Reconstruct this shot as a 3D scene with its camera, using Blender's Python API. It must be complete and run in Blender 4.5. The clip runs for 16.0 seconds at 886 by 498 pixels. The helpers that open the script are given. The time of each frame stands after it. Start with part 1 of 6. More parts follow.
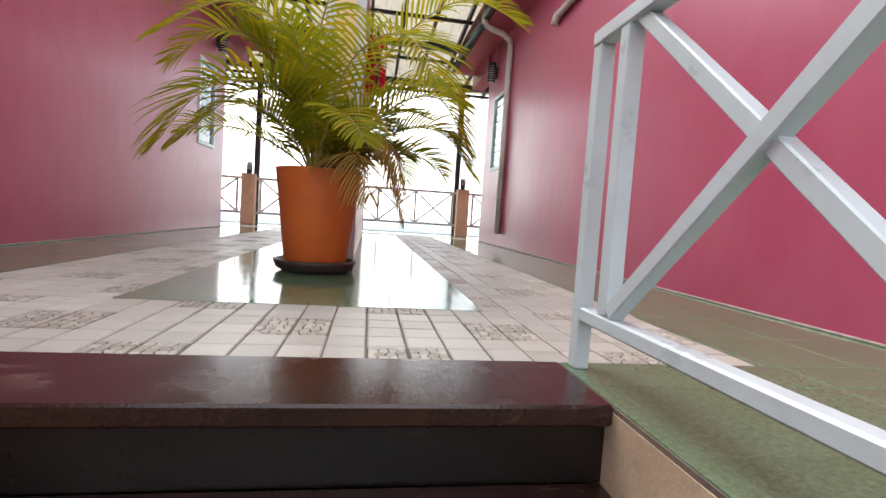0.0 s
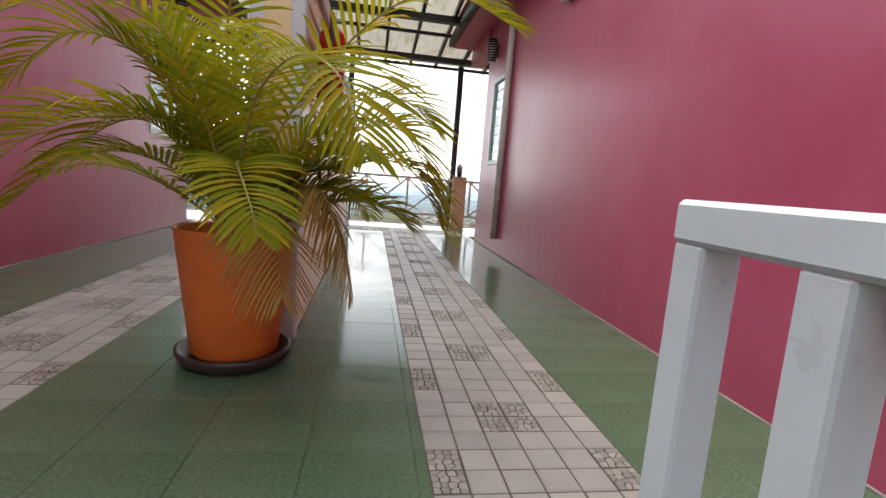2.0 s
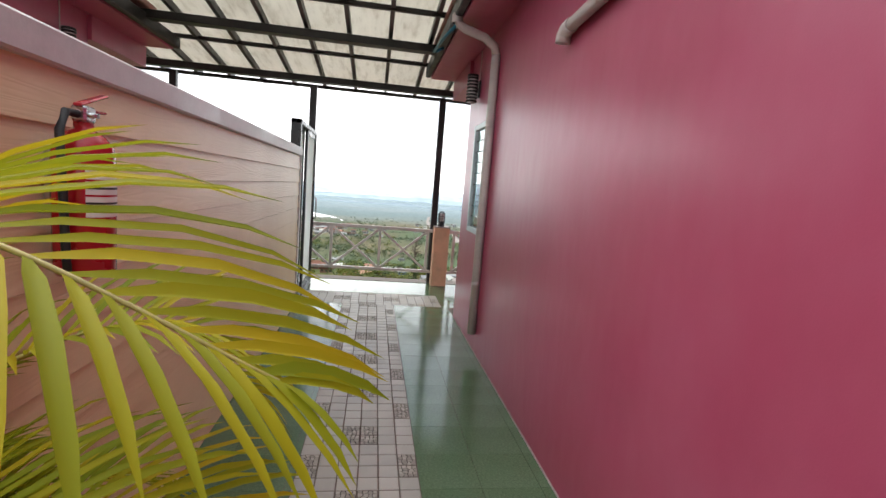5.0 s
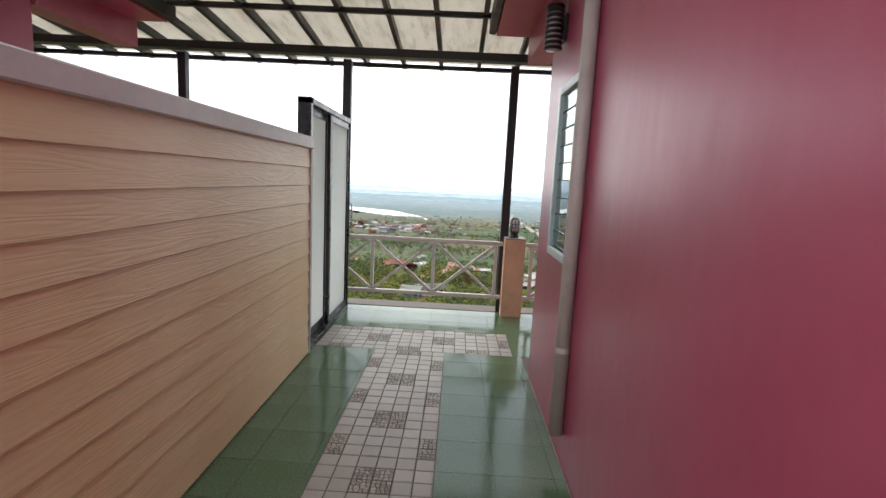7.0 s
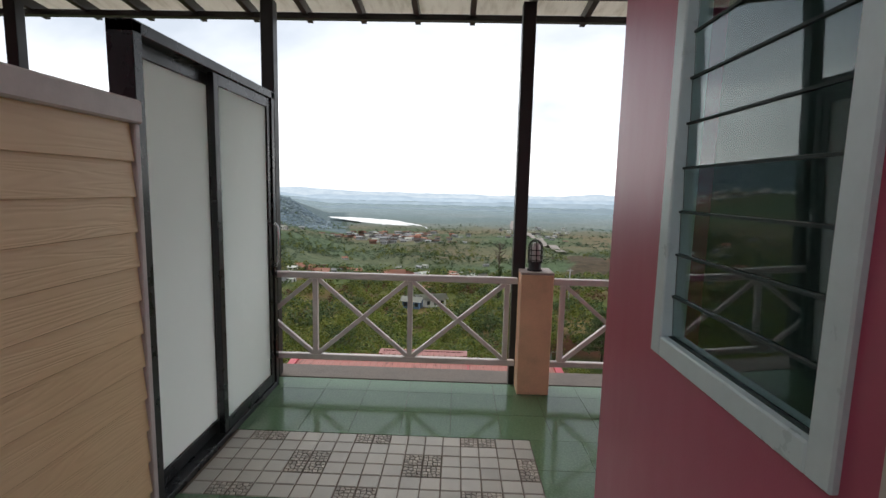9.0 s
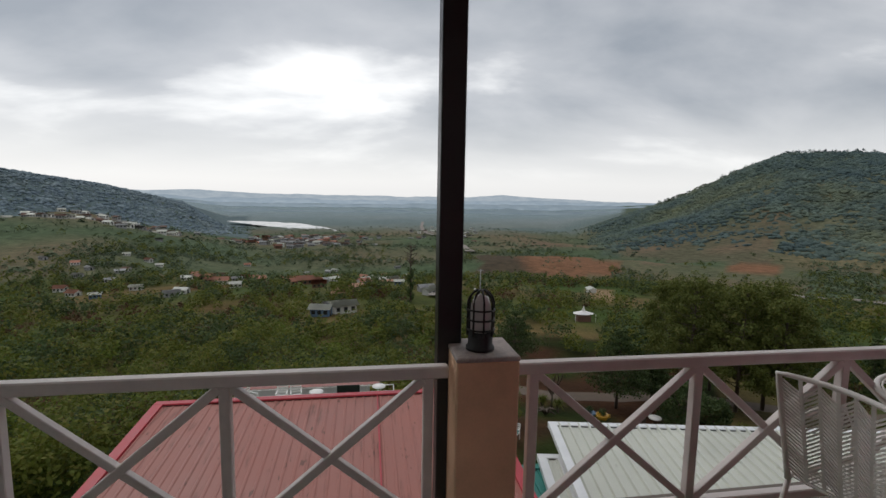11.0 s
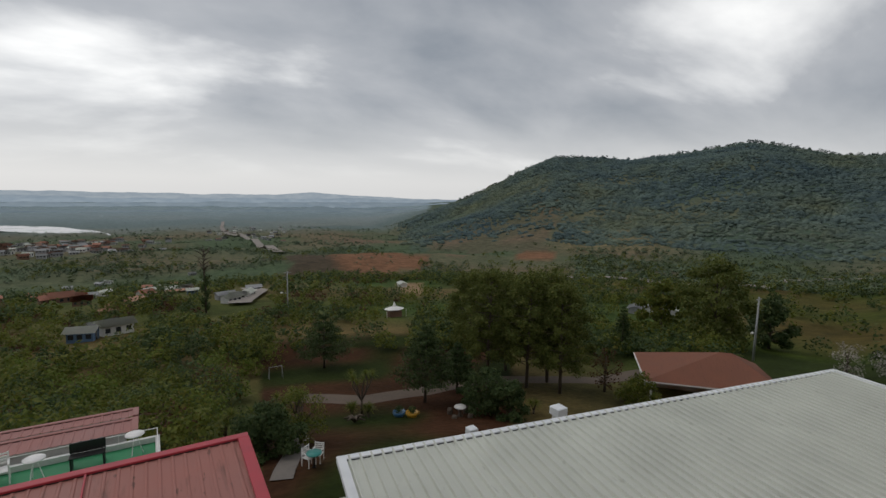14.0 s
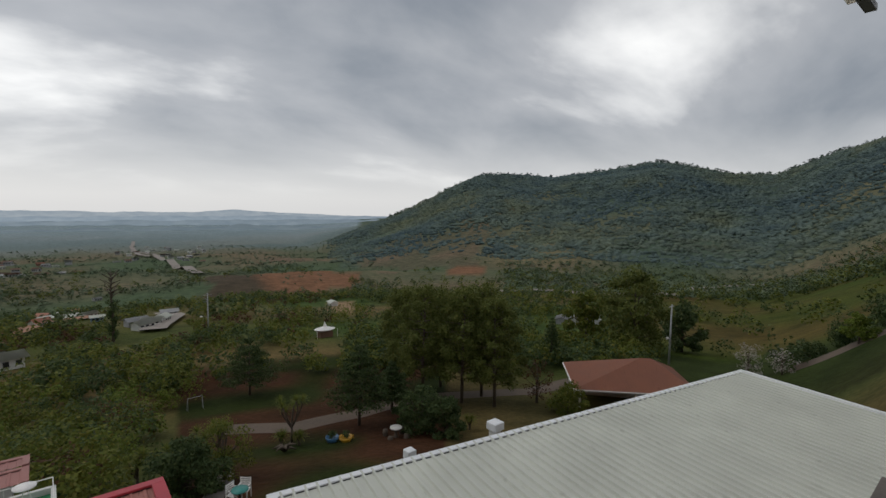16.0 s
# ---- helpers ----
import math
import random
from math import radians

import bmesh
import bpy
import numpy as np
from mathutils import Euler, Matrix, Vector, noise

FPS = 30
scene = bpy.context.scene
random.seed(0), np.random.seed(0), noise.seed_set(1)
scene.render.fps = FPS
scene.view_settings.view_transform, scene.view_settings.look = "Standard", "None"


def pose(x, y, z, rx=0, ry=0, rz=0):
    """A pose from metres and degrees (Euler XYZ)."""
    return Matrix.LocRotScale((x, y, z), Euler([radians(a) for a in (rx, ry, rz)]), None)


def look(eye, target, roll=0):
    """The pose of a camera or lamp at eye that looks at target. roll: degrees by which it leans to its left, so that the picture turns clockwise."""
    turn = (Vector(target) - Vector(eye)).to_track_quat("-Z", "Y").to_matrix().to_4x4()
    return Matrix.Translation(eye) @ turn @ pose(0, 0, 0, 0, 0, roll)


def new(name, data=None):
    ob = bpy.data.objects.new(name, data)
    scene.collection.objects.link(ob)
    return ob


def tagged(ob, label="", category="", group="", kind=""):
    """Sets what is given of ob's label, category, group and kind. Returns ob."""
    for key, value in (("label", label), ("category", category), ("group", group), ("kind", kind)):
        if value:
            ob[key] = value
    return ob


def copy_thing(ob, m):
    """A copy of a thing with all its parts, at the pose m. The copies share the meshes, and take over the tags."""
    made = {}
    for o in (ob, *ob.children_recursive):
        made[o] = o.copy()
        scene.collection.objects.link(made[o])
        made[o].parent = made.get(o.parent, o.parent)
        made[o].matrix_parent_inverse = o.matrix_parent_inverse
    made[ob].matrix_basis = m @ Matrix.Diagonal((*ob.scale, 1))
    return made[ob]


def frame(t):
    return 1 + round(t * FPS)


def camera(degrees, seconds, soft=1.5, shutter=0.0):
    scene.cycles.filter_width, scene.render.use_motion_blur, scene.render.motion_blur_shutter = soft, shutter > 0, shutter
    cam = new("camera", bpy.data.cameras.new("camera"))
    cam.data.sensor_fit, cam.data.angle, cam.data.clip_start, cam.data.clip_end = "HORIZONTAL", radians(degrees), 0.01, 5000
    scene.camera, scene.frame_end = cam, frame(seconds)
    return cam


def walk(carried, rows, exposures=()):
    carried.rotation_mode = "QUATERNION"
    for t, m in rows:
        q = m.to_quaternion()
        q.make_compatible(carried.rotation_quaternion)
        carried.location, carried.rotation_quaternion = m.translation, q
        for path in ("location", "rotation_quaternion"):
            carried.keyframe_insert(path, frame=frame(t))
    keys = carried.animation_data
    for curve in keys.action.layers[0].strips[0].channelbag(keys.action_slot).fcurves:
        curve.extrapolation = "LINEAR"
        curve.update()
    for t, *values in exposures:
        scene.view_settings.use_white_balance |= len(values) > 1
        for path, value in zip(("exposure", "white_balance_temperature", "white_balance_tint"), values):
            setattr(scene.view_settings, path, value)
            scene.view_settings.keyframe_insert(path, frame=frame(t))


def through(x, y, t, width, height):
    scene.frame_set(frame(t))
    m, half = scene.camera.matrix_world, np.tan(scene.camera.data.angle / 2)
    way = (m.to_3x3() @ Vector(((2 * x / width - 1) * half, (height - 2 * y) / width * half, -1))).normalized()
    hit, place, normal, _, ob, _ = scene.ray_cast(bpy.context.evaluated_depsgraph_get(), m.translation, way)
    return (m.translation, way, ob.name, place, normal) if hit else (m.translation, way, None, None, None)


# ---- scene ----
cam = camera(85.6, 16.0)
PATH = [
    (0, (0.211, 0.356, 0.366), (0.525, 2.327, 0.236), 3.78),
    (0.5, (0.344, 0.578, 0.498), (0.644, 2.55, 0.347), 4.04),
    (1, (0.383, 0.779, 0.59), (0.608, 2.757, 0.393), 2.8),
    (1.5, (0.395, 0.944, 0.744), (0.684, 2.906, 0.487), 4.0),
    (2, (0.473, 1.131, 0.86), (0.783, 3.088, 0.583), 4.6),
    (2.5, (0.476, 1.309, 0.958), (0.709, 3.274, 0.671), 2.3),
    (3, (0.534, 1.474, 1.13), (0.917, 3.414, 0.826), 1.7),
    (3.5, (0.673, 1.698, 1.288), (1.138, 3.62, 0.992), 1.1),
    (4, (0.763, 1.965, 1.39), (1.197, 3.902, 1.145), 0.5),
    (4.5, (0.836, 2.228, 1.575), (1.269, 4.167, 1.344), 3.1),
    (5, (1.024, 2.564, 1.597), (1.32, 4.526, 1.347), 4.6),
    (7.3, (1.486, 4.772, 1.63), (1.394, 6.75, 1.348), 2.42),
    (7.5, (1.528, 5.012, 1.609), (1.412, 6.989, 1.331), 2.18),
    (8, (1.511, 5.569, 1.607), (1.388, 7.548, 1.343), 1.96),
    (8.2, (1.494, 5.747, 1.586), (1.377, 7.726, 1.33), 1.9),
    (10.3, (1.561, 7.905, 1.629), (1.658, 9.888, 1.39), 0.6),
    (10.5, (1.573, 8.068, 1.624), (1.701, 10.051, 1.394), 0.6),
    (11, (1.678, 8.478, 1.607), (1.992, 10.439, 1.373), 1.0),
    (11.5, (1.892, 8.796, 1.598), (2.351, 10.727, 1.354), 1.1),
    (12, (2.176, 9.124, 1.607), (2.78, 11.016, 1.371), 1.1),
    (12.5, (2.49, 9.355, 1.636), (3.182, 11.217, 1.406), 1.3),
    (13, (2.815, 9.681, 1.552), (3.516, 11.539, 1.314), 0.9),
    (13.5, (2.898, 9.858, 1.573), (3.758, 11.646, 1.322), 0.9),
    (14, (3.072, 10.009, 1.581), (4.105, 11.706, 1.35), 1.1),
    (14.5, (3.281, 10.109, 1.561), (4.493, 11.69, 1.379), 1.8),
    (15, (3.27, 10.175, 1.598), (4.639, 11.624, 1.437), 1.9),
    (15.5, (3.193, 10.229, 1.624), (4.584, 11.657, 1.465), 1.4),
    (16, (3.095, 10.231, 1.599), (4.364, 11.768, 1.44), 0.8),
]
EXPOSURES = [(0.0, 2.6), (1.0, 2.4), (2.0, 2.2), (5.2, 2.22), (7.5, 2.1), (8.2, 2.0), (9.6, 1.0), (10.4, 0.82), (11.2, 0.40), (12.0, 0.22), (13.0, 0.21), (16.0, 0.22)]
walk(cam, [(t, look(eye, target, roll)) for t, eye, target, roll in PATH], EXPOSURES)

# ---------------------------------------------------------------- world and light
world = bpy.data.worlds.new("overcast")
scene.world = world
world.use_nodes = True
wn, wl = world.node_tree.nodes, world.node_tree.links
wn.clear()
w_out = wn.new("ShaderNodeOutputWorld")
sky = wn.new("ShaderNodeTexSky")
sky.sky_type, sky.sun_disc = "NISHITA", False
sky.sun_elevation, sky.sun_rotation = radians(52), radians(-30)
bg_sky = wn.new("ShaderNodeBackground")
bg_sky.inputs["Strength"].default_value = 0.05
w_hs = wn.new("ShaderNodeHueSaturation")
w_hs.inputs["Saturation"].default_value, w_hs.inputs["Value"].default_value = 0.3, 0.3
wl.new(sky.outputs[0], w_hs.inputs["Color"])
wl.new(w_hs.outputs[0], bg_sky.inputs["Color"])
w_co = wn.new("ShaderNodeTexCoord")
w_sep = wn.new("ShaderNodeSeparateXYZ")
wl.new(w_co.outputs["Generated"], w_sep.inputs[0])
# the cloud deck: the direction laid onto a level sheet overhead
w_abs = wn.new("ShaderNodeMath"); w_abs.operation = "ABSOLUTE"
wl.new(w_sep.outputs["Z"], w_abs.inputs[0])
w_den = wn.new("ShaderNodeMath"); w_den.operation = "ADD"; w_den.inputs[1].default_value = 0.34
wl.new(w_abs.outputs[0], w_den.inputs[0])
w_dx = wn.new("ShaderNodeMath"); w_dx.operation = "DIVIDE"
w_dy = wn.new("ShaderNodeMath"); w_dy.operation = "DIVIDE"
wl.new(w_sep.outputs["X"], w_dx.inputs[0]); wl.new(w_den.outputs[0], w_dx.inputs[1])
wl.new(w_sep.outputs["Y"], w_dy.inputs[0]); wl.new(w_den.outputs[0], w_dy.inputs[1])
w_vec = wn.new("ShaderNodeCombineXYZ")
wl.new(w_dx.outputs[0], w_vec.inputs[0]); wl.new(w_dy.outputs[0], w_vec.inputs[1])
w_n1 = wn.new("ShaderNodeTexNoise")
w_n1.inputs["Scale"].default_value, w_n1.inputs["Detail"].default_value = 1.25, 8.0
w_n1.inputs["Roughness"].default_value, w_n1.inputs["Distortion"].default_value = 0.5, 0.25
w_map = wn.new("ShaderNodeMapping")
w_map.inputs["Scale"].default_value = (0.85, 1.25, 1.0)
w_map.inputs["Location"].default_value = (3.1, 1.7, 0.0)
w_map.inputs["Rotation"].default_value = (0, 0, radians(24))
wl.new(w_vec.outputs[0], w_map.inputs["Vector"]); wl.new(w_map.outputs[0], w_n1.inputs["Vector"])
w_ramp = wn.new("ShaderNodeValToRGB")
els = w_ramp.color_ramp.elements
els[0].position, els[0].color = 0.34, (0.185, 0.21, 0.245, 1)
els[1].position, els[1].color = 0.70, (0.90, 0.90, 0.89, 1)
mid = els.new(0.52); mid.color = (0.35, 0.365, 0.39, 1)
deck = w_n1.outputs["Fac"]
for (cx, cy), reach, amount in (((0.50, 1.25), 0.85, -0.21), ((1.25, 0.62), 0.9, 0.06), ((-0.24, 1.75), 0.50, 0.09), ((-0.62, 1.05), 0.50, -0.08)):
    w_d = wn.new("ShaderNodeVectorMath"); w_d.operation = "DISTANCE"
    w_d.inputs[1].default_value = (cx, cy, 0)
    wl.new(w_vec.outputs[0], w_d.inputs[0])
    w_r = wn.new("ShaderNodeMapRange"); w_r.interpolation_type = "SMOOTHSTEP"
    w_r.inputs["From Max"].default_value = reach
    w_r.inputs["To Min"].default_value, w_r.inputs["To Max"].default_value = amount, 0.0
    wl.new(w_d.outputs["Value"], w_r.inputs["Value"])
    w_s = wn.new("ShaderNodeMath")
    wl.new(deck, w_s.inputs[0]); wl.new(w_r.outputs[0], w_s.inputs[1])
    deck = w_s.outputs[0]
wl.new(deck, w_ramp.inputs[0])
# the deck thins to an even pale band low down
w_low = wn.new("ShaderNodeMapRange")
w_low.inputs["From Min"].default_value, w_low.inputs["From Max"].default_value = 0.02, 0.17
wl.new(w_abs.outputs[0], w_low.inputs["Value"])
w_mix = wn.new("ShaderNodeMix"); w_mix.data_type = "RGBA"
w_mix.inputs["A"].default_value = (0.60, 0.60, 0.60, 1)
wl.new(w_low.outputs[0], w_mix.inputs["Factor"]); wl.new(w_ramp.outputs[0], w_mix.inputs["B"])
bg_cloud = wn.new("ShaderNodeBackground")
bg_cloud.inputs["Strength"].default_value = 0.9
wl.new(w_mix.outputs["Result"], bg_cloud.inputs["Color"])
w_add = wn.new("ShaderNodeAddShader")
wl.new(bg_sky.outputs[0], w_add.inputs[0]); wl.new(bg_cloud.outputs[0], w_add.inputs[1])
wl.new(w_add.outputs[0], w_out.inputs["Surface"])

sun_data = bpy.data.lights.new("sun", "SUN")
sun_data.energy, sun_data.angle, sun_data.color = 0.48, radians(45), (1.0, 0.96, 0.9)
sun = new("sun", sun_data)
sun.matrix_world = look((-26, 46, 62), (0, 3, 0))


# ---------------------------------------------------------------- materials
def nodes_of(name):
    m = bpy.data.materials.new(name)
    m.use_nodes = True
    n, l = m.node_tree.nodes, m.node_tree.links
    return m, n, l, n["Principled BSDF"]


def ramp(n, l, fac, stops):
    r = n.new("ShaderNodeValToRGB")
    e = r.color_ramp.elements
    e[0].position, e[0].color = stops[0][0], (*stops[0][1], 1)
    e[1].position, e[1].color = stops[-1][0], (*stops[-1][1], 1)
    for p, c in stops[1:-1]:
        e.new(p).color = (*c, 1)
    l.new(fac, r.inputs[0])
    return r.outputs[0]


def tex(n, l, scale, detail=4, rough=0.55, stretch=(1, 1, 1), kind="Object", distort=0.0):
    co = n.new("ShaderNodeTexCoord")
    mp = n.new("ShaderNodeMapping")
    mp.inputs["Scale"].default_value = stretch
    t = n.new("ShaderNodeTexNoise")
    t.inputs["Scale"].default_value, t.inputs["Detail"].default_value = scale, detail
    t.inputs["Roughness"].default_value, t.inputs["Distortion"].default_value = rough, distort
    l.new(co.outputs[kind], mp.inputs[0])
    l.new(mp.outputs[0], t.inputs["Vector"])
    return t.outputs["Fac"]


def mixc(n, l, fac, a, b, mode="MIX"):
    m = n.new("ShaderNodeMix")
    m.data_type, m.blend_type = "RGBA", mode
    for key, v in (("Factor", fac), ("A", a), ("B", b)):
        if isinstance(v, (int, float)):
            m.inputs[key].default_value = v
        elif isinstance(v, tuple):
            m.inputs[key].default_value = (*v, 1)
        else:
            l.new(v, m.inputs[key])
    return m.outputs["Result"]


def spread(n, l, fac, lo, hi, a=0.3, b=0.7):
    r = n.new("ShaderNodeMapRange")
    for key, v in (("From Min", a), ("From Max", b), ("To Min", lo), ("To Max", hi)):
        r.inputs[key].default_value = v
    l.new(fac, r.inputs["Value"])
    return r.outputs[0]


def bump(n, l, bsdf, height, strength, dist=0.01):
    b = n.new("ShaderNodeBump")
    b.inputs["Strength"].default_value, b.inputs["Distance"].default_value = strength, dist
    l.new(height, b.inputs["Height"])
    l.new(b.outputs[0], bsdf.inputs["Normal"])


def surface(name, base, rough=0.6, var=0.18, big=1.5, fine=60, bumps=0.15, metal=0.0, rvar=0.12, tone=None, islands=0.0, stretch=(1, 1, 1)):
    """A two-scale surface: broad stains, fine grain in tone, gloss and relief."""
    m, n, l, b = nodes_of(name)
    f1, f2 = tex(n, l, big, 5, 0.6, stretch), tex(n, l, fine, 3, 0.6, stretch)
    dark = tone or tuple(c * (1 - var * 1.6) for c in base)
    lite = tuple(min(1, c * (1 + var)) for c in base)
    col = ramp(n, l, f1, [(0.28, dark), (0.5, base), (0.74, lite)])
    col = mixc(n, l, 0.35 * min(1, var * 4), col, ramp(n, l, f2, [(0.3, dark), (0.7, lite)]))
    if islands:
        oi = n.new("ShaderNodeObjectInfo")
        g = n.new("ShaderNodeNewGeometry")
        ad = n.new("ShaderNodeMath"); ad.operation = "ADD"
        l.new(oi.outputs["Random"], ad.inputs[0]); l.new(g.outputs["Random Per Island"], ad.inputs[1])
        fr = n.new("ShaderNodeMath"); fr.operation = "FRACT"
        l.new(ad.outputs[0], fr.inputs[0])
        k = ramp(n, l, fr.outputs[0], [(0, (1 - islands,) * 3), (1, (1 + islands * 0.4,) * 3)])
        col = mixc(n, l, 1.0, col, k, "MULTIPLY")
    l.new(col, b.inputs["Base Color"])
    l.new(spread(n, l, f1, max(0.02, rough - rvar), min(1, rough + rvar)), b.inputs["Roughness"])
    b.inputs["Metallic"].default_value = metal
    if bumps:
        bump(n, l, b, f2, bumps, 0.004)
    return m


def pink_paint():
    m, n, l, b = nodes_of("pink_wall_paint")
    f1 = tex(n, l, 0.9, 6, 0.62)
    f2 = tex(n, l, 5.0, 2, 0.45, (1, 1, 0.45))
    f3 = tex(n, l, 140, 3)
    col = ramp(n, l, f1, [(0.25, (0.36, 0.047, 0.102)), (0.5, (0.415, 0.062, 0.13)), (0.78, (0.455, 0.085, 0.165))])
    col = mixc(n, l, spread(n, l, f2, 0.0, 0.22, 0.4, 0.75), col, (0.50, 0.13, 0.20))
    l.new(col, b.inputs["Base Color"])
    l.new(spread(n, l, f1, 0.28, 0.40, 0.3, 0.72), b.inputs["Roughness"])
    b.inputs["Specular IOR Level"].default_value = 0.72
    h = n.new("ShaderNodeMath"); h.operation = "MULTIPLY_ADD"; h.inputs[1].default_value = 0.06
    l.new(f3, h.inputs[0]); l.new(f2, h.inputs[2])
    bump(n, l, b, h.outputs[0], 0.32, 0.014)
    return m


def plank_paint():
    m, n, l, b = nodes_of("cream_wood_grain_board")
    co = n.new("ShaderNodeTexCoord")
    oi = n.new("ShaderNodeObjectInfo")
    sh = n.new("ShaderNodeVectorMath"); sh.operation = "SCALE"
    l.new(oi.outputs["Location"], sh.inputs[0]); sh.inputs["Scale"].default_value = 37.0
    ad = n.new("ShaderNodeVectorMath")
    l.new(co.outputs["Object"], ad.inputs[0]); l.new(sh.outputs[0], ad.inputs[1])
    mp = n.new("ShaderNodeMapping"); mp.inputs["Scale"].default_value = (1.0, 0.22, 3.4)
    l.new(ad.outputs[0], mp.inputs[0])
    w = n.new("ShaderNodeTexNoise")
    w.inputs["Scale"].default_value, w.inputs["Detail"].default_value, w.inputs["Distortion"].default_value = 3.2, 2.0, 0.3
    l.new(mp.outputs[0], w.inputs["Vector"])
    rings = n.new("ShaderNodeMath"); rings.operation = "MULTIPLY"; rings.inputs[1].default_value = 90.0
    l.new(w.outputs["Fac"], rings.inputs[0])
    sn = n.new("ShaderNodeMath"); sn.operation = "SINE"
    l.new(rings.outputs[0], sn.inputs[0])
    grain = spread(n, l, sn.outputs[0], 0.0, 1.0, -1.0, 0.7)
    f1 = tex(n, l, 1.2, 5)
    col = ramp(n, l, f1, [(0.3, (0.74, 0.52, 0.29)), (0.6, (0.80, 0.59, 0.35)), (0.8, (0.82, 0.63, 0.41))])
    col = mixc(n, l, spread(n, l, grain, 0.09, 0.0, 0.0, 0.5), col, (0.60, 0.38, 0.2))
    l.new(col, b.inputs["Base Color"])
    b.inputs["Roughness"].default_value = 0.42
    bump(n, l, b, grain, 0.42, 0.0016)
    return m


def green_tile():
    m, n, l, b = nodes_of("green_glazed_floor")
    f1, f2, f3 = tex(n, l, 1.1, 4), tex(n, l, 75, 6, 0.8), tex(n, l, 9, 4)
    col = ramp(n, l, f2, [(0.33, (0.052, 0.112, 0.055)), (0.5, (0.098, 0.188, 0.098)), (0.68, (0.175, 0.275, 0.155))])
    col = mixc(n, l, 0.3, col, ramp(n, l, f1, [(0.3, (0.07, 0.10, 0.05)), (0.7, (0.16, 0.22, 0.15))]))
    l.new(col, b.inputs["Base Color"])
    l.new(spread(n, l, f3, 0.05, 0.2), b.inputs["Roughness"])
    bump(n, l, b, f1, 0.03, 0.02)
    return m


def metal_roof(name, base, stain, gloss=0.42, amount=0.5):
    m, n, l, b = nodes_of(name)
    f1, f2 = tex(n, l, 0.5, 5), tex(n, l, 1.0, 4, 0.65, (6.0, 0.7, 1))
    col = ramp(n, l, f1, [(0.25, tuple(c * 0.82 for c in base)), (0.7, base)])
    col = mixc(n, l, spread(n, l, f2, 0.0, amount, 0.56, 0.74), col, stain)
    f3 = tex(n, l, 2.6, 3, 0.5, (3.0, 0.8, 1))
    col = mixc(n, l, spread(n, l, f3, 0.0, amount, 0.66, 0.72), col, tuple(c * 0.8 for c in stain))
    l.new(col, b.inputs["Base Color"])
    l.new(spread(n, l, f1, gloss - 0.1, gloss + 0.15), b.inputs["Roughness"])
    return m


def leafy(name, a, b_, c=None, through=0.25, rough=0.5, broad=0.35, patch=0.45):
    """Leaves: tone varies from leaf to leaf; some light comes through."""
    m, n, l, b = nodes_of(name)
    g = n.new("ShaderNodeNewGeometry")
    f1 = tex(n, l, broad, 4)
    col = ramp(n, l, g.outputs["Random Per Island"], [(0.0, a), (0.75, b_), (1.0, c or b_)])
    col = mixc(n, l, patch, col, ramp(n, l, f1, [(0.34, tuple(x * 0.6 for x in a)), (0.68, b_)]))
    l.new(col, b.inputs["Base Color"])
    b.inputs["Roughness"].default_value = rough
    b.inputs["Specular IOR Level"].default_value = 0.5 if rough < 0.55 else 0.12
    if through:
        tr = n.new("ShaderNodeBsdfTranslucent")
        l.new(col, tr.inputs["Color"])
        mx = n.new("ShaderNodeMixShader"); mx.inputs[0].default_value = through
        l.new(b.outputs[0], mx.inputs[1]); l.new(tr.outputs[0], mx.inputs[2])
        l.new(mx.outputs[0], n["Material Output"].inputs["Surface"])
    return m


def glass_mat(name, color, rough):
    m, n, l, b = nodes_of(name)
    b.inputs["Base Color"].default_value = (*color, 1)
    b.inputs["Roughness"].default_value = rough
    b.inputs["Transmission Weight"].default_value = 1.0
    b.inputs["IOR"].default_value = 1.45
    return m


PINK = pink_paint()
PLANK = plank_paint()
GREEN = green_tile()
WHITE_TILE = surface("cream_stone_tile", (0.45, 0.435, 0.385), 0.42, 0.10, 3, 160, 0.25, islands=0.14)
PEBBLE = surface("pebble_relief_tile", (0.43, 0.40, 0.34), 0.45, 0.2, 6, 120, 0.2, islands=0.35)
GROUT = surface("dark_grout", (0.15, 0.12, 0.095), 0.85, 0.3, 4, 90, 0.4)
PEB_GROUT = surface("brown_pebble_joint", (0.062, 0.056, 0.044), 0.8, 0.3, 6, 90, 0.4)
CEMENT = surface("stained_cement", (0.17, 0.145, 0.125), 0.8, 0.3, 2.2, 70, 0.5)
CREAM_WALL = surface("cream_plaster", (0.62, 0.48, 0.33), 0.7, 0.2, 3, 80, 0.4)
NOSING = surface("worn_maroon_step_tile", (0.017, 0.006, 0.005), 0.2, 0.5, 5, 110, 0.2, rvar=0.14, tone=(0.05, 0.021, 0.015))
nn, nl = NOSING.node_tree.nodes, NOSING.node_tree.links
n_b = nn["Principled BSDF"]
n_old = n_b.inputs["Base Color"].links[0].from_socket
scuff = spread(nn, nl, tex(nn, nl, 3.2, 9, 0.76, (0.7, 2.2, 2.2), distort=0.6), 0.0, 0.8, 0.55, 0.70)
nl.new(mixc(nn, nl, scuff, n_old, (0.17, 0.12, 0.095)), n_b.inputs["Base Color"])
RISER = surface("dark_brown_riser", (0.010, 0.007, 0.006), 0.3, 0.4, 3, 80, 0.2)
RAIL_WHITE = surface("blue_white_rail_paint", (0.58, 0.69, 0.72), 0.35, 0.08, 6, 60, 0.07)
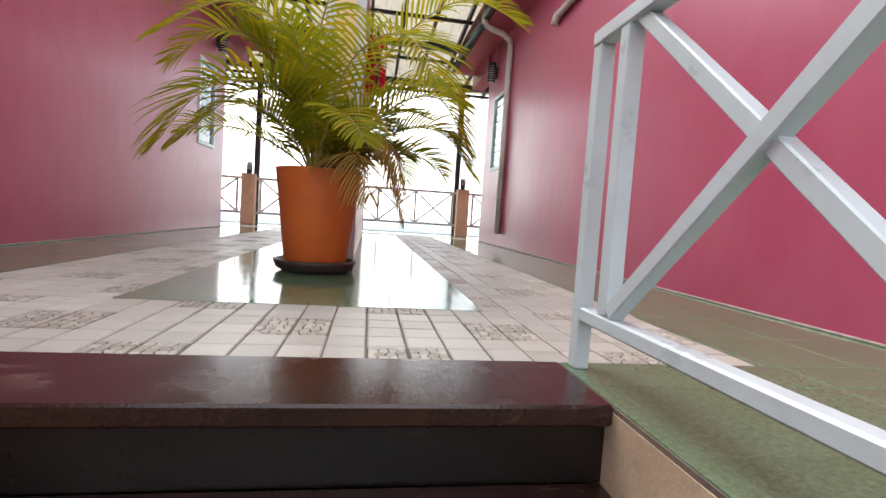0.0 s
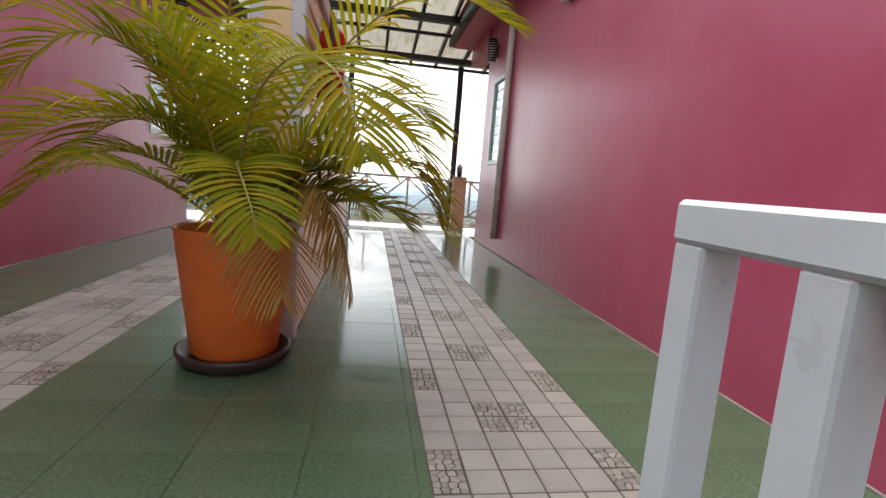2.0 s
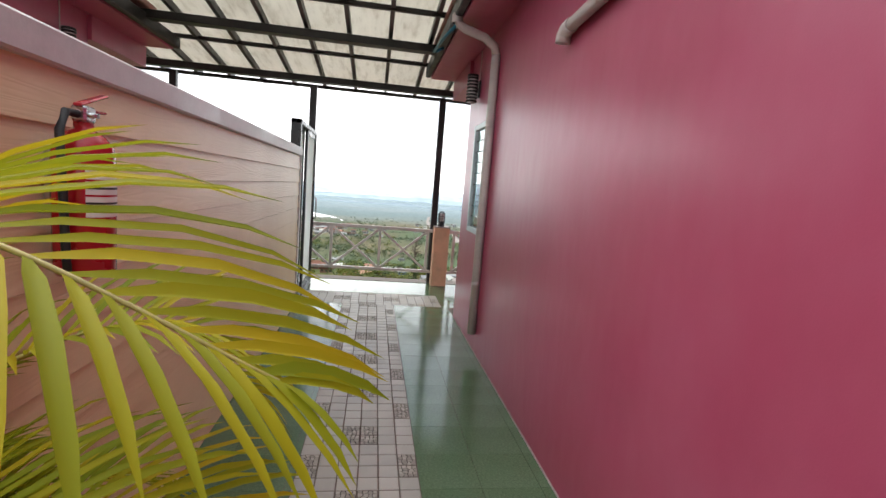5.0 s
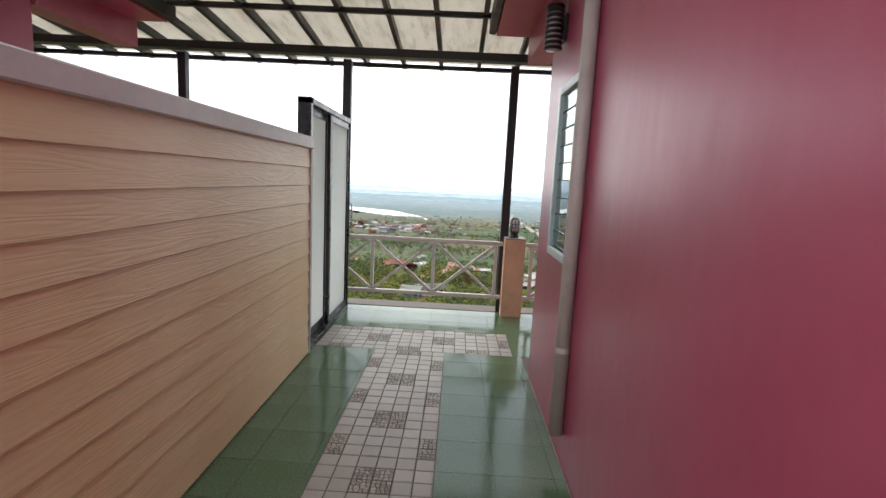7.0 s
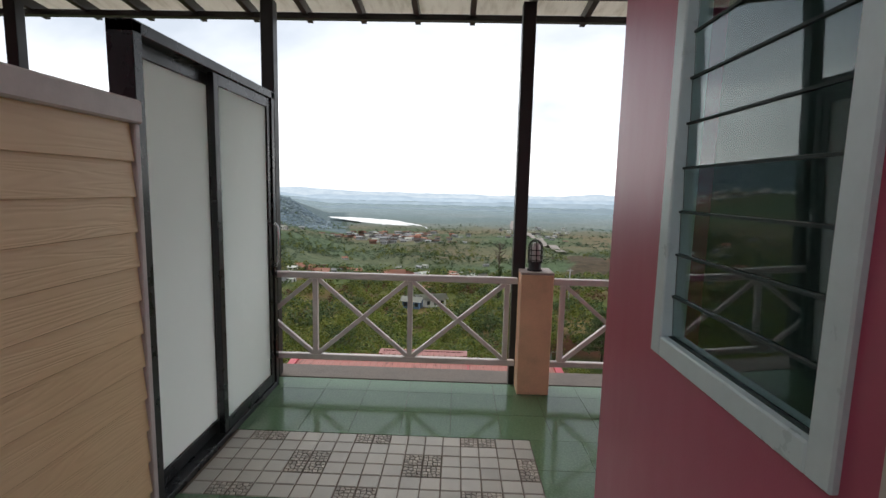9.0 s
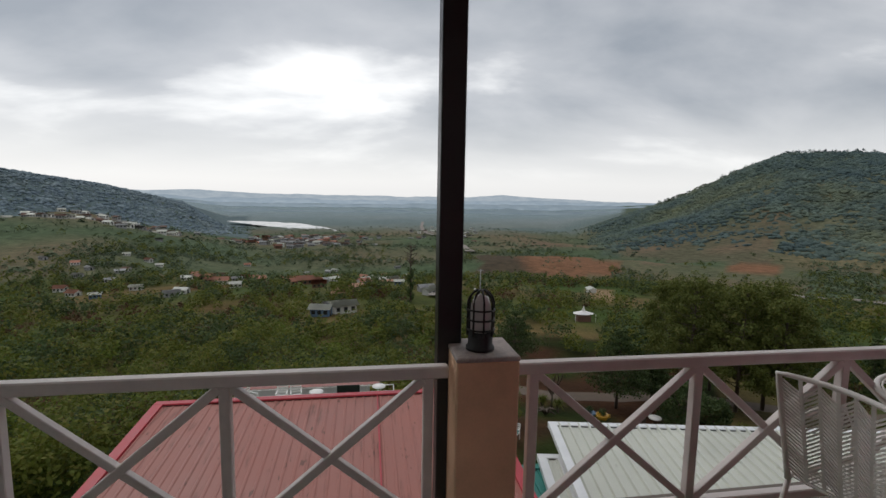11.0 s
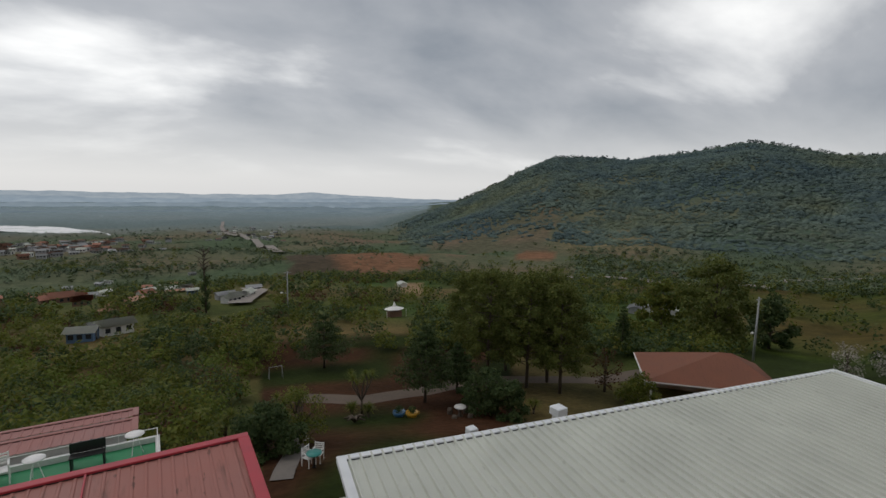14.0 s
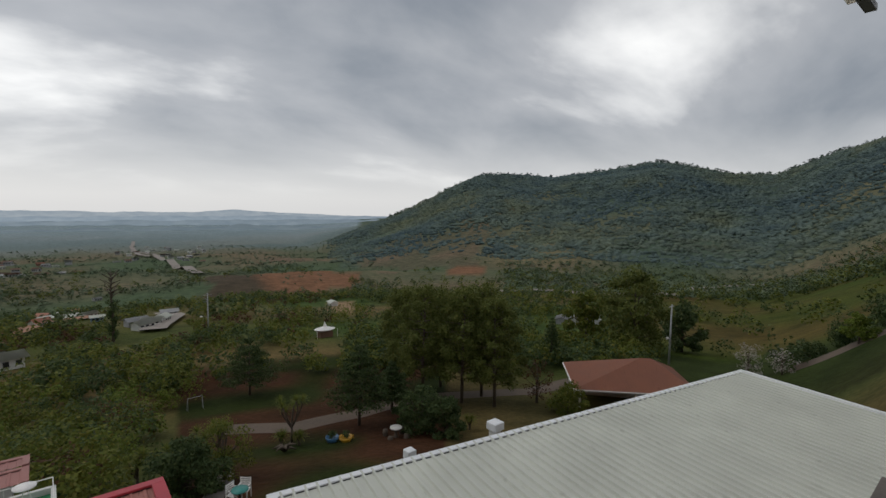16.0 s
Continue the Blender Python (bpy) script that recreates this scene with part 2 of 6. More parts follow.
RAIL_PINKISH = surface("aged_white_rail_paint", (0.68, 0.62, 0.60), 0.4, 0.1, 6, 90, 0.25)
PEACH = surface("peach_pillar_paint", (0.74, 0.46, 0.30), 0.6, 0.14, 4, 80, 0.3)
CAPSTONE = surface("grey_pillar_top", (0.42, 0.36, 0.34), 0.7, 0.3, 12, 80, 0.4)
BLACK_STEEL = surface("black_painted_steel", (0.016, 0.015, 0.015), 0.42, 0.3, 6, 90, 0.15)
BLACK_ALU = surface("black_aluminium", (0.012, 0.013, 0.014), 0.3, 0.2, 4, 90, 0.05)
ROOF_BOARD = surface("weathered_white_roof_board", (0.72, 0.69, 0.62), 0.8, 0.1, 2.5, 40, 0.2, tone=(0.50, 0.46, 0.38), stretch=(5, 1, 1))
PVC = surface("grey_white_pvc", (0.56, 0.50, 0.46), 0.45, 0.12, 6, 90, 0.15)
PVC_BLUE = surface("blue_pvc", (0.03, 0.20, 0.30), 0.4, 0.1, 6, 90, 0.1)
TRIM = surface("grey_white_trim", (0.60, 0.54, 0.53), 0.45, 0.12, 4, 90, 0.2)
POST_PALE = surface("blue_white_post_paint", (0.58, 0.60, 0.63), 0.4, 0.1, 4, 90, 0.2)
ORANGE = surface("orange_plastic_pot", (0.60, 0.135, 0.022), 0.5, 0.1, 4, 70, 0.1)
SAUCER = surface("dark_clay_saucer", (0.045, 0.030, 0.024), 0.5, 0.35, 9, 60, 0.5)
SOIL = surface("potting_soil", (0.035, 0.024, 0.017), 0.95, 0.4, 30, 160, 1.0)
STEEL = surface("brushed_steel", (0.55, 0.55, 0.55), 0.28, 0.08, 6, 90, 0.05, metal=1.0)
EXT_RED = surface("red_enamel", (0.40, 0.010, 0.018), 0.25, 0.1, 5, 90, 0.03)
PAPER = surface("pale_label", (0.75, 0.72, 0.66), 0.6, 0.08, 8, 90, 0.0)
BLACK_RUBBER = surface("black_rubber", (0.015, 0.015, 0.016), 0.55, 0.2, 8, 90, 0.1)
FROST = surface("frosted_white_film_glass", (0.70, 0.78, 0.77), 0.2, 0.03, 2, 90, 0.0)
fn, fl = FROST.node_tree.nodes, FROST.node_tree.links
f_tr = fn.new("ShaderNodeBsdfTranslucent")
f_tr.inputs["Color"].default_value = (0.95, 0.99, 0.98, 1)
f_mx = fn.new("ShaderNodeMixShader")
f_mx.inputs[0].default_value = 0.9
fl.new(fn["Principled BSDF"].outputs[0], f_mx.inputs[1])
fl.new(f_tr.outputs[0], f_mx.inputs[2])
fl.new(f_mx.outputs[0], fn["Material Output"].inputs["Surface"])
PANE = glass_mat("louvre_glass", (0.75, 0.93, 0.90), 0.02)
LAMP_GLASS = surface("clouded_lamp_glass", (0.62, 0.58, 0.58), 0.12, 0.06, 9, 90, 0.0)
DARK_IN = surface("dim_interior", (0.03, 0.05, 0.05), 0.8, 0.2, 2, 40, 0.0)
WIRE_WHITE = surface("white_powder_coat", (0.82, 0.79, 0.76), 0.4, 0.06, 6, 90, 0.1)
RED_ROOF = metal_roof("faded_red_metal_roof", (0.355, 0.132, 0.104), (0.12, 0.046, 0.03), 0.5, 0.8)
RED_EDGE = surface("red_roof_flashing", (0.42, 0.035, 0.05), 0.4, 0.15, 2, 60, 0.05)
WHITE_ROOF = metal_roof("pale_metal_roof", (0.60, 0.61, 0.54), (0.47, 0.475, 0.41), 0.5, 0.5)
WHITE_EDGE = surface("white_roof_flashing", (0.74, 0.75, 0.76), 0.45, 0.08, 2, 60, 0.05)
TEAL_ROOF = metal_roof("teal_metal_roof", (0.03, 0.25, 0.215), (0.02, 0.12, 0.10))
TERRA_ROOF = metal_roof("terracotta_tile_roof", (0.45, 0.195, 0.125), (0.30, 0.13, 0.09), 0.7)
PINK_ROOF = metal_roof("dusty_pink_roof", (0.36, 0.16, 0.14), (0.22, 0.10, 0.09), 0.6)
DECK_GREEN = surface("green_roof_deck", (0.03, 0.24, 0.10), 0.6, 0.2, 1, 30, 0.1)
HOUSE_WHITE = surface("white_house_wall", (0.66, 0.65, 0.62), 0.8, 0.15, 0.4, 10, 0.1)
HOUSE_GREY = surface("grey_house_wall", (0.36, 0.36, 0.36), 0.8, 0.2, 0.4, 10, 0.1)
HOUSE_BLUE = surface("blue_house_wall", (0.10, 0.17, 0.27), 0.8, 0.2, 0.4, 10, 0.1)
HOUSE_BROWN = surface("brown_house_wall", (0.20, 0.11, 0.075), 0.8, 0.2, 0.4, 10, 0.1)
WINDOW_DARK = surface("dark_window_pane", (0.03, 0.035, 0.04), 0.15, 0.1, 1, 10, 0.0)
BARK = surface("grey_brown_bark", (0.10, 0.075, 0.055), 0.9, 0.3, 3, 30, 0.8)
LEAF_PALM = leafy("palm_leaf", (0.12, 0.205, 0.012), (0.41, 0.365, 0.014), (0.58, 0.375, 0.016), 0.45, 0.56)
LEAF_DRY = leafy("dry_palm_leaf", (0.30, 0.19, 0.05), (0.46, 0.31, 0.08), (0.20, 0.11, 0.04), 0.25, 0.6)
PALM_STEM = surface("palm_stalk", (0.33, 0.27, 0.06), 0.45, 0.3, 6, 60, 0.15)


# ---------------------------------------------------------------- mesh helpers
def as_mesh(name, bm, mats):
    me = bpy.data.meshes.new(name)
    bm.to_mesh(me)
    bm.free()
    for m in mats if isinstance(mats, (list, tuple)) else [mats]:
        me.materials.append(m)
    return me


def part(name, bm, material, parent=None, label=""):
    """Links a bmesh as one mesh object, under a thing or a part if one is given."""
    ob = new(name, as_mesh(name, bm, material))
    if parent is not None:
        ob.parent = parent
    if label:
        tagged(ob, label)
    return ob


def thing(name, label, category, at=None, group="", kind=""):
    ob = new(name)
    ob.empty_display_size = 0.2
    if at is not None:
        ob.matrix_world = at
    return tagged(ob, label, category, group, kind)


def box(x0, x1, y0, y1, z0, z1, bevel=0.0, bm=None, turn=None, segs=1):
    own = bmesh.new()
    bmesh.ops.create_cube(own, size=1.0)
    bmesh.ops.transform(own, matrix=Matrix.LocRotScale(((x0 + x1) / 2, (y0 + y1) / 2, (z0 + z1) / 2), None, (abs(x1 - x0), abs(y1 - y0), abs(z1 - z0))), verts=own.verts)
    if bevel:
        bmesh.ops.bevel(own, geom=own.edges[:], offset=bevel, segments=segs, affect="EDGES", profile=0.6)
    if turn is not None:
        bmesh.ops.transform(own, matrix=turn, verts=own.verts)
    return merge(bm, own)


def merge(bm, own):
    if bm is None:
        return own
    me = bpy.data.meshes.new("tmp")
    own.to_mesh(me)
    own.free()
    bm.from_mesh(me)
    bpy.data.meshes.remove(me)
    return bm


def bar(a, b, w, h=None, bevel=0.003, bm=None):
    """A square bar from a to b, w wide and h deep."""
    a, b = Vector(a), Vector(b)
    d = b - a
    h = h or w
    q = d.to_track_quat("Z", "Y").to_matrix().to_4x4()
    return box(-w / 2, w / 2, -h / 2, h / 2, 0, d.length, bevel, bm, Matrix.Translation(a) @ q)


def tube(points, radius, sides=10, bm=None, taper=None, caps=True):
    """A round tube along points; taper gives the end radius."""
    own = bmesh.new()
    pts = [Vector(p) for p in points]
    rings = []
    up = Vector((0.13, 0.21, 0.97))
    for i, p in enumerate(pts):
        d = (pts[min(i + 1, len(pts) - 1)] - pts[max(i - 1, 0)]).normalized()
        s = d.cross(up)
        if s.length < 0.05:
            s = d.cross(Vector((1, 0, 0)))
        s.normalize()
        u = s.cross(d)
        r = radius if taper is None else radius + (taper - radius) * i / (len(pts) - 1)
        rings.append([own.verts.new(p + (s * math.cos(2 * math.pi * k / sides) + u * math.sin(2 * math.pi * k / sides)) * r) for k in range(sides)])
    for r0, r1 in zip(rings, rings[1:]):
        for k in range(sides):
            f = own.faces.new((r0[k], r0[(k + 1) % sides], r1[(k + 1) % sides], r1[k]))
            f.smooth = True
    if caps:
        own.faces.new(rings[0][::-1])
        own.faces.new(rings[-1])
    bmesh.ops.recalc_face_normals(own, faces=own.faces)
    return merge(bm, own)


def turned(profile, sides=24, bm=None, at=(0, 0, 0), smooth=True):
    """A body of revolution about z from (radius, height) pairs."""
    own = bmesh.new()
    rings = []
    for r, z in profile:
        if r < 1e-5:
            rings.append([own.verts.new((at[0], at[1], at[2] + z))])
        else:
            rings.append([own.verts.new((at[0] + r * math.cos(2 * math.pi * k / sides), at[1] + r * math.sin(2 * math.pi * k / sides), at[2] + z)) for k in range(sides)])
    for r0, r1 in zip(rings, rings[1:]):
        for k in range(sides):
            a, b = r0[k % len(r0)], r0[(k + 1) % len(r0)]
            c, d = r1[(k + 1) % len(r1)], r1[k % len(r1)]
            vs = []
            for v in (a, b, c, d):
                if v not in vs:
                    vs.append(v)
            if len(vs) > 2:
                own.faces.new(vs).smooth = smooth
    bmesh.ops.recalc_face_normals(own, faces=own.faces)
    return merge(bm, own)


def raw(name, verts, faces, mats, parent=None, label="", smooth=False):
    me = bpy.data.meshes.new(name)
    me.from_pydata(verts, [], faces)
    for m in mats if isinstance(mats, (list, tuple)) else [mats]:
        me.materials.append(m)
    if smooth:
        me.polygons.foreach_set("use_smooth", [True] * len(me.polygons))
    me.update()
    ob = new(name, me)
    if parent is not None:
        ob.parent = parent
    if label:
        tagged(ob, label)
    return ob


# ---------------------------------------------------------------- plan
WALL_X = 2.10          # corridor walls, either side
WALL_END = 8.40        # where they stop at the open terrace
PART_X, PART_Y0, PART_Y1, PART_Z = 0.115, 3.59, 8.64, 1.948
T = 0.112              # small floor tile
S0, S1 = 0.69, 0.69 + 6 * T
FRONT0, FRONT1 = 1.552, 1.552 + 6 * T
FAR0 = FRONT1 + 59 * T
FAR1 = FAR0 + 6 * T
EDGE_Y = 10.62
RAIL_Y = 10.31


def roof_z(y):
    return 3.20 + 0.11 * (10.3 - y)


# ---------------------------------------------------------------- walls and slab
def wall_with_window(name, x0, x1, hole):
    """A long wall along y with one opening (y0, y1, z0, z1) through it."""
    y0, y1, z0, z1 = hole
    bm = box(x0, x1, -2.5, y0, -2.0, 3.36)
    box(x0, x1, y1, WALL_END, -2.0, 3.36, bm=bm)
    box(x0, x1, y0, y1, -2.0, z0, bm=bm)
    box(x0, x1, y0, y1, z1, 3.36, bm=bm)
    bmesh.ops.remove_doubles(bm, verts=bm.verts, dist=1e-4)
    return tagged(part(name, bm, PINK), "pink painted plaster corridor wall with a louvre window", "wall", kind="structure")


HOLE = (7.27, 7.93, 1.16, 2.30)
wall_east = wall_with_window("wall_east", WALL_X, WALL_X + 0.15, HOLE)
wall_west = wall_with_window("wall_west", -WALL_X - 0.15, -WALL_X, HOLE)
for side, nm in ((1, "wall_north_east"), (-1, "wall_north_west")):
    x0, x1 = sorted((side * (WALL_X + 0.152), side * 7.0))
    bm = box(x0, x1, WALL_END - 0.15, WALL_END, -2.0, 3.36)
    box(x0, x1, -2.5, -2.35, -2.0, 3.36, bm=bm)
    xs = side * 7.0
    box(min(xs, xs + side * 0.15), max(xs, xs + side * 0.15), -2.5, WALL_END, -2.0, 3.36, bm=bm)
    tagged(part(nm, bm, PINK), "pink painted outer walls of the guest house", "wall", kind="structure")

# house eaves: flat pink soffit with a fascia, and the header that carries it past the wall end
for side in (1, -1):
    bm = bmesh.new()
    xa, xb = sorted((side * 1.72, side * (WALL_X - 0.003)))
    box(xa, xb, -2.7, 9.62, 3.13, 3.27, bm=bm)
    xa, xb = sorted((side * (WALL_X - 0.04), side * (WALL_X + 0.19)))
    box(xa, xb, WALL_END + 0.003, 9.64, 2.87, 3.127, bm=bm)
    ob = part("eave", bm, PINK)
    tagged(ob, "pink boxed roof eave with soffit and header", "eave", kind="structure")
    xa, xb = sorted((side * 1.645, side * 1.717))
    g = part("gutter", box(xa, xb, -2.7, 9.66, 3.15, 3.30, 0.012), BLACK_STEEL)
    tagged(g, "dark metal rain gutter along the pink eave", "gutter", kind="structure")
    xa, xb = sorted((side * 1.66, side * 7.4))
    r = part("house_roof", box(xa, xb, -2.9, 9.0, 3.37, 3.45, 0.01), RED_ROOF)
    tagged(r, "dull red metal roof of the pink guest house", "roof", kind="structure")

# the floor slab, kept clear of the stair well
bm = bmesh.new()
box(-7.0, 7.0, FRONT0, EDGE_Y, -0.35, -0.0038, bm=bm)
for side in (1, -1):
    xa, xb = sorted((side * 0.735, side * 7.0))
    box(xa, xb, -4.0, FRONT0, -0.35, -0.0038, bm=bm)
floor = part("floor", bm, GROUT)
tagged(floor, "tiled corridor and terrace floor, green glazed and cream", "floor", kind="structure")
kerb = part("terrace_kerb", box(-7.0, 7.0, 10.40, EDGE_Y + 0.06, -0.010, 0.006, 0.003), CEMENT)
tagged(kerb, "stained grey cement kerb at the terrace edge", "kerb", kind="structure")
bm = box(-7.0, 7.0, 9.9, 10.55, -9.5, -0.352)
for side in (1, -1):
    xa, xb = sorted((side * 6.7, side * 7.0))
    box(xa, xb, -4.0, 9.9, -9.5, -0.352, bm=bm)
tagged(part("terrace_base", bm, CREAM_WALL), "cream plastered lower storey under the terrace", "wall", kind="structure")

# stairs: worn maroon treads, dark risers, cream cheeks
for i in range(9):
    zt = -0.178 * i
    y1 = FRONT0 - 0.004 - 0.272 * i
    y0 = y1 - 0.272 - (0.03 if i < 8 else 0.9)
    st = thing("stair_step", "worn maroon tiled stair step with a dark riser", "step", group="corridor stairs", kind="structure")
    part("tread", box(-0.732, 0.732, y0, y1, zt - 0.042, zt + 0.004, 0.006), NOSING, st, "scuffed maroon tread with rounded nosing")
    part("riser", box(-0.732, 0.732, y0 + 0.034, y0 + 0.06, zt - 0.175, zt - 0.044), RISER, st)
for side in (1, -1):
    xa, xb = sorted((side * 0.735, side * 0.86))
    ck = part("stair_cheek", box(xa, xb, -4.0, FRONT0, -2.2, -0.352), CREAM_WALL)
    tagged(ck, "cream plastered side of the stair well", "wall", kind="structure")
    fc = part("stair_cheek", box(side * 0.733 - 0.001, side * 0.733 + 0.001, -4.0, FRONT0, -0.36, -0.014), CREAM_WALL)
    tagged(fc, "cream plastered edge of the floor slab", "wall", kind="structure")

# ---------------------------------------------------------------- terrace roof
roof = thing("terrace_roof", "black steel terrace roof frame with weathered white boards", "roof", kind="structure")
Y_BACK, Y_EAVE, RX = 6.2, 11.2, 7.85
own = bmesh.new()
v = [own.verts.new(c) for c in ((-RX, Y_BACK, roof_z(Y_BACK) + 0.1), (RX, Y_BACK, roof_z(Y_BACK) + 0.1), (RX, Y_EAVE, roof_z(Y_EAVE) + 0.1), (-RX, Y_EAVE, roof_z(Y_EAVE) + 0.1))]
own.faces.new(v)
bmesh.ops.solidify(own, geom=own.faces[:], thickness=0.02)
part("roof_board", own, ROOF_BOARD, roof, "weathered off-white underside of the roof boards")
x = -7.4
while x < 7.5:
    part("rafter", bar((x, Y_BACK, roof_z(Y_BACK) + 0.045), (x, Y_EAVE, roof_z(Y_EAVE) + 0.045), 0.05, 0.09), BLACK_STEEL, roof)
    x += 0.5
for y, deep, wide in ((11.05, 0.07, 0.05), (9.52, 0.05, 0.05), (8.76, 0.15, 0.09), (8.0, 0.05, 0.05), (7.25, 0.05, 0.05), (6.5, 0.15, 0.09)):
    zc = roof_z(y) - deep / 2 + (0.03 if deep < 0.1 else 0.0)
    part("purlin", bar((0.065 - RX, y, zc), (RX - 0.065, y, zc), deep, wide), BLACK_STEEL, roof)
part("beam", bar((-RX, 10.36, 3.09), (RX, 10.36, 3.09), 0.15, 0.09), BLACK_STEEL, roof)

for px, py0, py1 in ((-5.69, 10.342, 10.406), (-2.03, 10.385, 10.475), (0.0, 10.385, 10.475), (2.018, 10.385, 10.475), (5.69, 10.342, 10.406)):
    ps = part("steel_post", box(px - 0.05, px + 0.05, py0, py1, 0.006, 3.02, 0.004), BLACK_STEEL)
    tagged(ps, "black painted square steel roof post", "post", group="terrace posts")

# ---------------------------------------------------------------- partition
partition = thing("partition", "cream wood-grain board partition with a pale cap", "partition")
n_board = 12
bh = (PART_Z - 0.10 - 0.02) / n_board
part("core", box(-PART_X + 0.02, PART_X - 0.02, PART_Y0 + 0.02, PART_Y1 - 0.02, 0.0, PART_Z - 0.1), CREAM_WALL, partition)
for side in (1, -1):
    for i in range(n_board):
        z0 = 0.02 + i * bh
        own = box(0, 0.013, PART_Y0 + 0.09, PART_Y1 - 0.035, -0.010, bh + 0.004, 0.003)
        lean = Matrix.Translation((PART_X - 0.010, 0, z0)) @ Matrix.Rotation(radians(-5.2), 4, "Y") if side > 0 else Matrix.Translation((-PART_X, 0, z0)) @ Matrix.Rotation(radians(5.2), 4, "Y")
        ob = part("board", own, PLANK, partition)
        ob.matrix_world = lean
part("end_post", box(-PART_X - 0.012, PART_X + 0.012, PART_Y0 - 0.02, PART_Y0 + 0.085, 0.0, PART_Z - 0.102, 0.006), POST_PALE, partition, "pale blue-white end post")
part("end_board", box(-0.062, 0.062, PART_Y0 - 0.026, PART_Y0 - 0.0205, 0.02, PART_Z - 0.104, 0.002), PLANK, partition)
part("end_trim", box(-PART_X - 0.006, PART_X + 0.010, PART_Y1 - 0.033, PART_Y1, 0.0, PART_Z - 0.102, 0.004), TRIM, partition)
part("cap", box(-PART_X - 0.022, PART_X + 0.022, PART_Y0 - 0.03, PART_Y1 + 0.008, PART_Z - 0.10, PART_Z, 0.008), TRIM, partition, "pale painted cap board")

# ---------------------------------------------------------------- sliding screen door
D0, D1, DZ = 8.66, 10.24, 2.29
door = thing("door_1", "black aluminium sliding door with frosted glass panes", "door", kind="structure")
for y0, y1 in ((D0, D0 + 0.06), (D1 - 0.05, D1)):
    part("door_frame", box(-0.09, 0.03, y0, y1, 0.0, DZ, 0.003), BLACK_ALU, door)
part("door_frame", box(-0.09, 0.03, D0, D1, DZ - 0.05, DZ + 0.004, 0.003), BLACK_ALU, door)
part("door_track", box(-0.09, 0.03, D0, D1, 0.0, 0.04, 0.003), BLACK_ALU, door)
for nm, xc, y0, y1 in (("fixed_leaf", -0.055, D0 + 0.06, 9.46), ("sliding_leaf", 0.0, 9.36, D1 - 0.055)):
    bm = box(xc - 0.018, xc + 0.018, y0, y0 + 0.055, 0.045, DZ - 0.055, 0.002)
    box(xc - 0.018, xc + 0.018, y1 - 0.055, y1, 0.045, DZ - 0.055, 0.002, bm=bm)
    box(xc - 0.018, xc + 0.018, y0 + 0.055, y1 - 0.055, 0.045, 0.12, 0.002, bm=bm)
    box(xc - 0.018, xc + 0.018, y0 + 0.055, y1 - 0.055, DZ - 0.12, DZ - 0.055, 0.002, bm=bm)
    leaf = part(nm, bm, BLACK_ALU, door)
    part("pane", box(xc - 0.004, xc + 0.004, y0 + 0.055, y1 - 0.055, 0.12, DZ - 0.12), FROST, leaf, "frosted white glass pane")
    if nm == "sliding_leaf":
        for sx in (1, -1):
            hx = xc + sx * 0.018
            part("door_handle", tube([(hx, y1 - 0.012, 0.98), (hx + sx * 0.035, y1 - 0.012, 0.985), (hx + sx * 0.05, y1 - 0.012, 1.01), (hx + sx * 0.05, y1 - 0.012, 1.28), (hx + sx * 0.035, y1 - 0.012, 1.305), (hx, y1 - 0.012, 1.31)], 0.011), STEEL, leaf, "steel pull handle")
door.location.x = 0.072


# ---------------------------------------------------------------- railings
def rail_panel(parent, p0, p1, z0, z1, mat, w=0.035):
    """One crossed panel between two posts."""
    p0, p1 = Vector(p0), Vector(p1)
    d = (p1 - p0).normalized()
    off = Vector((d.y, -d.x, 0)) * 0.004
    part("brace", bar((*(p0 + off).xy, z0), (*(p1 + off).xy, z1), w, w), mat, parent)
    part("brace", bar((*(p0 - off).xy, z1), (*(p1 - off).xy, z0), w - 0.003, w - 0.003), mat, parent)


def terrace_rail(xs, label):
    r = thing("terrace_railing", label, "railing", group="terrace railings")
    a, b = xs[0], xs[-1]
    part("top_rail", bar((a - 0.08, RAIL_Y, 0.895), (b + 0.08, RAIL_Y, 0.895), 0.05, 0.05, 0.006), RAIL_PINKISH, r)
    part("bottom_rail", bar((a - 0.08, RAIL_Y, 0.222), (b + 0.08, RAIL_Y, 0.222), 0.045, 0.045, 0.005), RAIL_PINKISH, r)
    for xx in xs:
        part("baluster", bar((xx, RAIL_Y, 0.245), (xx, RAIL_Y, 0.87), 0.04, 0.04), RAIL_PINKISH, r)
    for xa, xb in zip(xs, xs[1:]):
        rail_panel(r, (xa + 0.02, RAIL_Y, 0), (xb - 0.02, RAIL_Y, 0), 0.25, 0.865, RAIL_PINKISH)


RL = "aged white metal railing with crossed braces at the terrace edge"
terrace_rail([-1.92, -1.15, -0.385, 0.385, 1.15, 1.92], RL)
terrace_rail([2.36, 3.115, 3.87, 4.625, 5.53], RL)
terrace_rail([-5.53, -4.625, -3.87, -3.115, -2.36], RL)


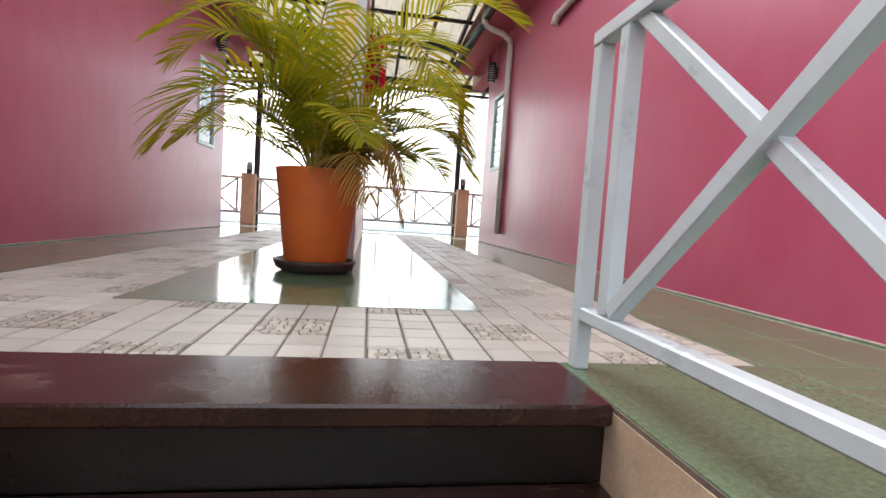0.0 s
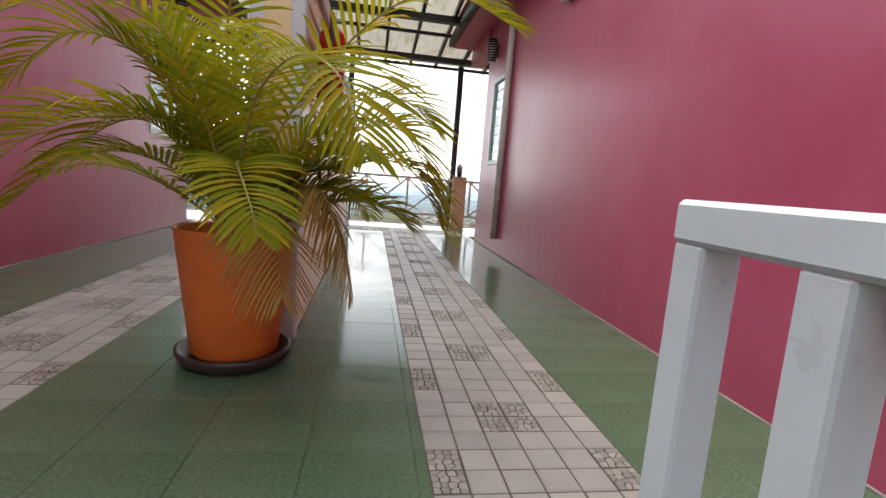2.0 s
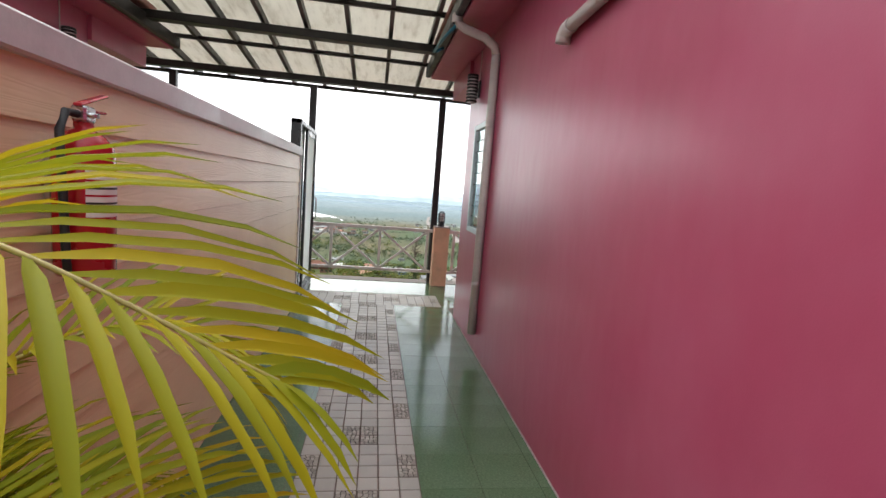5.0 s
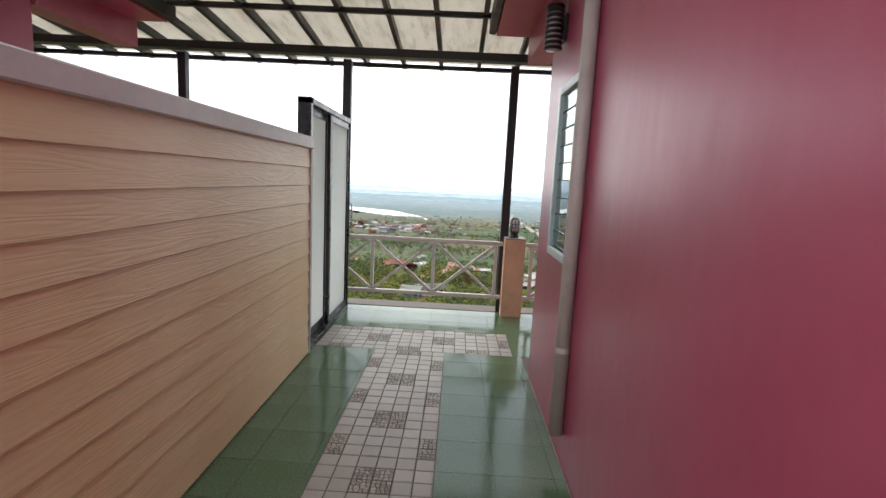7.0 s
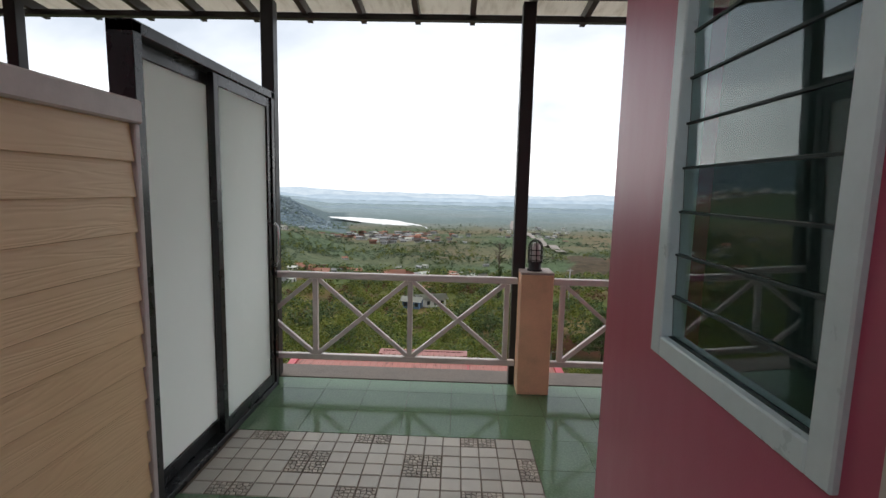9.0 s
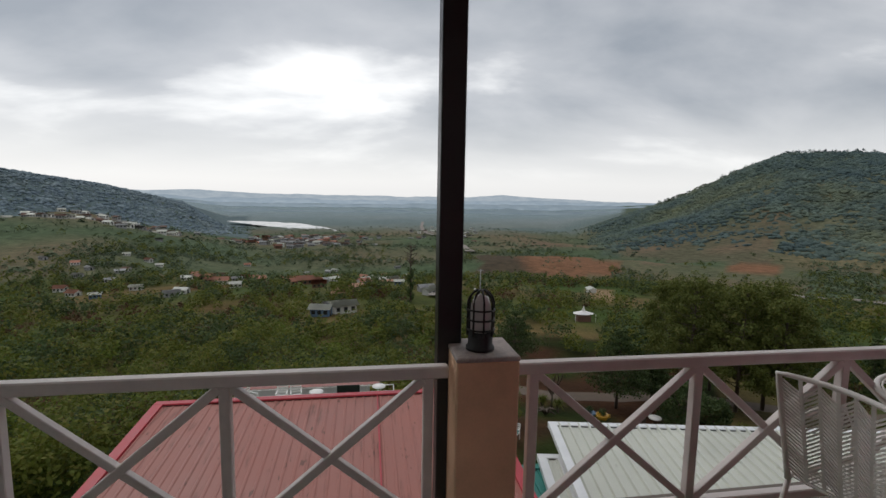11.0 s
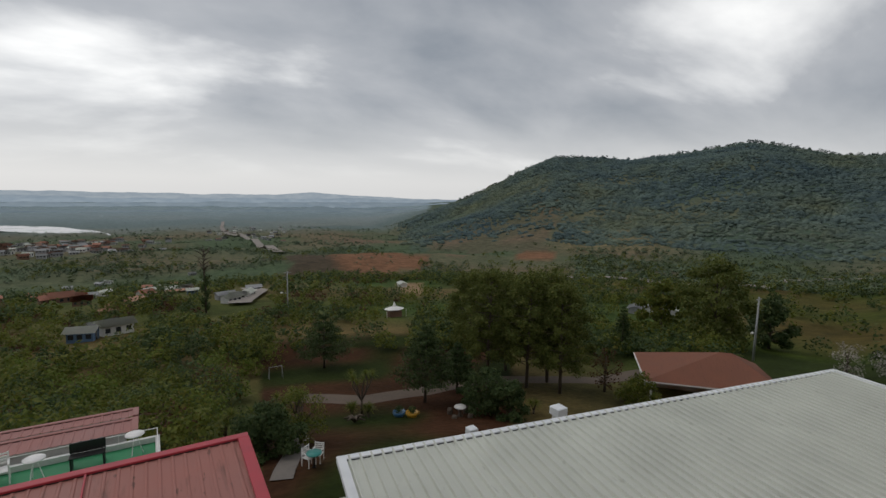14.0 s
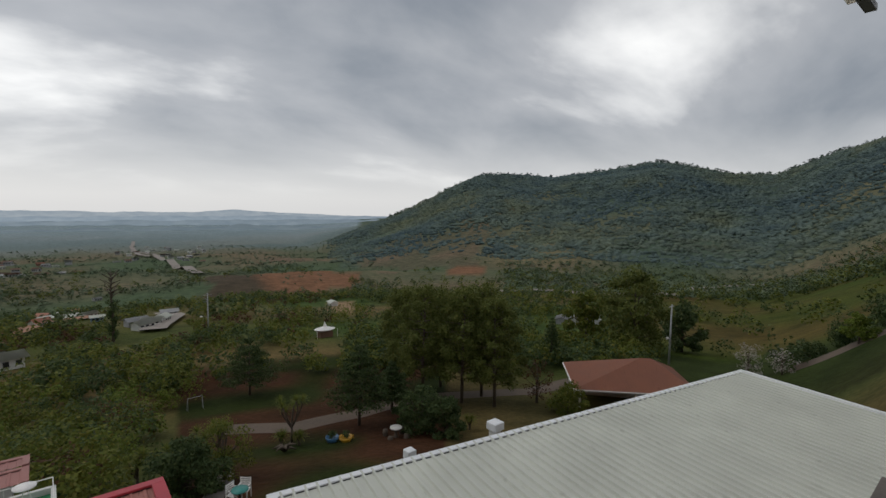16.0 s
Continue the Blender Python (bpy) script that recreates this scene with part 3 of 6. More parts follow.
def pillar(x0, dy=0.0):
    p = thing("pillar", "peach painted square railing pillar with grey top", "pillar", group="railing pillars")
    part("shaft", box(x0, x0 + 0.25, 10.20 + dy, 10.45 + dy, 0.0, 0.965, 0.006), PEACH, p)
    part("top", box(x0 - 0.002, x0 + 0.252, 10.198 + dy, 10.452 + dy, 0.963, 0.982, 0.004), CAPSTONE, p, "grey weathered top")
    lamp = thing("bulkhead_lamp", "black caged dome lamp standing on a pillar", "lamp", group="pillar lamps")
    cx, cy = x0 + 0.115, 10.31 + dy
    part("lamp_base", turned([(0, 0), (0.058, 0), (0.058, 0.012), (0.05, 0.018), (0.05, 0.07), (0.047, 0.075), (0, 0.075)], 20, at=(cx, cy, 0.982)), BLACK_RUBBER, lamp)
    part("lamp_glass", turned([(0.042, 0.07), (0.043, 0.15), (0.04, 0.185), (0.028, 0.215), (0, 0.226)], 20, at=(cx, cy, 0.982)), LAMP_GLASS, lamp, "clouded glass dome")
    for k in range(4):
        a = math.pi * k / 4
        pts = []
        for s in range(-10, 11):
            u = s / 10
            rr = 0.054 * (1 if abs(u) > 0.45 else math.sin(math.pi / 2 * abs(u) / 0.45)) * (1 if u > 0 else -1)
            zz = 0.06 + 0.125 * (1 - max(0, (abs(u) - 0.45) / 0.55)) + (0.058 * math.cos(math.pi / 2 * min(1, abs(u) / 0.45)) if abs(u) < 0.45 else 0)
            pts.append((cx + rr * math.cos(a), cy + rr * math.sin(a), 0.982 + zz))
        part("cage_wire", tube(pts, 0.0045, 6), BLACK_STEEL, lamp)
    for zz in (0.085, 0.125, 0.165):
        part("cage_wire", tube([(cx + 0.055 * math.cos(q * math.pi / 10), cy + 0.055 * math.sin(q * math.pi / 10), 0.982 + zz) for q in range(21)], 0.0042, 6, caps=False), BLACK_STEEL, lamp)


for x0, dy in ((2.015, 0.0), (-2.265, 0.0), (5.62, -0.085), (-5.87, -0.085)):
    pillar(x0, dy)

for side in (1, -1):
    r = thing("stair_railing", "white painted metal railing with crossed braces by the stairs", "railing", group="stair railings")
    X = side * 0.774
    ys = [1.517, 1.385, 0.57, -0.26, -1.09, -1.92]
    part("top_rail", bar((X, ys[0] + 0.0225, 0.842), (X, ys[-1] - 0.02, 0.842), 0.045, 0.04, 0.005), RAIL_WHITE, r)
    part("bottom_rail", bar((X, ys[0] - 0.0225, 0.145), (X, ys[-1] - 0.02, 0.145), 0.042, 0.036, 0.005), RAIL_WHITE, r)
    for k, yy in enumerate(ys):
        part("baluster", bar((X, yy, 0.0 if k in (0, 3, 5) else 0.166), (X, yy, 0.823), 0.040, 0.040), RAIL_WHITE, r)
    for ya, yb in zip(ys[1:], ys[2:]):
        rail_panel(r, (X, ya - 0.03, 0), (X, yb + 0.02, 0), 0.175, 0.845, RAIL_WHITE, 0.036)


# ---------------------------------------------------------------- wall fittings
def louvre_window(side, number):
    y0, y1, z0, z1 = HOLE
    w = thing(f"window_{number}", "white framed louvre window with tilted glass slats", "window", kind="structure")
    xo = side * (WALL_X - 0.014)
    xi = side * (WALL_X + 0.06)
    xa, xb = sorted((xo, xi))
    f = 0.045
    part("window_frame", box(xa, xb, y0 - 0.012, y0 + f, z0 - 0.012, z1 + 0.012, 0.004), RAIL_WHITE, w)
    part("window_frame", box(xa, xb, y1 - f, y1 + 0.012, z0 - 0.012, z1 + 0.012, 0.004), RAIL_WHITE, w)
    part("window_frame", box(xa, xb, y0 + f, y1 - f, z0 - 0.012, z0 + f, 0.004), RAIL_WHITE, w)
    part("window_frame", box(xa, xb, y0 + f, y1 - f, z1 - f, z1 + 0.012, 0.004), RAIL_WHITE, w)
    n = 9
    h = (z1 - z0 - 2 * f) / n
    for i in range(n):
        zc = z0 + f + (i + 0.5) * h
        own = box(-0.003, 0.003, y0 + f + 0.004, y1 - f - 0.004, -h * 0.5 + 0.003, h * 0.53, 0.001)
        ob = part("pane", own, PANE, w)
        ob.matrix_world = Matrix.Translation((side * (WALL_X + 0.018), 0, zc)) @ Matrix.Rotation(radians(side * (-2.2 + 0.7 * ((i * 5) % 3 - 1))), 4, "Y")
        ob.visible_shadow = False
        part("slat_edge", box(*sorted((side * (WALL_X + 0.008), side * (WALL_X + 0.020))), y0 + f + 0.004, y1 - f - 0.004, zc - h * 0.5 - 0.004, zc - h * 0.5 + 0.002), DARK_IN, w, "dark ground edge of a glass slat")
    # added backing sheet; the unlit room's shade is put into its dark colour
    bk = part("dark_room_sheet", box(*sorted((side * (WALL_X + 0.12), side * (WALL_X + 0.13))), y0 - 0.1, y1 + 0.1, z0 - 0.1, z1 + 0.1), DARK_IN, w, "dark sheet standing in for the dim room behind the slats")


louvre_window(1, 1)
louvre_window(-1, 2)


def sconce(side):
    s = thing("wall_lamp", "black ribbed cylinder wall lamp with pale glass", "lamp", group="wall lamps")
    cx, cy, z0 = side * (WALL_X - 0.085), 7.93, 2.56
    part("back_plate", box(*sorted((side * (WALL_X - 0.02), side * (WALL_X - 0.001))), cy - 0.045, cy + 0.045, z0 + 0.06, z0 + 0.24, 0.004), BLACK_STEEL, s)
    part("arm", bar((side * (WALL_X - 0.02), cy, z0 + 0.15), (cx, cy, z0 + 0.15), 0.025), BLACK_STEEL, s)
    part("diffuser", turned([(0, 0.0), (0.045, 0.0), (0.045, 0.28), (0, 0.28)], 20, at=(cx, cy, z0)), LAMP_GLASS, s)
    for i in range(8):
        part("ring", turned([(0.046, 0.0), (0.062, 0.002), (0.062, 0.018), (0.046, 0.02)], 20, at=(cx, cy, z0 + 0.005 + i * 0.035)), BLACK_STEEL, s)
    part("lid", turned([(0, 0.278), (0.064, 0.278), (0.06, 0.298), (0, 0.302)], 20, at=(cx, cy, z0)), BLACK_STEEL, s)
    part("cable", tube([(side * (WALL_X - 0.006), cy, z0 + 0.24), (side * (WALL_X - 0.006), cy, 3.12)], 0.006, 8), PVC, s)


sconce(1)
sconce(-1)

dp = thing("downpipe", "grey-white fluted rain downpipe clipped to the pink wall", "pipe")
px, py = WALL_X - 0.042, 7.09
bm = bmesh.new()
own = [bm.verts.new((px + (0.039 + 0.002 * (k % 2)) * math.cos(k * math.pi / 16), py + (0.039 + 0.002 * (k % 2)) * math.sin(k * math.pi / 16), z)) for z in (0.19, 2.86) for k in range(32)]
for k in range(32):
    bm.faces.new((own[k], own[(k + 1) % 32], own[32 + (k + 1) % 32], own[32 + k])).smooth = True
bm.faces.new(own[:32][::-1]); bm.faces.new(own[32:])
part("pipe", bm, PVC, dp)
part("elbow", tube([(px, py, 2.85), (px - 0.02, py, 2.93), (px - 0.12, py, 3.0), (px - 0.30, py + 0.02, 3.06), (px - 0.36, py + 0.02, 3.09), (px - 0.385, py + 0.02, 3.16)], 0.04, 14), PVC, dp)
part("outlet", turned([(0.046, 0), (0.05, 0.01), (0.05, 0.07), (0.046, 0.08)], 16, at=(px - 0.385, py + 0.02, 3.10)), PVC, dp)
for z in (0.69, 2.2):
    part("clip", turned([(0.041, 0), (0.0415, 0.004), (0.0415, 0.026), (0.041, 0.03)], 20, at=(px, py, z)), PVC, dp)
    part("clip_screw", box(px, WALL_X - 0.001, py + 0.05, py + 0.062, z + 0.008, z + 0.02), STEEL, dp)

bp = thing("blue_bracket_pipe", "blue plastic pipe bent under the gutter", "pipe")
part("pipe", tube([(1.70, 7.10, 3.12), (1.62, 7.5, 3.09), (1.57, 8.0, 3.07), (1.60, 8.06, 3.09), (1.68, 8.08, 3.14)], 0.016, 10), PVC_BLUE, bp)

wp = thing("waste_pipe", "grey-white horizontal pipe along the pink wall", "pipe")
part("pipe", tube([(WALL_X - 0.045, 5.30, 2.56), (WALL_X - 0.045, 3.2, 2.66), (WALL_X - 0.045, 0.5, 2.79)], 0.036, 14), PVC, wp)
part("elbow", tube([(WALL_X - 0.045, 5.26, 2.562), (WALL_X - 0.045, 5.34, 2.555), (WALL_X - 0.045, 5.37, 2.53), (WALL_X - 0.045, 5.375, 2.49)], 0.043, 14), PVC, wp)

# fire extinguisher on the partition
ex = thing("fire_extinguisher", "red fire extinguisher with black hose on the partition", "extinguisher")
ex.matrix_world = pose(PART_X + 0.09, 4.07, 1.27)
part("cylinder", turned([(0, 0), (0.07, 0), (0.076, 0.012), (0.076, 0.34), (0.07, 0.37), (0.045, 0.40), (0.024, 0.41), (0.024, 0.43), (0, 0.43)], 24), EXT_RED, ex)
lb = turned([(0.0772, 0.17), (0.0772, 0.30)], 24)
bmesh.ops.delete(lb, geom=[f for f in lb.faces if f.calc_center_median().x < 0.03 or f.calc_center_median().y > 0.06], context="FACES")
lab = part("label_sheet", lb, PAPER, ex, "pale printed label")
for k in range(5):
    t_ = turned([(0.0776, 0.185 + k * 0.021), (0.0776, 0.191 + k * 0.021)], 24)
    bmesh.ops.delete(t_, geom=[f for f in t_.faces if f.calc_center_median().x < 0.045], context="FACES")
    part("print_bar", t_, BLACK_RUBBER if k % 2 else EXT_RED, lab)
part("valve", box(-0.02, 0.02, -0.028, 0.028, 0.43, 0.475, 0.006), STEEL, ex)
part("lever", bar((0, -0.03, 0.475), (0, 0.11, 0.52), 0.024, 0.008), EXT_RED, ex)
part("lever", bar((0, -0.02, 0.462), (0, 0.10, 0.468), 0.022, 0.008), EXT_RED, ex)
part("gauge", turned([(0, 0), (0.018, 0), (0.018, 0.012), (0, 0.012)], 16, at=(0.022, 0.0, 0.445)), STEEL, ex)
part("hose", tube([(0, -0.03, 0.45), (0, -0.08, 0.45), (0.005, -0.115, 0.40), (0.01, -0.115, 0.25), (0.01, -0.105, 0.06), (0.01, -0.1, 0.0)], 0.011, 10), BLACK_RUBBER, ex, "black rubber hose")
part("bracket", box(-0.088, -0.07, -0.03, 0.03, 0.2, 0.36, 0.003), STEEL, ex)

# ---------------------------------------------------------------- potted palm
POT = (-0.09, 3.30)
saucer = part("plant_saucer", turned([(0, 0.0), (0.19, 0.0), (0.225, 0.02), (0.238, 0.05), (0.243, 0.066), (0.225, 0.07), (0.20, 0.045), (0, 0.04)], 28, at=(*POT, 0.001)), SAUCER)
for vtx in saucer.data.vertices:
    vtx.co.z += 0.006 * noise.noise(vtx.co * 18) if vtx.co.z > 0.03 else 0
tagged(saucer, "dark chipped clay saucer under the orange pot", "saucer")
pot = thing("flower_pot", "large plain orange tapered plastic flower pot", "pot")
part("body", turned([(0, 0.045), (0.172, 0.045), (0.182, 0.06), (0.236, 0.50), (0.246, 0.585), (0.250, 0.592), (0.244, 0.596), (0.234, 0.585), (0.226, 0.52), (0, 0.52)], 40, at=(*POT, 0.0)), ORANGE, pot)
part("soil", turned([(0.229, 0.535), (0.12, 0.552), (0, 0.56)], 24, at=(*POT, 0.0)), SOIL, pot, "dark potting soil")

palm = thing("potted_palm", "bushy yellow-green areca palm in an orange pot", "palm")
rng = random.Random(7)


def frond(az, lean, length, droop, base, twist=0.0, dry=False, width=0.17, density=44):
    """One feathery palm frond: an arching stalk with two rows of narrow leaflets."""
    d = Vector((math.cos(az), math.sin(az), 0))
    side = Vector((-d.y, d.x, 0))
    pts, pos, ang, n = [], Vector(base), lean, 26
    for i in range(n + 1):
        pts.append(pos.copy())
        pos = pos + (d * math.sin(ang) + Vector((0, 0, 1)) * math.cos(ang)) * (length / n)
        ang += droop / n * (0.3 + 1.7 * (i / n))
    leaf_out(pts, side, dry, width, density, twist, length)


def leaf_out(pts, side, dry, width, density, twist, length):
    """The stalk along pts and its two rows of leaflets."""
    n = len(pts) - 1
    stem = tube(pts, 0.0075, 6, taper=0.0015, caps=False)
    f = part("frond", stem, [PALM_STEM if not dry else LEAF_DRY, LEAF_DRY if dry else LEAF_PALM], palm)
    verts, faces = [], []
    count = max(16, int(density * 0.66))
    for k in range(count):
        s = 0.22 + 0.78 * (k / (count - 1))
        fi = s * n
        i = min(int(fi), n - 1)
        p = pts[i].lerp(pts[i + 1], fi - i)
        t = (pts[i + 1] - pts[i]).normalized()
        up = side.cross(t).normalized()
        if up.z < 0 and not dry:
            up = -up
        v = (s - 0.22) / 0.78
        ll = width * 2.25 * math.sin(math.pi * (0.2 + 0.76 * v)) ** 0.8 + 0.02
        ahead = 0.42 + 0.75 * v ** 2
        for sg in (1, -1):
            j = rng.uniform(-0.07, 0.07)
            out = (side * sg * (0.92 - 0.25 * v + j) + t * (ahead + j) + up * (0.26 + twist * sg + rng.uniform(-0.06, 0.06))).normalized()
            wv = (t - out * t.dot(out)).normalized()
            w = (0.0076 + 0.003 * rng.random()) * (1.12 - 0.45 * v) * (0.7 if dry else 1.0)
            ln = ll * rng.uniform(0.9, 1.06)
            sag = Vector((0, 0, -1)) * ln * rng.uniform(0.16, 0.30) * (1.7 if dry else 1)
            q1 = p + out * ln * 0.22 + sag * 0.03
            mid = p + out * ln * 0.52 + sag * 0.2
            m2 = p + out * ln * 0.80 + sag * 0.57
            tip = p + out * ln + sag
            b0 = len(verts)
            fold = up * w * 0.55
            verts += [p - wv * w * 0.35, p + wv * w * 0.35]
            for c, g in ((q1, 0.95), (mid, 1.0), (m2, 0.72)):
                verts += [c + wv * w * g + fold * g, c, c - wv * w * g + fold * g]
            verts.append(tip)
            faces += [(b0, b0 + 3, b0 + 4), (b0 + 1, b0 + 2, b0 + 3), (b0, b0 + 1, b0 + 3)]
            for c in (b0 + 2, b0 + 5):
                faces += [(c, c + 3, c + 4, c + 1), (c + 1, c + 4, c + 5, c + 2)]
            faces += [(b0 + 8, b0 + 11, b0 + 9), (b0 + 9, b0 + 11, b0 + 10)]
    me = f.data
    bm = bmesh.new()
    bm.from_mesh(me)
    vs = [bm.verts.new(c) for c in verts]
    for fc in faces:
        nf = bm.faces.new([vs[q] for q in fc])
        nf.material_index = 1
        nf.smooth = True
    bm.to_mesh(me)
    bm.free()


def palm_base():
    a, r = rng.uniform(0, 2 * math.pi), rng.uniform(0.0, 0.10)
    return (POT[0] + r * math.cos(a), POT[1] + r * math.sin(a), 0.54)


def frond_through(*knots, dry=False, width=0.19, density=50, twist=0.05):
    """A frond whose stalk bends through given places above the pot."""
    ks = [Vector((POT[0] + rng.uniform(-0.06, 0.06), POT[1] + rng.uniform(-0.06, 0.06), 0.54))] + [Vector(k) for k in knots]
    pts = []
    for i in range(len(ks) - 1):
        p0, p1, p2, p3 = ks[max(i - 1, 0)], ks[i], ks[i + 1], ks[min(i + 2, len(ks) - 1)]
        for s in range(9):
            u = s / 9
            pts.append(0.5 * ((2 * p1) + (p2 - p0) * u + (2 * p0 - 5 * p1 + 4 * p2 - p3) * u * u + (3 * p1 - p0 - 3 * p2 + p3) * u ** 3))
    pts.append(ks[-1])
    d = ks[-1] - ks[0]
    leaf_out(pts, Vector((-d.y, d.x, 0)).normalized(), dry, width, density, twist, sum((b - a).length for a, b in zip(pts, pts[1:])))


for k in range(7):
    frond(1.7 + 0.44 * k + rng.uniform(-0.2, 0.2), rng.uniform(0.02, 0.24), rng.uniform(0.85, 1.15), rng.uniform(0.6, 1.3), palm_base(), rng.uniform(-0.2, 0.2), width=0.115)
for k in range(4):
    frond(k * 1.1 + 0.9 + rng.uniform(-0.25, 0.25), rng.uniform(0.5, 0.9), rng.uniform(0.7, 1.0), rng.uniform(1.1, 1.7), palm_base(), rng.uniform(-0.2, 0.2), width=0.11)
frond_through((0.10, 3.28, 1.06), (0.40, 3.17, 1.43), (0.67, 2.98, 1.545), (0.96, 2.93, 1.44), width=0.15, density=58)
frond_through((0.02, 3.02, 1.05), (0.20, 2.74, 1.20), (0.36, 2.50, 1.13), (0.45, 2.33, 0.92), width=0.145, density=58)
frond_through((-0.03, 3.06, 0.84), (0.03, 2.82, 0.86), (0.12, 2.60, 0.77), (0.17, 2.50, 0.68), width=0.10, density=44)
frond_through((-0.22, 3.14, 0.94), (-0.38, 2.98, 1.0), (-0.60, 2.84, 0.90), (-0.76, 2.76, 0.64), width=0.20, density=52)
frond_through((0.28, 3.42, 0.84), (0.52, 3.50, 0.94), (0.69, 3.42, 0.87), (0.785, 3.19, 0.66), width=0.16)
frond_through((0.22, 3.52, 1.10), (0.56, 3.65, 1.26), (0.79, 3.62, 1.12), width=0.16)
frond_through((-0.12, 3.22, 1.20), (-0.06, 3.10, 1.52), (0.10, 2.98, 1.66), (0.22, 2.92, 1.60), width=0.14)
for k in range(8):
    frond(-0.5 + 0.24 * k + rng.uniform(-0.15, 0.15), rng.uniform(0.35, 0.85), rng.uniform(0.65, 0.9), rng.uniform(0.8, 1.5), palm_base(), rng.uniform(-0.2, 0.2), width=0.12, density=48)
frond_through((-0.20, 3.12, 1.20), (-0.48, 2.90, 1.36), (-0.77, 2.66, 1.07), width=0.11, density=44)
frond_through((-0.34, 3.26, 1.14), (-0.62, 3.20, 1.31), (-0.87, 3.15, 1.10), width=0.125)
frond_through((-0.30, 3.24, 0.92), (-0.50, 3.18, 0.99), (-0.82, 3.08, 0.66), width=0.13)
frond_through((0.30, 3.26, 0.98), (0.58, 3.20, 1.06), (0.75, 3.18, 0.80), width=0.17)
frond_through((-0.30, 3.40, 1.30), (-0.62, 3.36, 1.62), (-0.95, 3.30, 1.50), width=0.115)
frond_through((0.02, 3.10, 0.66), (0.14, 2.86, 0.66), (0.21, 2.68, 0.46), dry=True, width=0.105, density=44)
frond_through((0.22, 3.30, 0.74), (0.35, 3.22, 0.62), (0.42, 3.20, 0.34), dry=True, width=0.085, density=40)
frond_through((0.16, 3.16, 0.78), (0.30, 3.02, 0.76), (0.40, 2.95, 0.50), dry=True, width=0.085, density=40)
for k in range(11):
    b = palm_base()
    a = rng.uniform(0, 6.28)
    part("cane", tube([b, (b[0] + 0.03 * math.cos(a), b[1] + 0.03 * math.sin(a), 0.75), (b[0] + 0.08 * math.cos(a), b[1] + 0.08 * math.sin(a), 1.0)], 0.014, 8, taper=0.008), PALM_STEM, palm)
part("root_mat", turned([(0.09, 0.53), (0.075, 0.60), (0.05, 0.66), (0, 0.67)], 14, at=(POT[0] + 0.03, POT[1], 0)), BARK, palm)

# thin cement bead where floor meets wall
for side in (1, -1):
    xa, xb = sorted((side * (WALL_X - 0.009), side * (WALL_X - 0.001)))
    tagged(part("trim", box(xa, xb, -2.4, WALL_END, 0.0005, 0.011, 0.002), CAPSTONE), "thin cement bead at the wall foot", "trim", kind="structure")
for side in (1, -1):
    xa = side * 5.46
    ft = thing("post_footing", "stained concrete footing with rusty bolts", "footing", group="post footings")
    part("block", box(xa - 0.17, xa + 0.17, 10.63, 10.86, -0.3, 0.02, 0.012), CEMENT, ft)
    for dx in (-0.02, 0.1):
        part("bolt", tube([(xa + dx, 10.70, 0.02), (xa + dx, 10.70, 0.07)], 0.008, 8), BLACK_STEEL, ft)


# ---------------------------------------------------------------- land
EYE0 = (2.9, 9.9, 1.57)
PROFILE = ((0, -7.5), (8, -9.0), (22, -11.3), (33, -14.6), (53, -18.0), (66, -19.0), (85, -21.4), (105, -23.5), (150, -28.4), (200, -34.0), (430, -54.0), (750, -73.0), (1450, -100.0), (2600, -106.0), (4900, -108.0))
RIDGE = ((20, -0.10), (27, -0.055), (30.2, -0.031), (34.7, 0.001), (40.6, 0.0525), (44.2, 0.0772), (48.8, 0.0786), (52.8, 0.0728), (57.1, 0.0831), (63.2, 0.1012), (66, 0.094), (70.5, 0.0752), (74.1, 0.0728), (78.6, 0.1058), (84.2, 0.1328), (95, 0.15), (115, 0.12), (140, 0.02))
LEFT = ((-75, 0.05), (-50, 0.04), (-33.4, 0.0242), (-26, 0.0027), (-19.6, -0.026), (-16.5, -0.062), (-13, -0.1))


def lerp_table(t, v):
    return float(np.interp(v, [a for a, _ in t], [b for _, b in t]))


def smooth(a, b, v):
    k = min(1.0, max(0.0, (v - a) / (b - a)))
    return k * k * (3 - 2 * k)


def land(az, r):
    """Height of the ground at a bearing (degrees to the right of +y) and a distance from the terrace."""
    front = smooth(-0.15, 0.35, math.cos(radians(az)))
    z = lerp_table(PROFILE, r) * front + (1 - front) * (-1.9 + 0.06 * max(0, r - 20))
    a = radians(az)
    p = Vector((r * math.sin(a), r * math.cos(a), 0))
    z += min(r * 0.012, 7.0) * noise.noise(p * 0.011) + min(r * 0.004, 3.0) * noise.noise(p * 0.043)
    if az > 20:
        k = smooth(420, 1150, r) * (1 - 0.55 * smooth(1350, 2600, r)) * (1 - smooth(120, 150, az))
        top = (lerp_table(RIDGE, az) - 0.0065) * 1150 + 1.6
        if top > z:
            z += (top - z) * k
            z += k * (1 - smooth(1000, 1150, r)) * 16 * noise.noise(p * 0.006)
    if az < -6:
        k = smooth(900, 1400, r) * (1 - 0.6 * smooth(1500, 2600, r)) * smooth(-90, -70, az)
        top = lerp_table(LEFT, az) * 1400 + 1.6
        if top > z:
            z += (top - z) * k
        z += 36 * smooth(-12, -30, az) * smooth(220, 560, r) * (1 - smooth(750, 1100, r)) if az > -80 else 0
    # the low bare hill with its red field
    z += 6 * math.exp(-(((az - 20.5) / 8) ** 2)) * math.exp(-(((r - 360) / 70) ** 2))
    z -= 8 * math.exp(-(((r - 290) / 75) ** 2)) * smooth(-25, -5, az) * (1 - smooth(38, 55, az))
    return z


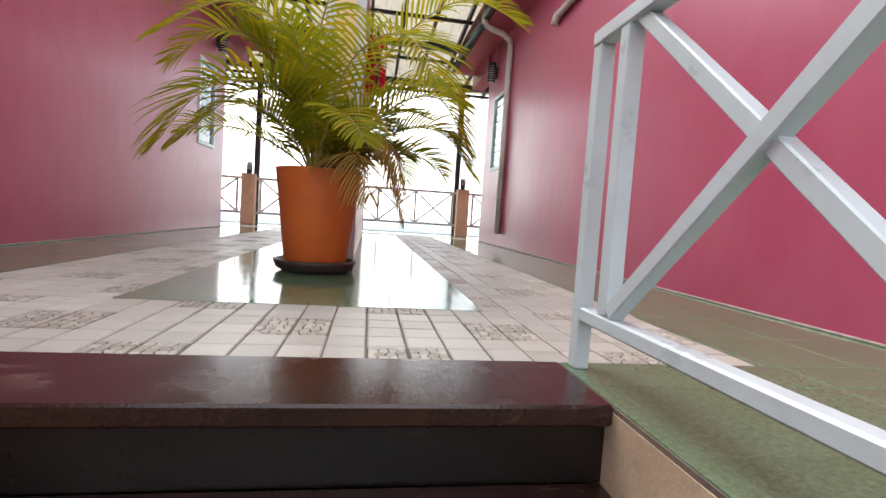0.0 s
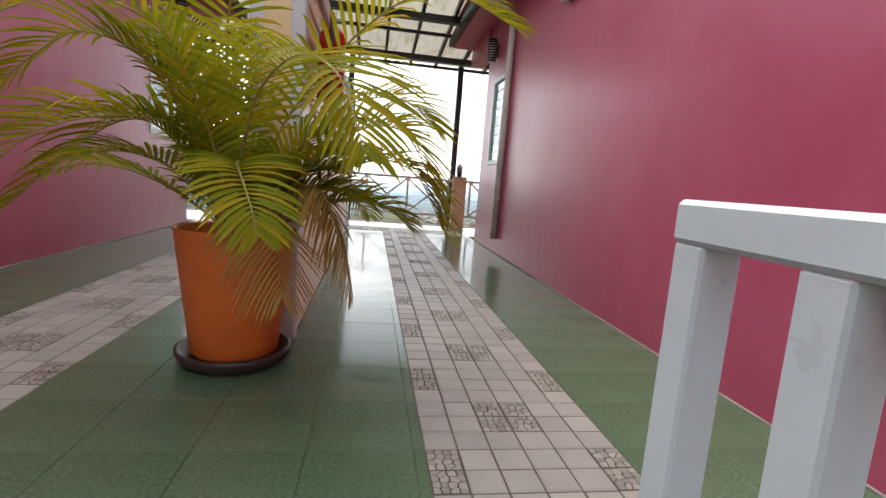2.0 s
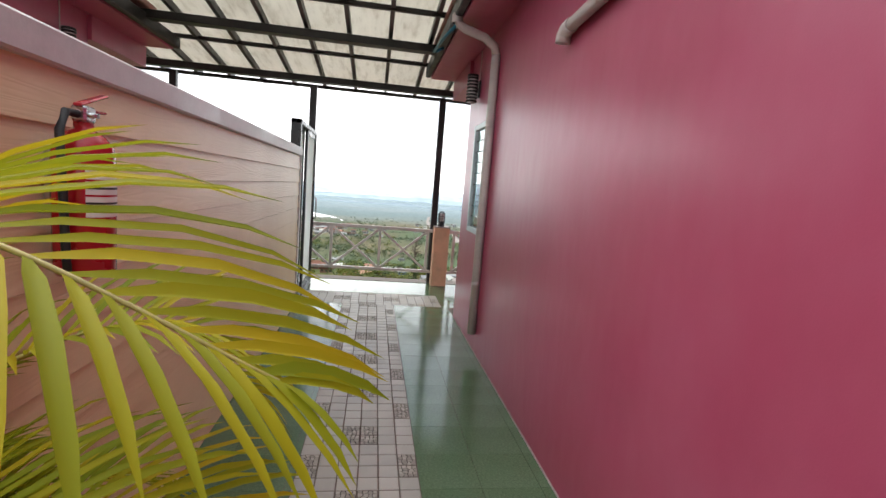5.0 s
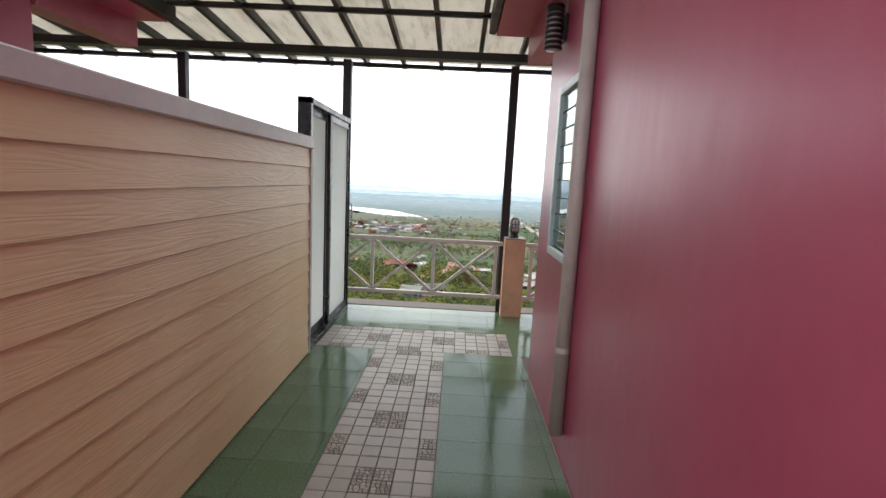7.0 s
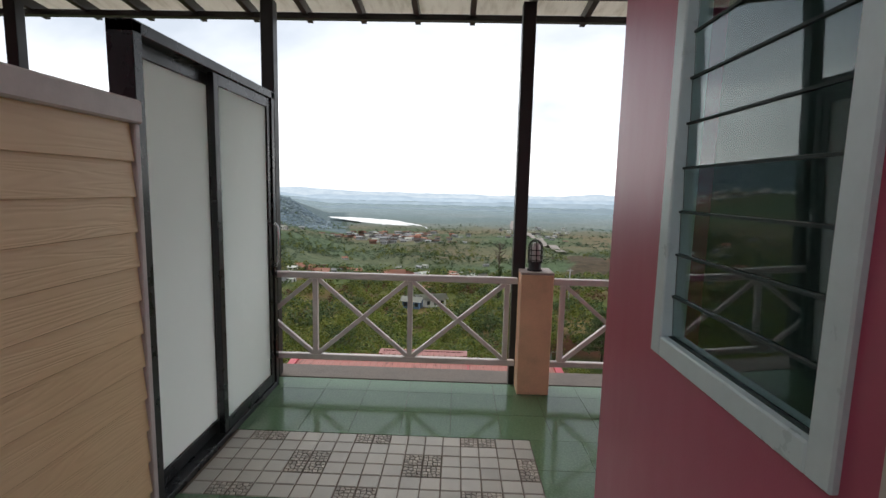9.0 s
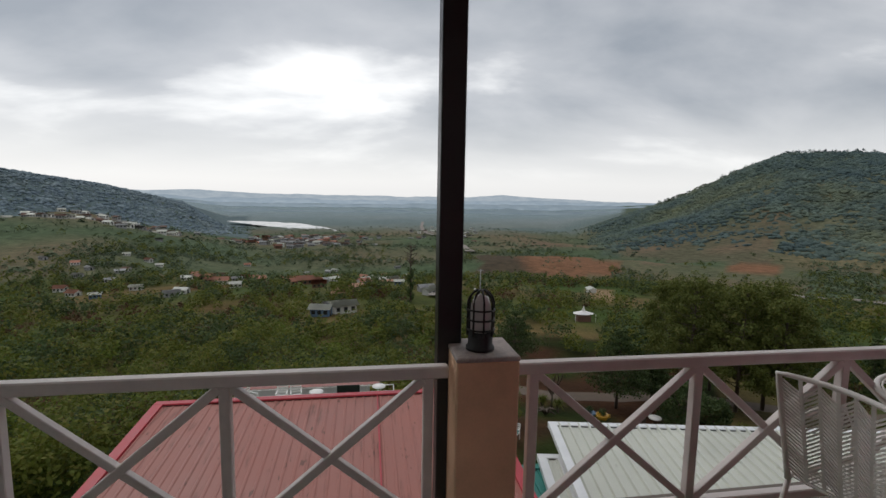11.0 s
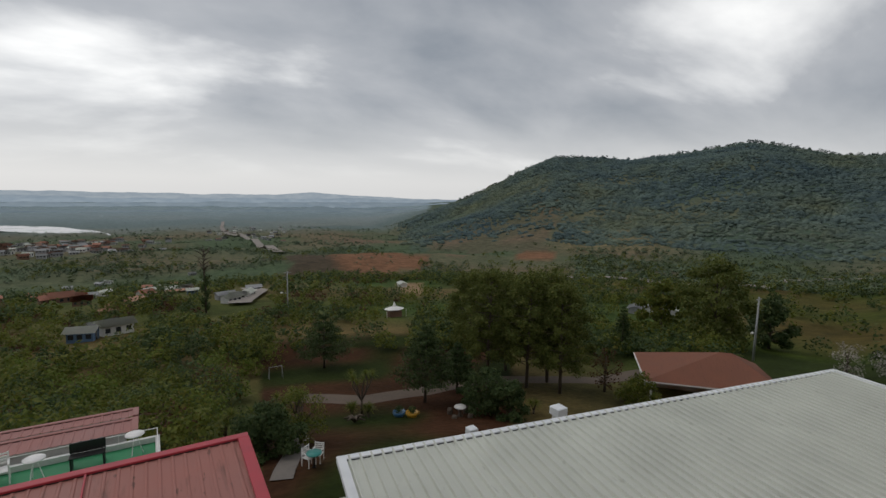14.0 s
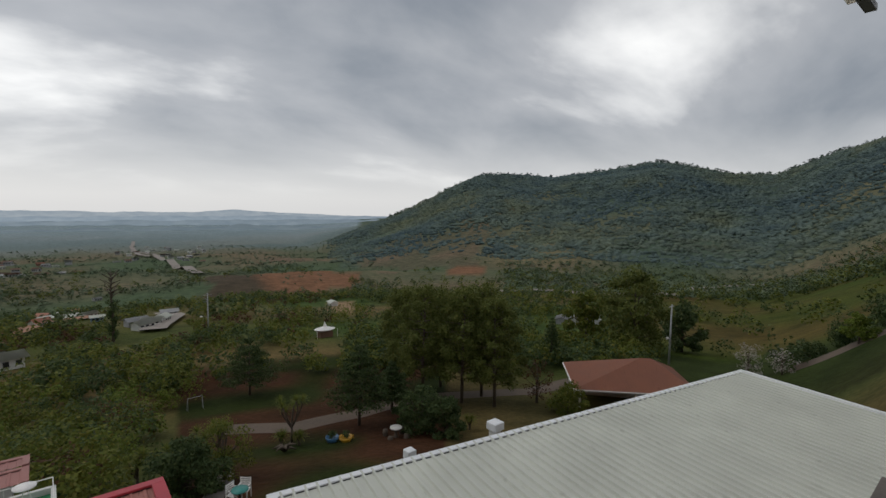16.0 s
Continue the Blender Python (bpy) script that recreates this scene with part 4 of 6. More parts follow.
def spot(az, r, up=0.0):
    a = radians(az)
    return Vector((EYE0[0] + r * math.sin(a), EYE0[1] + r * math.cos(a), land(az, r) + up))


def tone(az, r, z):
    """Ground colour: grass, leaf litter, tilled soil, dry field, plus haze painted in afar."""
    a = radians(az)
    p = Vector((r * math.sin(a), r * math.cos(a), 0))
    n1, n2 = noise.noise(p * 0.02), noise.noise(p * 0.006 + Vector((7, 3, 0)))
    c = Vector((0.062, 0.096, 0.026)).lerp(Vector((0.150, 0.108, 0.048)), min(1, max(0, 0.42 + 1.5 * n1)))
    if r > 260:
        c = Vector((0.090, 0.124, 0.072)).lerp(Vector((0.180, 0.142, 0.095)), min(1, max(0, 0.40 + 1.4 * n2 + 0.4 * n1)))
    # long hill: the green here is blued to carry haze
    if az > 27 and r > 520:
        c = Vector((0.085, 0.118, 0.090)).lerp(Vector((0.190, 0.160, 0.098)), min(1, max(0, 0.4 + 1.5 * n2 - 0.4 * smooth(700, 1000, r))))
    if 10 < az < 40 and r < 70:
        lawn = Vector((0.030, 0.042, 0.010))
        soil = Vector((0.080, 0.036, 0.020))
        n3 = noise.noise(p * 0.09 + Vector((1.5, 0.3, 0)))
        c = lawn.lerp(soil, smooth(-0.12, 0.16, n3 + (0.15 if 34 < r < 60 else -0.05)))
    if 62 < az < 110 and 84 < r < 330:
        c = Vector((0.060, 0.084, 0.016)).lerp(Vector((0.105, 0.078, 0.026)), min(1, max(0, 0.5 + n1 * 1.6)))
    if az > 62 and 48 < r <= 84:
        c = Vector((0.036, 0.050, 0.014)).lerp(Vector((0.075, 0.06, 0.025)), min(1, max(0, 0.4 + n1)))
    if 12.5 < az + 7 * n1 < 28.5 and 280 < r + 40 * n1 < 420:
        c = Vector((0.085, 0.064, 0.046)).lerp(Vector((0.235, 0.118, 0.072)), smooth(17.5, 19.5, az + (r - 350) * 0.02) * smooth(292, 308, r + 3 * (az - 22) + 30 * n1))
    if 25.5 < az < 28.6 and 128 < r < 190:
        c = Vector((0.30, 0.20, 0.125))
    if -20 < az < -10 and 100 < r < 230:
        c = c.lerp(Vector((0.16, 0.09, 0.045)), smooth(0, 0.3, n1))
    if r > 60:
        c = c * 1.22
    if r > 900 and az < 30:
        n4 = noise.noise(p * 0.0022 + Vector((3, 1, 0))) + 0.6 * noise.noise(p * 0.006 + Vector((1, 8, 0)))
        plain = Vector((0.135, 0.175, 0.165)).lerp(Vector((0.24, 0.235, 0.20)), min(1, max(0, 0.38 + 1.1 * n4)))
        # aerial haze blended into the base colour, stronger with distance
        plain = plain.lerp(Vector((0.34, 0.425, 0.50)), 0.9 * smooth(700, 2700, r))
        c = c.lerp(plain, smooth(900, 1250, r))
    if 26 < az + 14 * n2 + 5 * n1 < 45 and 470 < r + 120 * n1 < 740:
        c = Vector((0.150, 0.140, 0.095)).lerp(Vector((0.235, 0.165, 0.120)), smooth(-0.25, 0.25, n2 + 0.5 * n1))
    if ((az - 42.6) / 2.6) ** 2 + ((r - 440) / 42) ** 2 < 0.8 + n1:
        c = Vector((0.30, 0.150, 0.092))
    # far left hill: pale blue haze put into the ground colour
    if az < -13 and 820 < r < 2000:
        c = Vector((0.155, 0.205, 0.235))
    return c


m_land, n_, l_, b_ = nodes_of("hillside_ground")
at_ = n_.new("ShaderNodeAttribute"); at_.attribute_name = "ground_haze_tone"
g1, g2 = tex(n_, l_, 0.16, 6, 0.65), tex(n_, l_, 2.2, 4, 0.6)
gc = mixc(n_, l_, 1.0, at_.outputs["Color"], ramp(n_, l_, g1, [(0.3, (0.48, 0.52, 0.48)), (0.7, (1.15, 1.12, 1.05))]), "MULTIPLY")
gc = mixc(n_, l_, 1.0, gc, ramp(n_, l_, g2, [(0.3, (0.66, 0.68, 0.66)), (0.7, (1.12, 1.12, 1.1))]), "MULTIPLY")
l_.new(gc, b_.inputs["Base Color"])
b_.inputs["Roughness"].default_value = 0.95
b_.inputs["Specular IOR Level"].default_value = 0.06
bump(n_, l_, b_, g2, 0.6, 0.15)

bearings = [-180 + 6 * k for k in range(19)] + [-66 + 0.75 * k for k in range(235)] + [112 + 6 * k for k in range(12)]
rings = [0.0] + [3.0 * (4900 / 3.0) ** (k / 129) for k in range(130)]
lv, lf, lc = [], [], []
for r in rings:
    for az in bearings:
        a = radians(az)
        z = land(az, r)
        lv.append((EYE0[0] + r * math.sin(a), EYE0[1] + r * math.cos(a), z))
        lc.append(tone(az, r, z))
nb = len(bearings)
for i in range(len(rings) - 1):
    for j in range(nb):
        j2 = (j + 1) % nb
        lf.append((i * nb + j, (i + 1) * nb + j, (i + 1) * nb + j2, i * nb + j2))
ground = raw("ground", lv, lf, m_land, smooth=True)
att = ground.data.color_attributes.new("ground_haze_tone", "FLOAT_COLOR", "POINT")
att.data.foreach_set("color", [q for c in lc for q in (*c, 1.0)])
tagged(ground, "wooded valley slope with dry grass, red fields and gardens", "ground", kind="structure")

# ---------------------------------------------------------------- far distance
# Emission in place of lit ground; the colour ramp holds the aerial haze.
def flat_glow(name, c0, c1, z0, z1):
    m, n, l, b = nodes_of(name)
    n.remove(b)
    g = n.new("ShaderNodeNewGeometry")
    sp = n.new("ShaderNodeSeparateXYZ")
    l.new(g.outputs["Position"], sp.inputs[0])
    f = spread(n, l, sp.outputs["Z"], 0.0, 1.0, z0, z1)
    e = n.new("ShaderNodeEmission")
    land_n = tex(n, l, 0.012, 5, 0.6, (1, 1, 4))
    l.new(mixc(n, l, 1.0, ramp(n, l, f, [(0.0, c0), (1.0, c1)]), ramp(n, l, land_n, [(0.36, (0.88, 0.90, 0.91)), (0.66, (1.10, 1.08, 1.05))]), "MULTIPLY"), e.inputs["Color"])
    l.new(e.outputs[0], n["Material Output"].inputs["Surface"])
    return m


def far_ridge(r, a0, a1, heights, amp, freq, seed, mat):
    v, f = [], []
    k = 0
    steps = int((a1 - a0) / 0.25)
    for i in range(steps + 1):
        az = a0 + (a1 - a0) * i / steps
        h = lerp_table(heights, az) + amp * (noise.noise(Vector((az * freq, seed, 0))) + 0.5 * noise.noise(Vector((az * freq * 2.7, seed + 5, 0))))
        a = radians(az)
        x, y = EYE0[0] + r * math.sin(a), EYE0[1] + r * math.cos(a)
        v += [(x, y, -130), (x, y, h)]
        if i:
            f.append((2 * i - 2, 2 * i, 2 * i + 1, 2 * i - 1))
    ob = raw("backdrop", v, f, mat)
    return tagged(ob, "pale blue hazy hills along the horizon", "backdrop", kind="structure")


# successive low ridges, paler and bluer the farther they lie: haze set as emission
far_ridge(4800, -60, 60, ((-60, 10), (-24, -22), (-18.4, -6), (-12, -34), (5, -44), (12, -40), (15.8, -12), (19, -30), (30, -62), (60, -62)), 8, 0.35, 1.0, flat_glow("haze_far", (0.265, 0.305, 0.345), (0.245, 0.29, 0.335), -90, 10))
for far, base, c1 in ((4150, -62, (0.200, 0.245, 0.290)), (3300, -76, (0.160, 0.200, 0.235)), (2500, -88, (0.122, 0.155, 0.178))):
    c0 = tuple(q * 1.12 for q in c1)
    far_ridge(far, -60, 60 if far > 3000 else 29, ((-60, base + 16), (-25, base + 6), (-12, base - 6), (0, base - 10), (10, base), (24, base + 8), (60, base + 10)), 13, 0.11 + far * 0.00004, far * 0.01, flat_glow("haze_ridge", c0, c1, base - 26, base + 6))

# reservoir
lv, lf = [], []
for i in range(41):
    az = -15.4 + 12.0 * i / 40
    a = radians(az)
    mid = 1270 - 34 * (az + 9)
    half = (90 + 7 * (az + 15)) * math.sin(math.pi * i / 40) ** 0.6 * (1 + 0.35 * noise.noise(Vector((az * 0.9, 2.2, 0))))
    for rr in (mid - half * 0.75, mid + half):
        lv.append((EYE0[0] + rr * math.sin(a), EYE0[1] + rr * math.cos(a), -89.0))
    if i:
        lf.append((2 * i - 2, 2 * i, 2 * i + 1, 2 * i - 1))
WATER = surface("pale_lake_water", (0.22, 0.25, 0.27), 0.06, 0.05, 0.02, 0.3, 0.0)
lake = raw("water", lv, lf, WATER)
tagged(lake, "pale reservoir shining on the valley floor", "water", kind="structure")


def ribbon(name, pts, width, mat, label, up=0.35):
    """A road laid on the land through (bearing, distance) points."""
    dense = []
    for (a0, r0), (a1, r1) in zip(pts, pts[1:]):
        for k in range(14):
            s = k / 14
            dense.append((a0 + (a1 - a0) * s, r0 + (r1 - r0) * s))
    dense.append(pts[-1])
    v, f = [], []
    ps = [spot(a, r, up) for a, r in dense]
    for i, p in enumerate(ps):
        d = (ps[min(i + 1, len(ps) - 1)] - ps[max(i - 1, 0)])
        s = Vector((d.y, -d.x, 0)).normalized() * width / 2
        v += [p - s, p + s]
        if i:
            f.append((2 * i - 2, 2 * i - 1, 2 * i + 1, 2 * i))
    return tagged(raw(name, v, f, mat), label, "road", kind="structure")


ROAD = surface("pale_concrete_road", (0.27, 0.235, 0.205), 0.9, 0.2, 0.3, 6, 0.1)
LANE = surface("dusty_concrete_lane", (0.125, 0.092, 0.068), 0.95, 0.25, 0.4, 6, 0.2)
ribbon("road", [(76, 69), (82, 70), (95, 70)], 3.0, LANE, "worn concrete lane beside the meadow", 0.12)
DIRT = surface("red_dirt_track", (0.33, 0.17, 0.10), 0.95, 0.25, 0.3, 6, 0.2)
ribbon("road", [(43, 300), (47.1, 262), (52, 250), (58.9, 235), (66, 250)], 7, ROAD, "pale concrete road winding along the hillside", 1.2)
ribbon("road", [(66, 330), (72, 400), (79, 420), (84, 400), (92, 360)], 6, ROAD, "pale concrete road on the hillside", 1.0)
ribbon("road", [(12.4, 430), (10.0, 646), (8.5, 850), (7.0, 950), (6.4, 1257), (6.6, 1717)], 9, ROAD, "pale road running down across the valley", 2.0)
ribbon("road", [(6, 1150), (9, 900), (12, 780)], 6, ROAD, "pale road in the valley", 1.0)
ribbon("road", [(-4, 118), (-1, 150), (2.5, 165), (5, 190)], 5, DIRT, "reddish dirt track through the trees", 0.7)
ribbon("road", [(8, 110), (10, 135), (9, 160)], 5, ROAD, "concrete lane to the hamlet", 0.7)
ribbon("road", [(14, 40), (22, 37.5), (29, 40), (36, 45), (43, 47), (50, 50), (56, 58)], 2.0, LANE, "worn concrete garden lane", 0.12)
ribbon("road", [(12.4, 21), (13.5, 24), (14.6, 27.5), (14.2, 30)], 1.0, CEMENT, "narrow cement garden path", 0.06)

# ---------------------------------------------------------------- trees
LEAF_MID = leafy("broad_leaf_crown", (0.075, 0.112, 0.022), (0.185, 0.198, 0.036), (0.26, 0.21, 0.06), 0.35, 0.6)
LEAF_DARK = leafy("dark_leaf_crown", (0.044, 0.074, 0.030), (0.092, 0.130, 0.046), (0.15, 0.165, 0.055), 0.3, 0.6)
LEAF_PINE = leafy("pine_needles", (0.082, 0.110, 0.030), (0.168, 0.188, 0.046), (0.22, 0.20, 0.06), 0.3, 0.6)


def forest(name, dark, light, olive):
    """Closed canopy seen from afar: broad stands, clumps and single crowns differ in tone."""
    m, n, l, b = nodes_of(name)
    g = n.new("ShaderNodeNewGeometry")
    stands, clumps = tex(n, l, 0.006, 4, 0.6), tex(n, l, 0.035, 6, 0.7)
    col = ramp(n, l, stands, [(0.34, dark), (0.52, light), (0.68, olive)])
    col = mixc(n, l, 1.0, col, ramp(n, l, clumps, [(0.36, (0.66, 0.70, 0.74)), (0.66, (1.28, 1.24, 1.14))]), "MULTIPLY")
    col = mixc(n, l, 1.0, col, ramp(n, l, g.outputs["Random Per Island"], [(0.0, (0.95, 0.95, 0.96)), (1.0, (1.05, 1.05, 1.03))]), "MULTIPLY")
    l.new(col, b.inputs["Base Color"])
    b.inputs["Roughness"].default_value = 0.95
    b.inputs["Specular IOR Level"].default_value = 0.05
    return m


# hill and valley crowns have a bluish haze cast mixed into their greens
LEAF_FAR = forest("hazed_hill_forest", (0.088, 0.126, 0.134), (0.110, 0.146, 0.130), (0.146, 0.164, 0.108))
# paler and bluer still: the far hill's haze sits in its leaf colour
LEAF_HAZE = forest("hazed_far_hill_forest", (0.190, 0.245, 0.290), (0.210, 0.262, 0.300), (0.225, 0.270, 0.292))
LEAF_VALLEY = leafy("hazed_valley_crown", (0.088, 0.128, 0.086), (0.145, 0.185, 0.110), (0.20, 0.210, 0.115), 0.0, 0.95, 0.02, 0.6)
LEAF_BRIGHT = leafy("bright_shrub", (0.085, 0.135, 0.022), (0.175, 0.22, 0.035), (0.23, 0.24, 0.05), 0.3, 0.6)
LEAF_BLOSSOM = leafy("pale_blossom", (0.42, 0.36, 0.34), (0.6, 0.55, 0.52), (0.25, 0.2, 0.16), 0.25, 0.6)
LEAF_BROWN = leafy("dry_brown_leaf", (0.09, 0.045, 0.028), (0.15, 0.08, 0.04), (0.08, 0.07, 0.03), 0.2, 0.6)
nrg = np.random.default_rng(11)


def leaf_quads(centres, radii, per, size, shell=0.55, flat=0.35):
    """Small leaf faces spread through egg-shaped clumps."""
    c = np.repeat(np.asarray(centres, float), per, 0)
    rad = np.repeat(np.asarray(radii, float), per, 0)
    n = len(c)
    d = nrg.normal(size=(n, 3))
    d /= np.linalg.norm(d, axis=1)[:, None]
    k = shell + (1 - shell) * nrg.random((n, 1))
    k = k * (0.82 + 0.36 * nrg.random((n, 1)))
    p = c + d * rad * k
    nm = d * 0.8 + nrg.normal(size=(n, 3)) * 0.55 + np.array([0, 0, flat])
    nm /= np.linalg.norm(nm, axis=1)[:, None]
    t = np.cross(nm, nrg.normal(size=(n, 3)))
    t /= np.linalg.norm(t, axis=1)[:, None] + 1e-9
    b = np.cross(nm, t)
    s = size * (0.6 + 0.8 * nrg.random((n, 1)))
    q = np.stack([p - t * s, p - b * s * 0.6, p + t * s, p + b * s * 0.6], 1).reshape(-1, 3)
    return q


def quad_mesh(name, q, mat):
    me = bpy.data.meshes.new(name)
    nq = len(q) // 4
    me.vertices.add(len(q))
    me.vertices.foreach_set("co", q.astype(np.float32).ravel())
    me.loops.add(len(q))
    me.loops.foreach_set("vertex_index", np.arange(len(q), dtype=np.int32))
    me.polygons.add(nq)
    me.polygons.foreach_set("loop_start", np.arange(0, len(q), 4, dtype=np.int32))
    me.update(calc_edges=True)
    me.materials.append(mat)
    return me


def limb(bm, a, b, r0, r1, bend=0.1):
    a, b = Vector(a), Vector(b)
    d = b - a
    off = Vector((nrg.normal(), nrg.normal(), nrg.normal() * 0.4)) * d.length * bend
    tube([a, a + d * 0.35 + off * 0.7, a + d * 0.7 + off, b], r0, 7, bm, taper=r1)


def broad_tree(az, r, height, width, label, mat, per=240, leaf=0.16, clumps=26, trunk=0.32, low=0.3, name="tree", flat=0.75):
    """A broadleaf tree: tapered trunk, limbs, a crown of many leaf clumps with gaps."""
    base = spot(az, r)
    t = thing(name, label, "tree", Matrix.Translation(base))
    bm = tube([(0, 0, -0.4), (0.05, 0.02, height * 0.25), (-0.05, 0.06, height * 0.5), (0.04, 0, height * 0.78)], height * 0.022 + 0.05, 9, taper=0.04)
    cs, rs = [], []
    for k in range(clumps):
        u = (k + 0.5) / clumps
        a = k * 2.39996
        zz = height * (low + (1 - low) * u) - 0.12 * height
        env = math.sin(math.pi * min(0.97, 0.18 + 0.72 * u)) ** 0.8
        rr = width / 2 * env * math.sqrt(nrg.random()) * 0.95
        c = (rr * math.cos(a), rr * math.sin(a), zz + nrg.normal() * 0.04 * height)
        s = width * (0.12 + 0.07 * nrg.random())
        cs.append(c)
        rs.append((s, s, s * flat))
        if k % 2 == 0:
            limb(bm, (0, 0, height * (low * 0.7 + 0.3 * u)), c, height * 0.009 + 0.012, 0.012)
    part("trunk", bm, BARK, t)
    ob = new("crown", quad_mesh("crown", leaf_quads(cs, rs, per, leaf), mat))
    ob.parent = t
    return t


def layered_tree(az, r, height, width, label, mat, tiers=7, per=700, leaf=0.085):
    """A tree of flat spreading tiers on a straight trunk."""
    t = thing("tree", label, "tree", Matrix.Translation(spot(az, r)))
    bm = tube([(0, 0, -0.4), (0.04, 0.03, height * 0.4), (0, 0, height * 0.96)], 0.14, 8, taper=0.025)
    cs, rs = [], []
    for k in range(tiers):
        u = k / (tiers - 1)
        zz = height * (0.30 + 0.66 * u)
        w = width / 2 * (1 - u ** 1.4 * 0.86) * (0.8 if k == 0 else 1)
        arms = max(5, int(13 * (1 - 0.5 * u)))
        for j in range(arms):
            a = j * 2 * math.pi / arms + k * 0.7 + nrg.normal() * 0.12
            e = w * (0.75 + 0.35 * nrg.random())
            tip = (e * math.cos(a), e * math.sin(a), zz + 0.05 * height * (nrg.random() - 0.3))
            limb(bm, (0, 0, zz - 0.03 * height), tip, 0.035, 0.008, 0.05)
            for q in (0.45, 0.8):
                cs.append((tip[0] * q, tip[1] * q, zz + (tip[2] - zz) * q))
                rs.append((w * 0.27 + 0.12, w * 0.27 + 0.12, 0.035 * height))
    part("trunk", bm, BARK, t)
    ob = new("crown", quad_mesh("crown", leaf_quads(cs, rs, max(20, per * 14 // max(1, len(cs))), leaf, 0.2), mat))
    ob.parent = t
    return t


def pine(az, r, height, width, label):
    """A tall pine: bare dark trunk, tufted crown in the upper two thirds."""
    t = thing("pine_tree", label, "tree", Matrix.Translation(spot(az, r)), group="garden pines")
    ln = nrg.normal() * 0.25
    bm = tube([(0, 0, -0.5), (ln * 0.3, 0.05, height * 0.4), (ln * 0.7, 0, height * 0.7), (ln, 0, height * 0.97)], 0.17, 9, taper=0.03)
    cs, rs = [], []
    for k in range(64):
        u = (k + 0.5) / 64
        a = k * 2.39996
        zz = height * (0.24 + 0.76 * u)
        w = width / 2 * (math.sin(math.pi * min(0.96, 0.25 + 0.68 * u)) ** 0.75) * (0.45 + 0.6 * nrg.random())
        tip = (w * math.cos(a) + ln * u, w * math.sin(a), zz)
        limb(bm, (ln * u * 0.8, 0, zz - 0.06 * height), tip, 0.04, 0.01, 0.06)
        cs.append(tip)
        s = width * (0.105 + 0.055 * nrg.random())
        rs.append((s, s, s * 0.8))
    part("trunk", bm, BARK, t)
    ob = new("crown", quad_mesh("crown", leaf_quads(cs, rs, 230, 0.105, 0.2), LEAF_PINE))
    ob.parent = t
    return t


def araucaria(az, r, height, label):
    t = thing("monkey_puzzle_tree", label, "tree", Matrix.Translation(spot(az, r)))
    bm = tube([(0, 0, -0.3), (0, 0, height * 0.98)], 0.11, 8, taper=0.02)
    cs, rs = [], []
    for k in range(13):
        zz = height * (0.12 + 0.86 * k / 12)
        w = height * 0.27 * (1 - k / 13.5)
        for j in range(7):
            a = j * 0.8976 + k * 0.45
            for q in (0.35, 0.65, 0.95):
                cs.append((w * q * math.cos(a), w * q * math.sin(a), zz - w * q * 0.12))
                rs.append((0.16 + 0.06 * w, 0.16 + 0.06 * w, 0.10))
            limb(bm, (0, 0, zz), (w * math.cos(a), w * math.sin(a), zz - w * 0.12), 0.022, 0.008, 0.02)
    part("trunk", bm, BARK, t)
    ob = new("crown", quad_mesh("crown", leaf_quads(cs, rs, 22, 0.11, 0.2), LEAF_DARK))
    ob.parent = t


def yucca(az, r, height, label, heads=6):
    """Bare branching stems that end in rosettes of sword leaves."""
    t = thing("yucca", label, "shrub", Matrix.Translation(spot(az, r)), group="garden yuccas")
    bm = tube([(0, 0, -0.2), (0.02, 0, height * 0.4)], 0.09, 8, taper=0.07)
    verts, faces = [], []
    for k in range(heads):
        a = k * 2.39996
        top = Vector((math.cos(a) * height * 0.17 * (0.5 + nrg.random()), math.sin(a) * height * 0.17 * (0.5 + nrg.random()), height * (0.55 + 0.35 * nrg.random())))
        limb(bm, (0, 0, height * 0.3), top, 0.06, 0.04, 0.06)
        for j in range(34):
            b2, e = j * 2.39996, -0.25 + 1.4 * j / 34
            d = Vector((math.cos(b2) * math.cos(e), math.sin(b2) * math.cos(e), math.sin(e)))
            s = Vector((-math.sin(b2), math.cos(b2), 0))
            ln = 0.55 + 0.12 * nrg.random()
            q = len(verts)
            verts += [top - s * 0.02, top + s * 0.02, top + d * ln * 0.6 + s * 0.024, top + d * ln * 0.6 - s * 0.024, top + d * ln - Vector((0, 0, 0.1))]
            faces += [(q, q + 1, q + 2, q + 3), (q + 3, q + 2, q + 4)]
    part("stem", bm, BARK, t)
    raw("leaf_rosette", verts, faces, LEAF_MID, t)


for az, r, h, w in ((35.0, 50, 10.6, 6.0), (37.2, 45, 10.8, 5.8), (39.4, 51, 10.6, 6.4), (42.0, 44, 10.7, 6.0), (44.4, 47, 11.1, 6.4), (46.0, 43, 10.0, 5.2)):
    pine(az, r, h, w, "tall dark green pine with a bare brown trunk")
layered_tree(17.3, 53, 6.0, 7.4, "flat-topped spreading dark green garden tree", LEAF_DARK, 6)
layered_tree(29.6, 37, 6.4, 5.8, "tiered dark green garden tree on a slim trunk", LEAF_DARK, 9)
layered_tree(33.5, 41, 4.4, 4.0, "tiered dark green garden tree", LEAF_DARK, 7)
araucaria(52.6, 66, 6.2, "slender dark monkey puzzle tree")
broad_tree(61.6, 84, 14.5, 11.0, "large mid-green broadleaf tree on the slope", LEAF_PINE, 200, 0.26, 40, low=0.12)
broad_tree(66.5, 92, 9.0, 7.0, "mid-green broadleaf tree at the meadow edge", LEAF_DARK, 160, 0.28, 22, low=0.2)
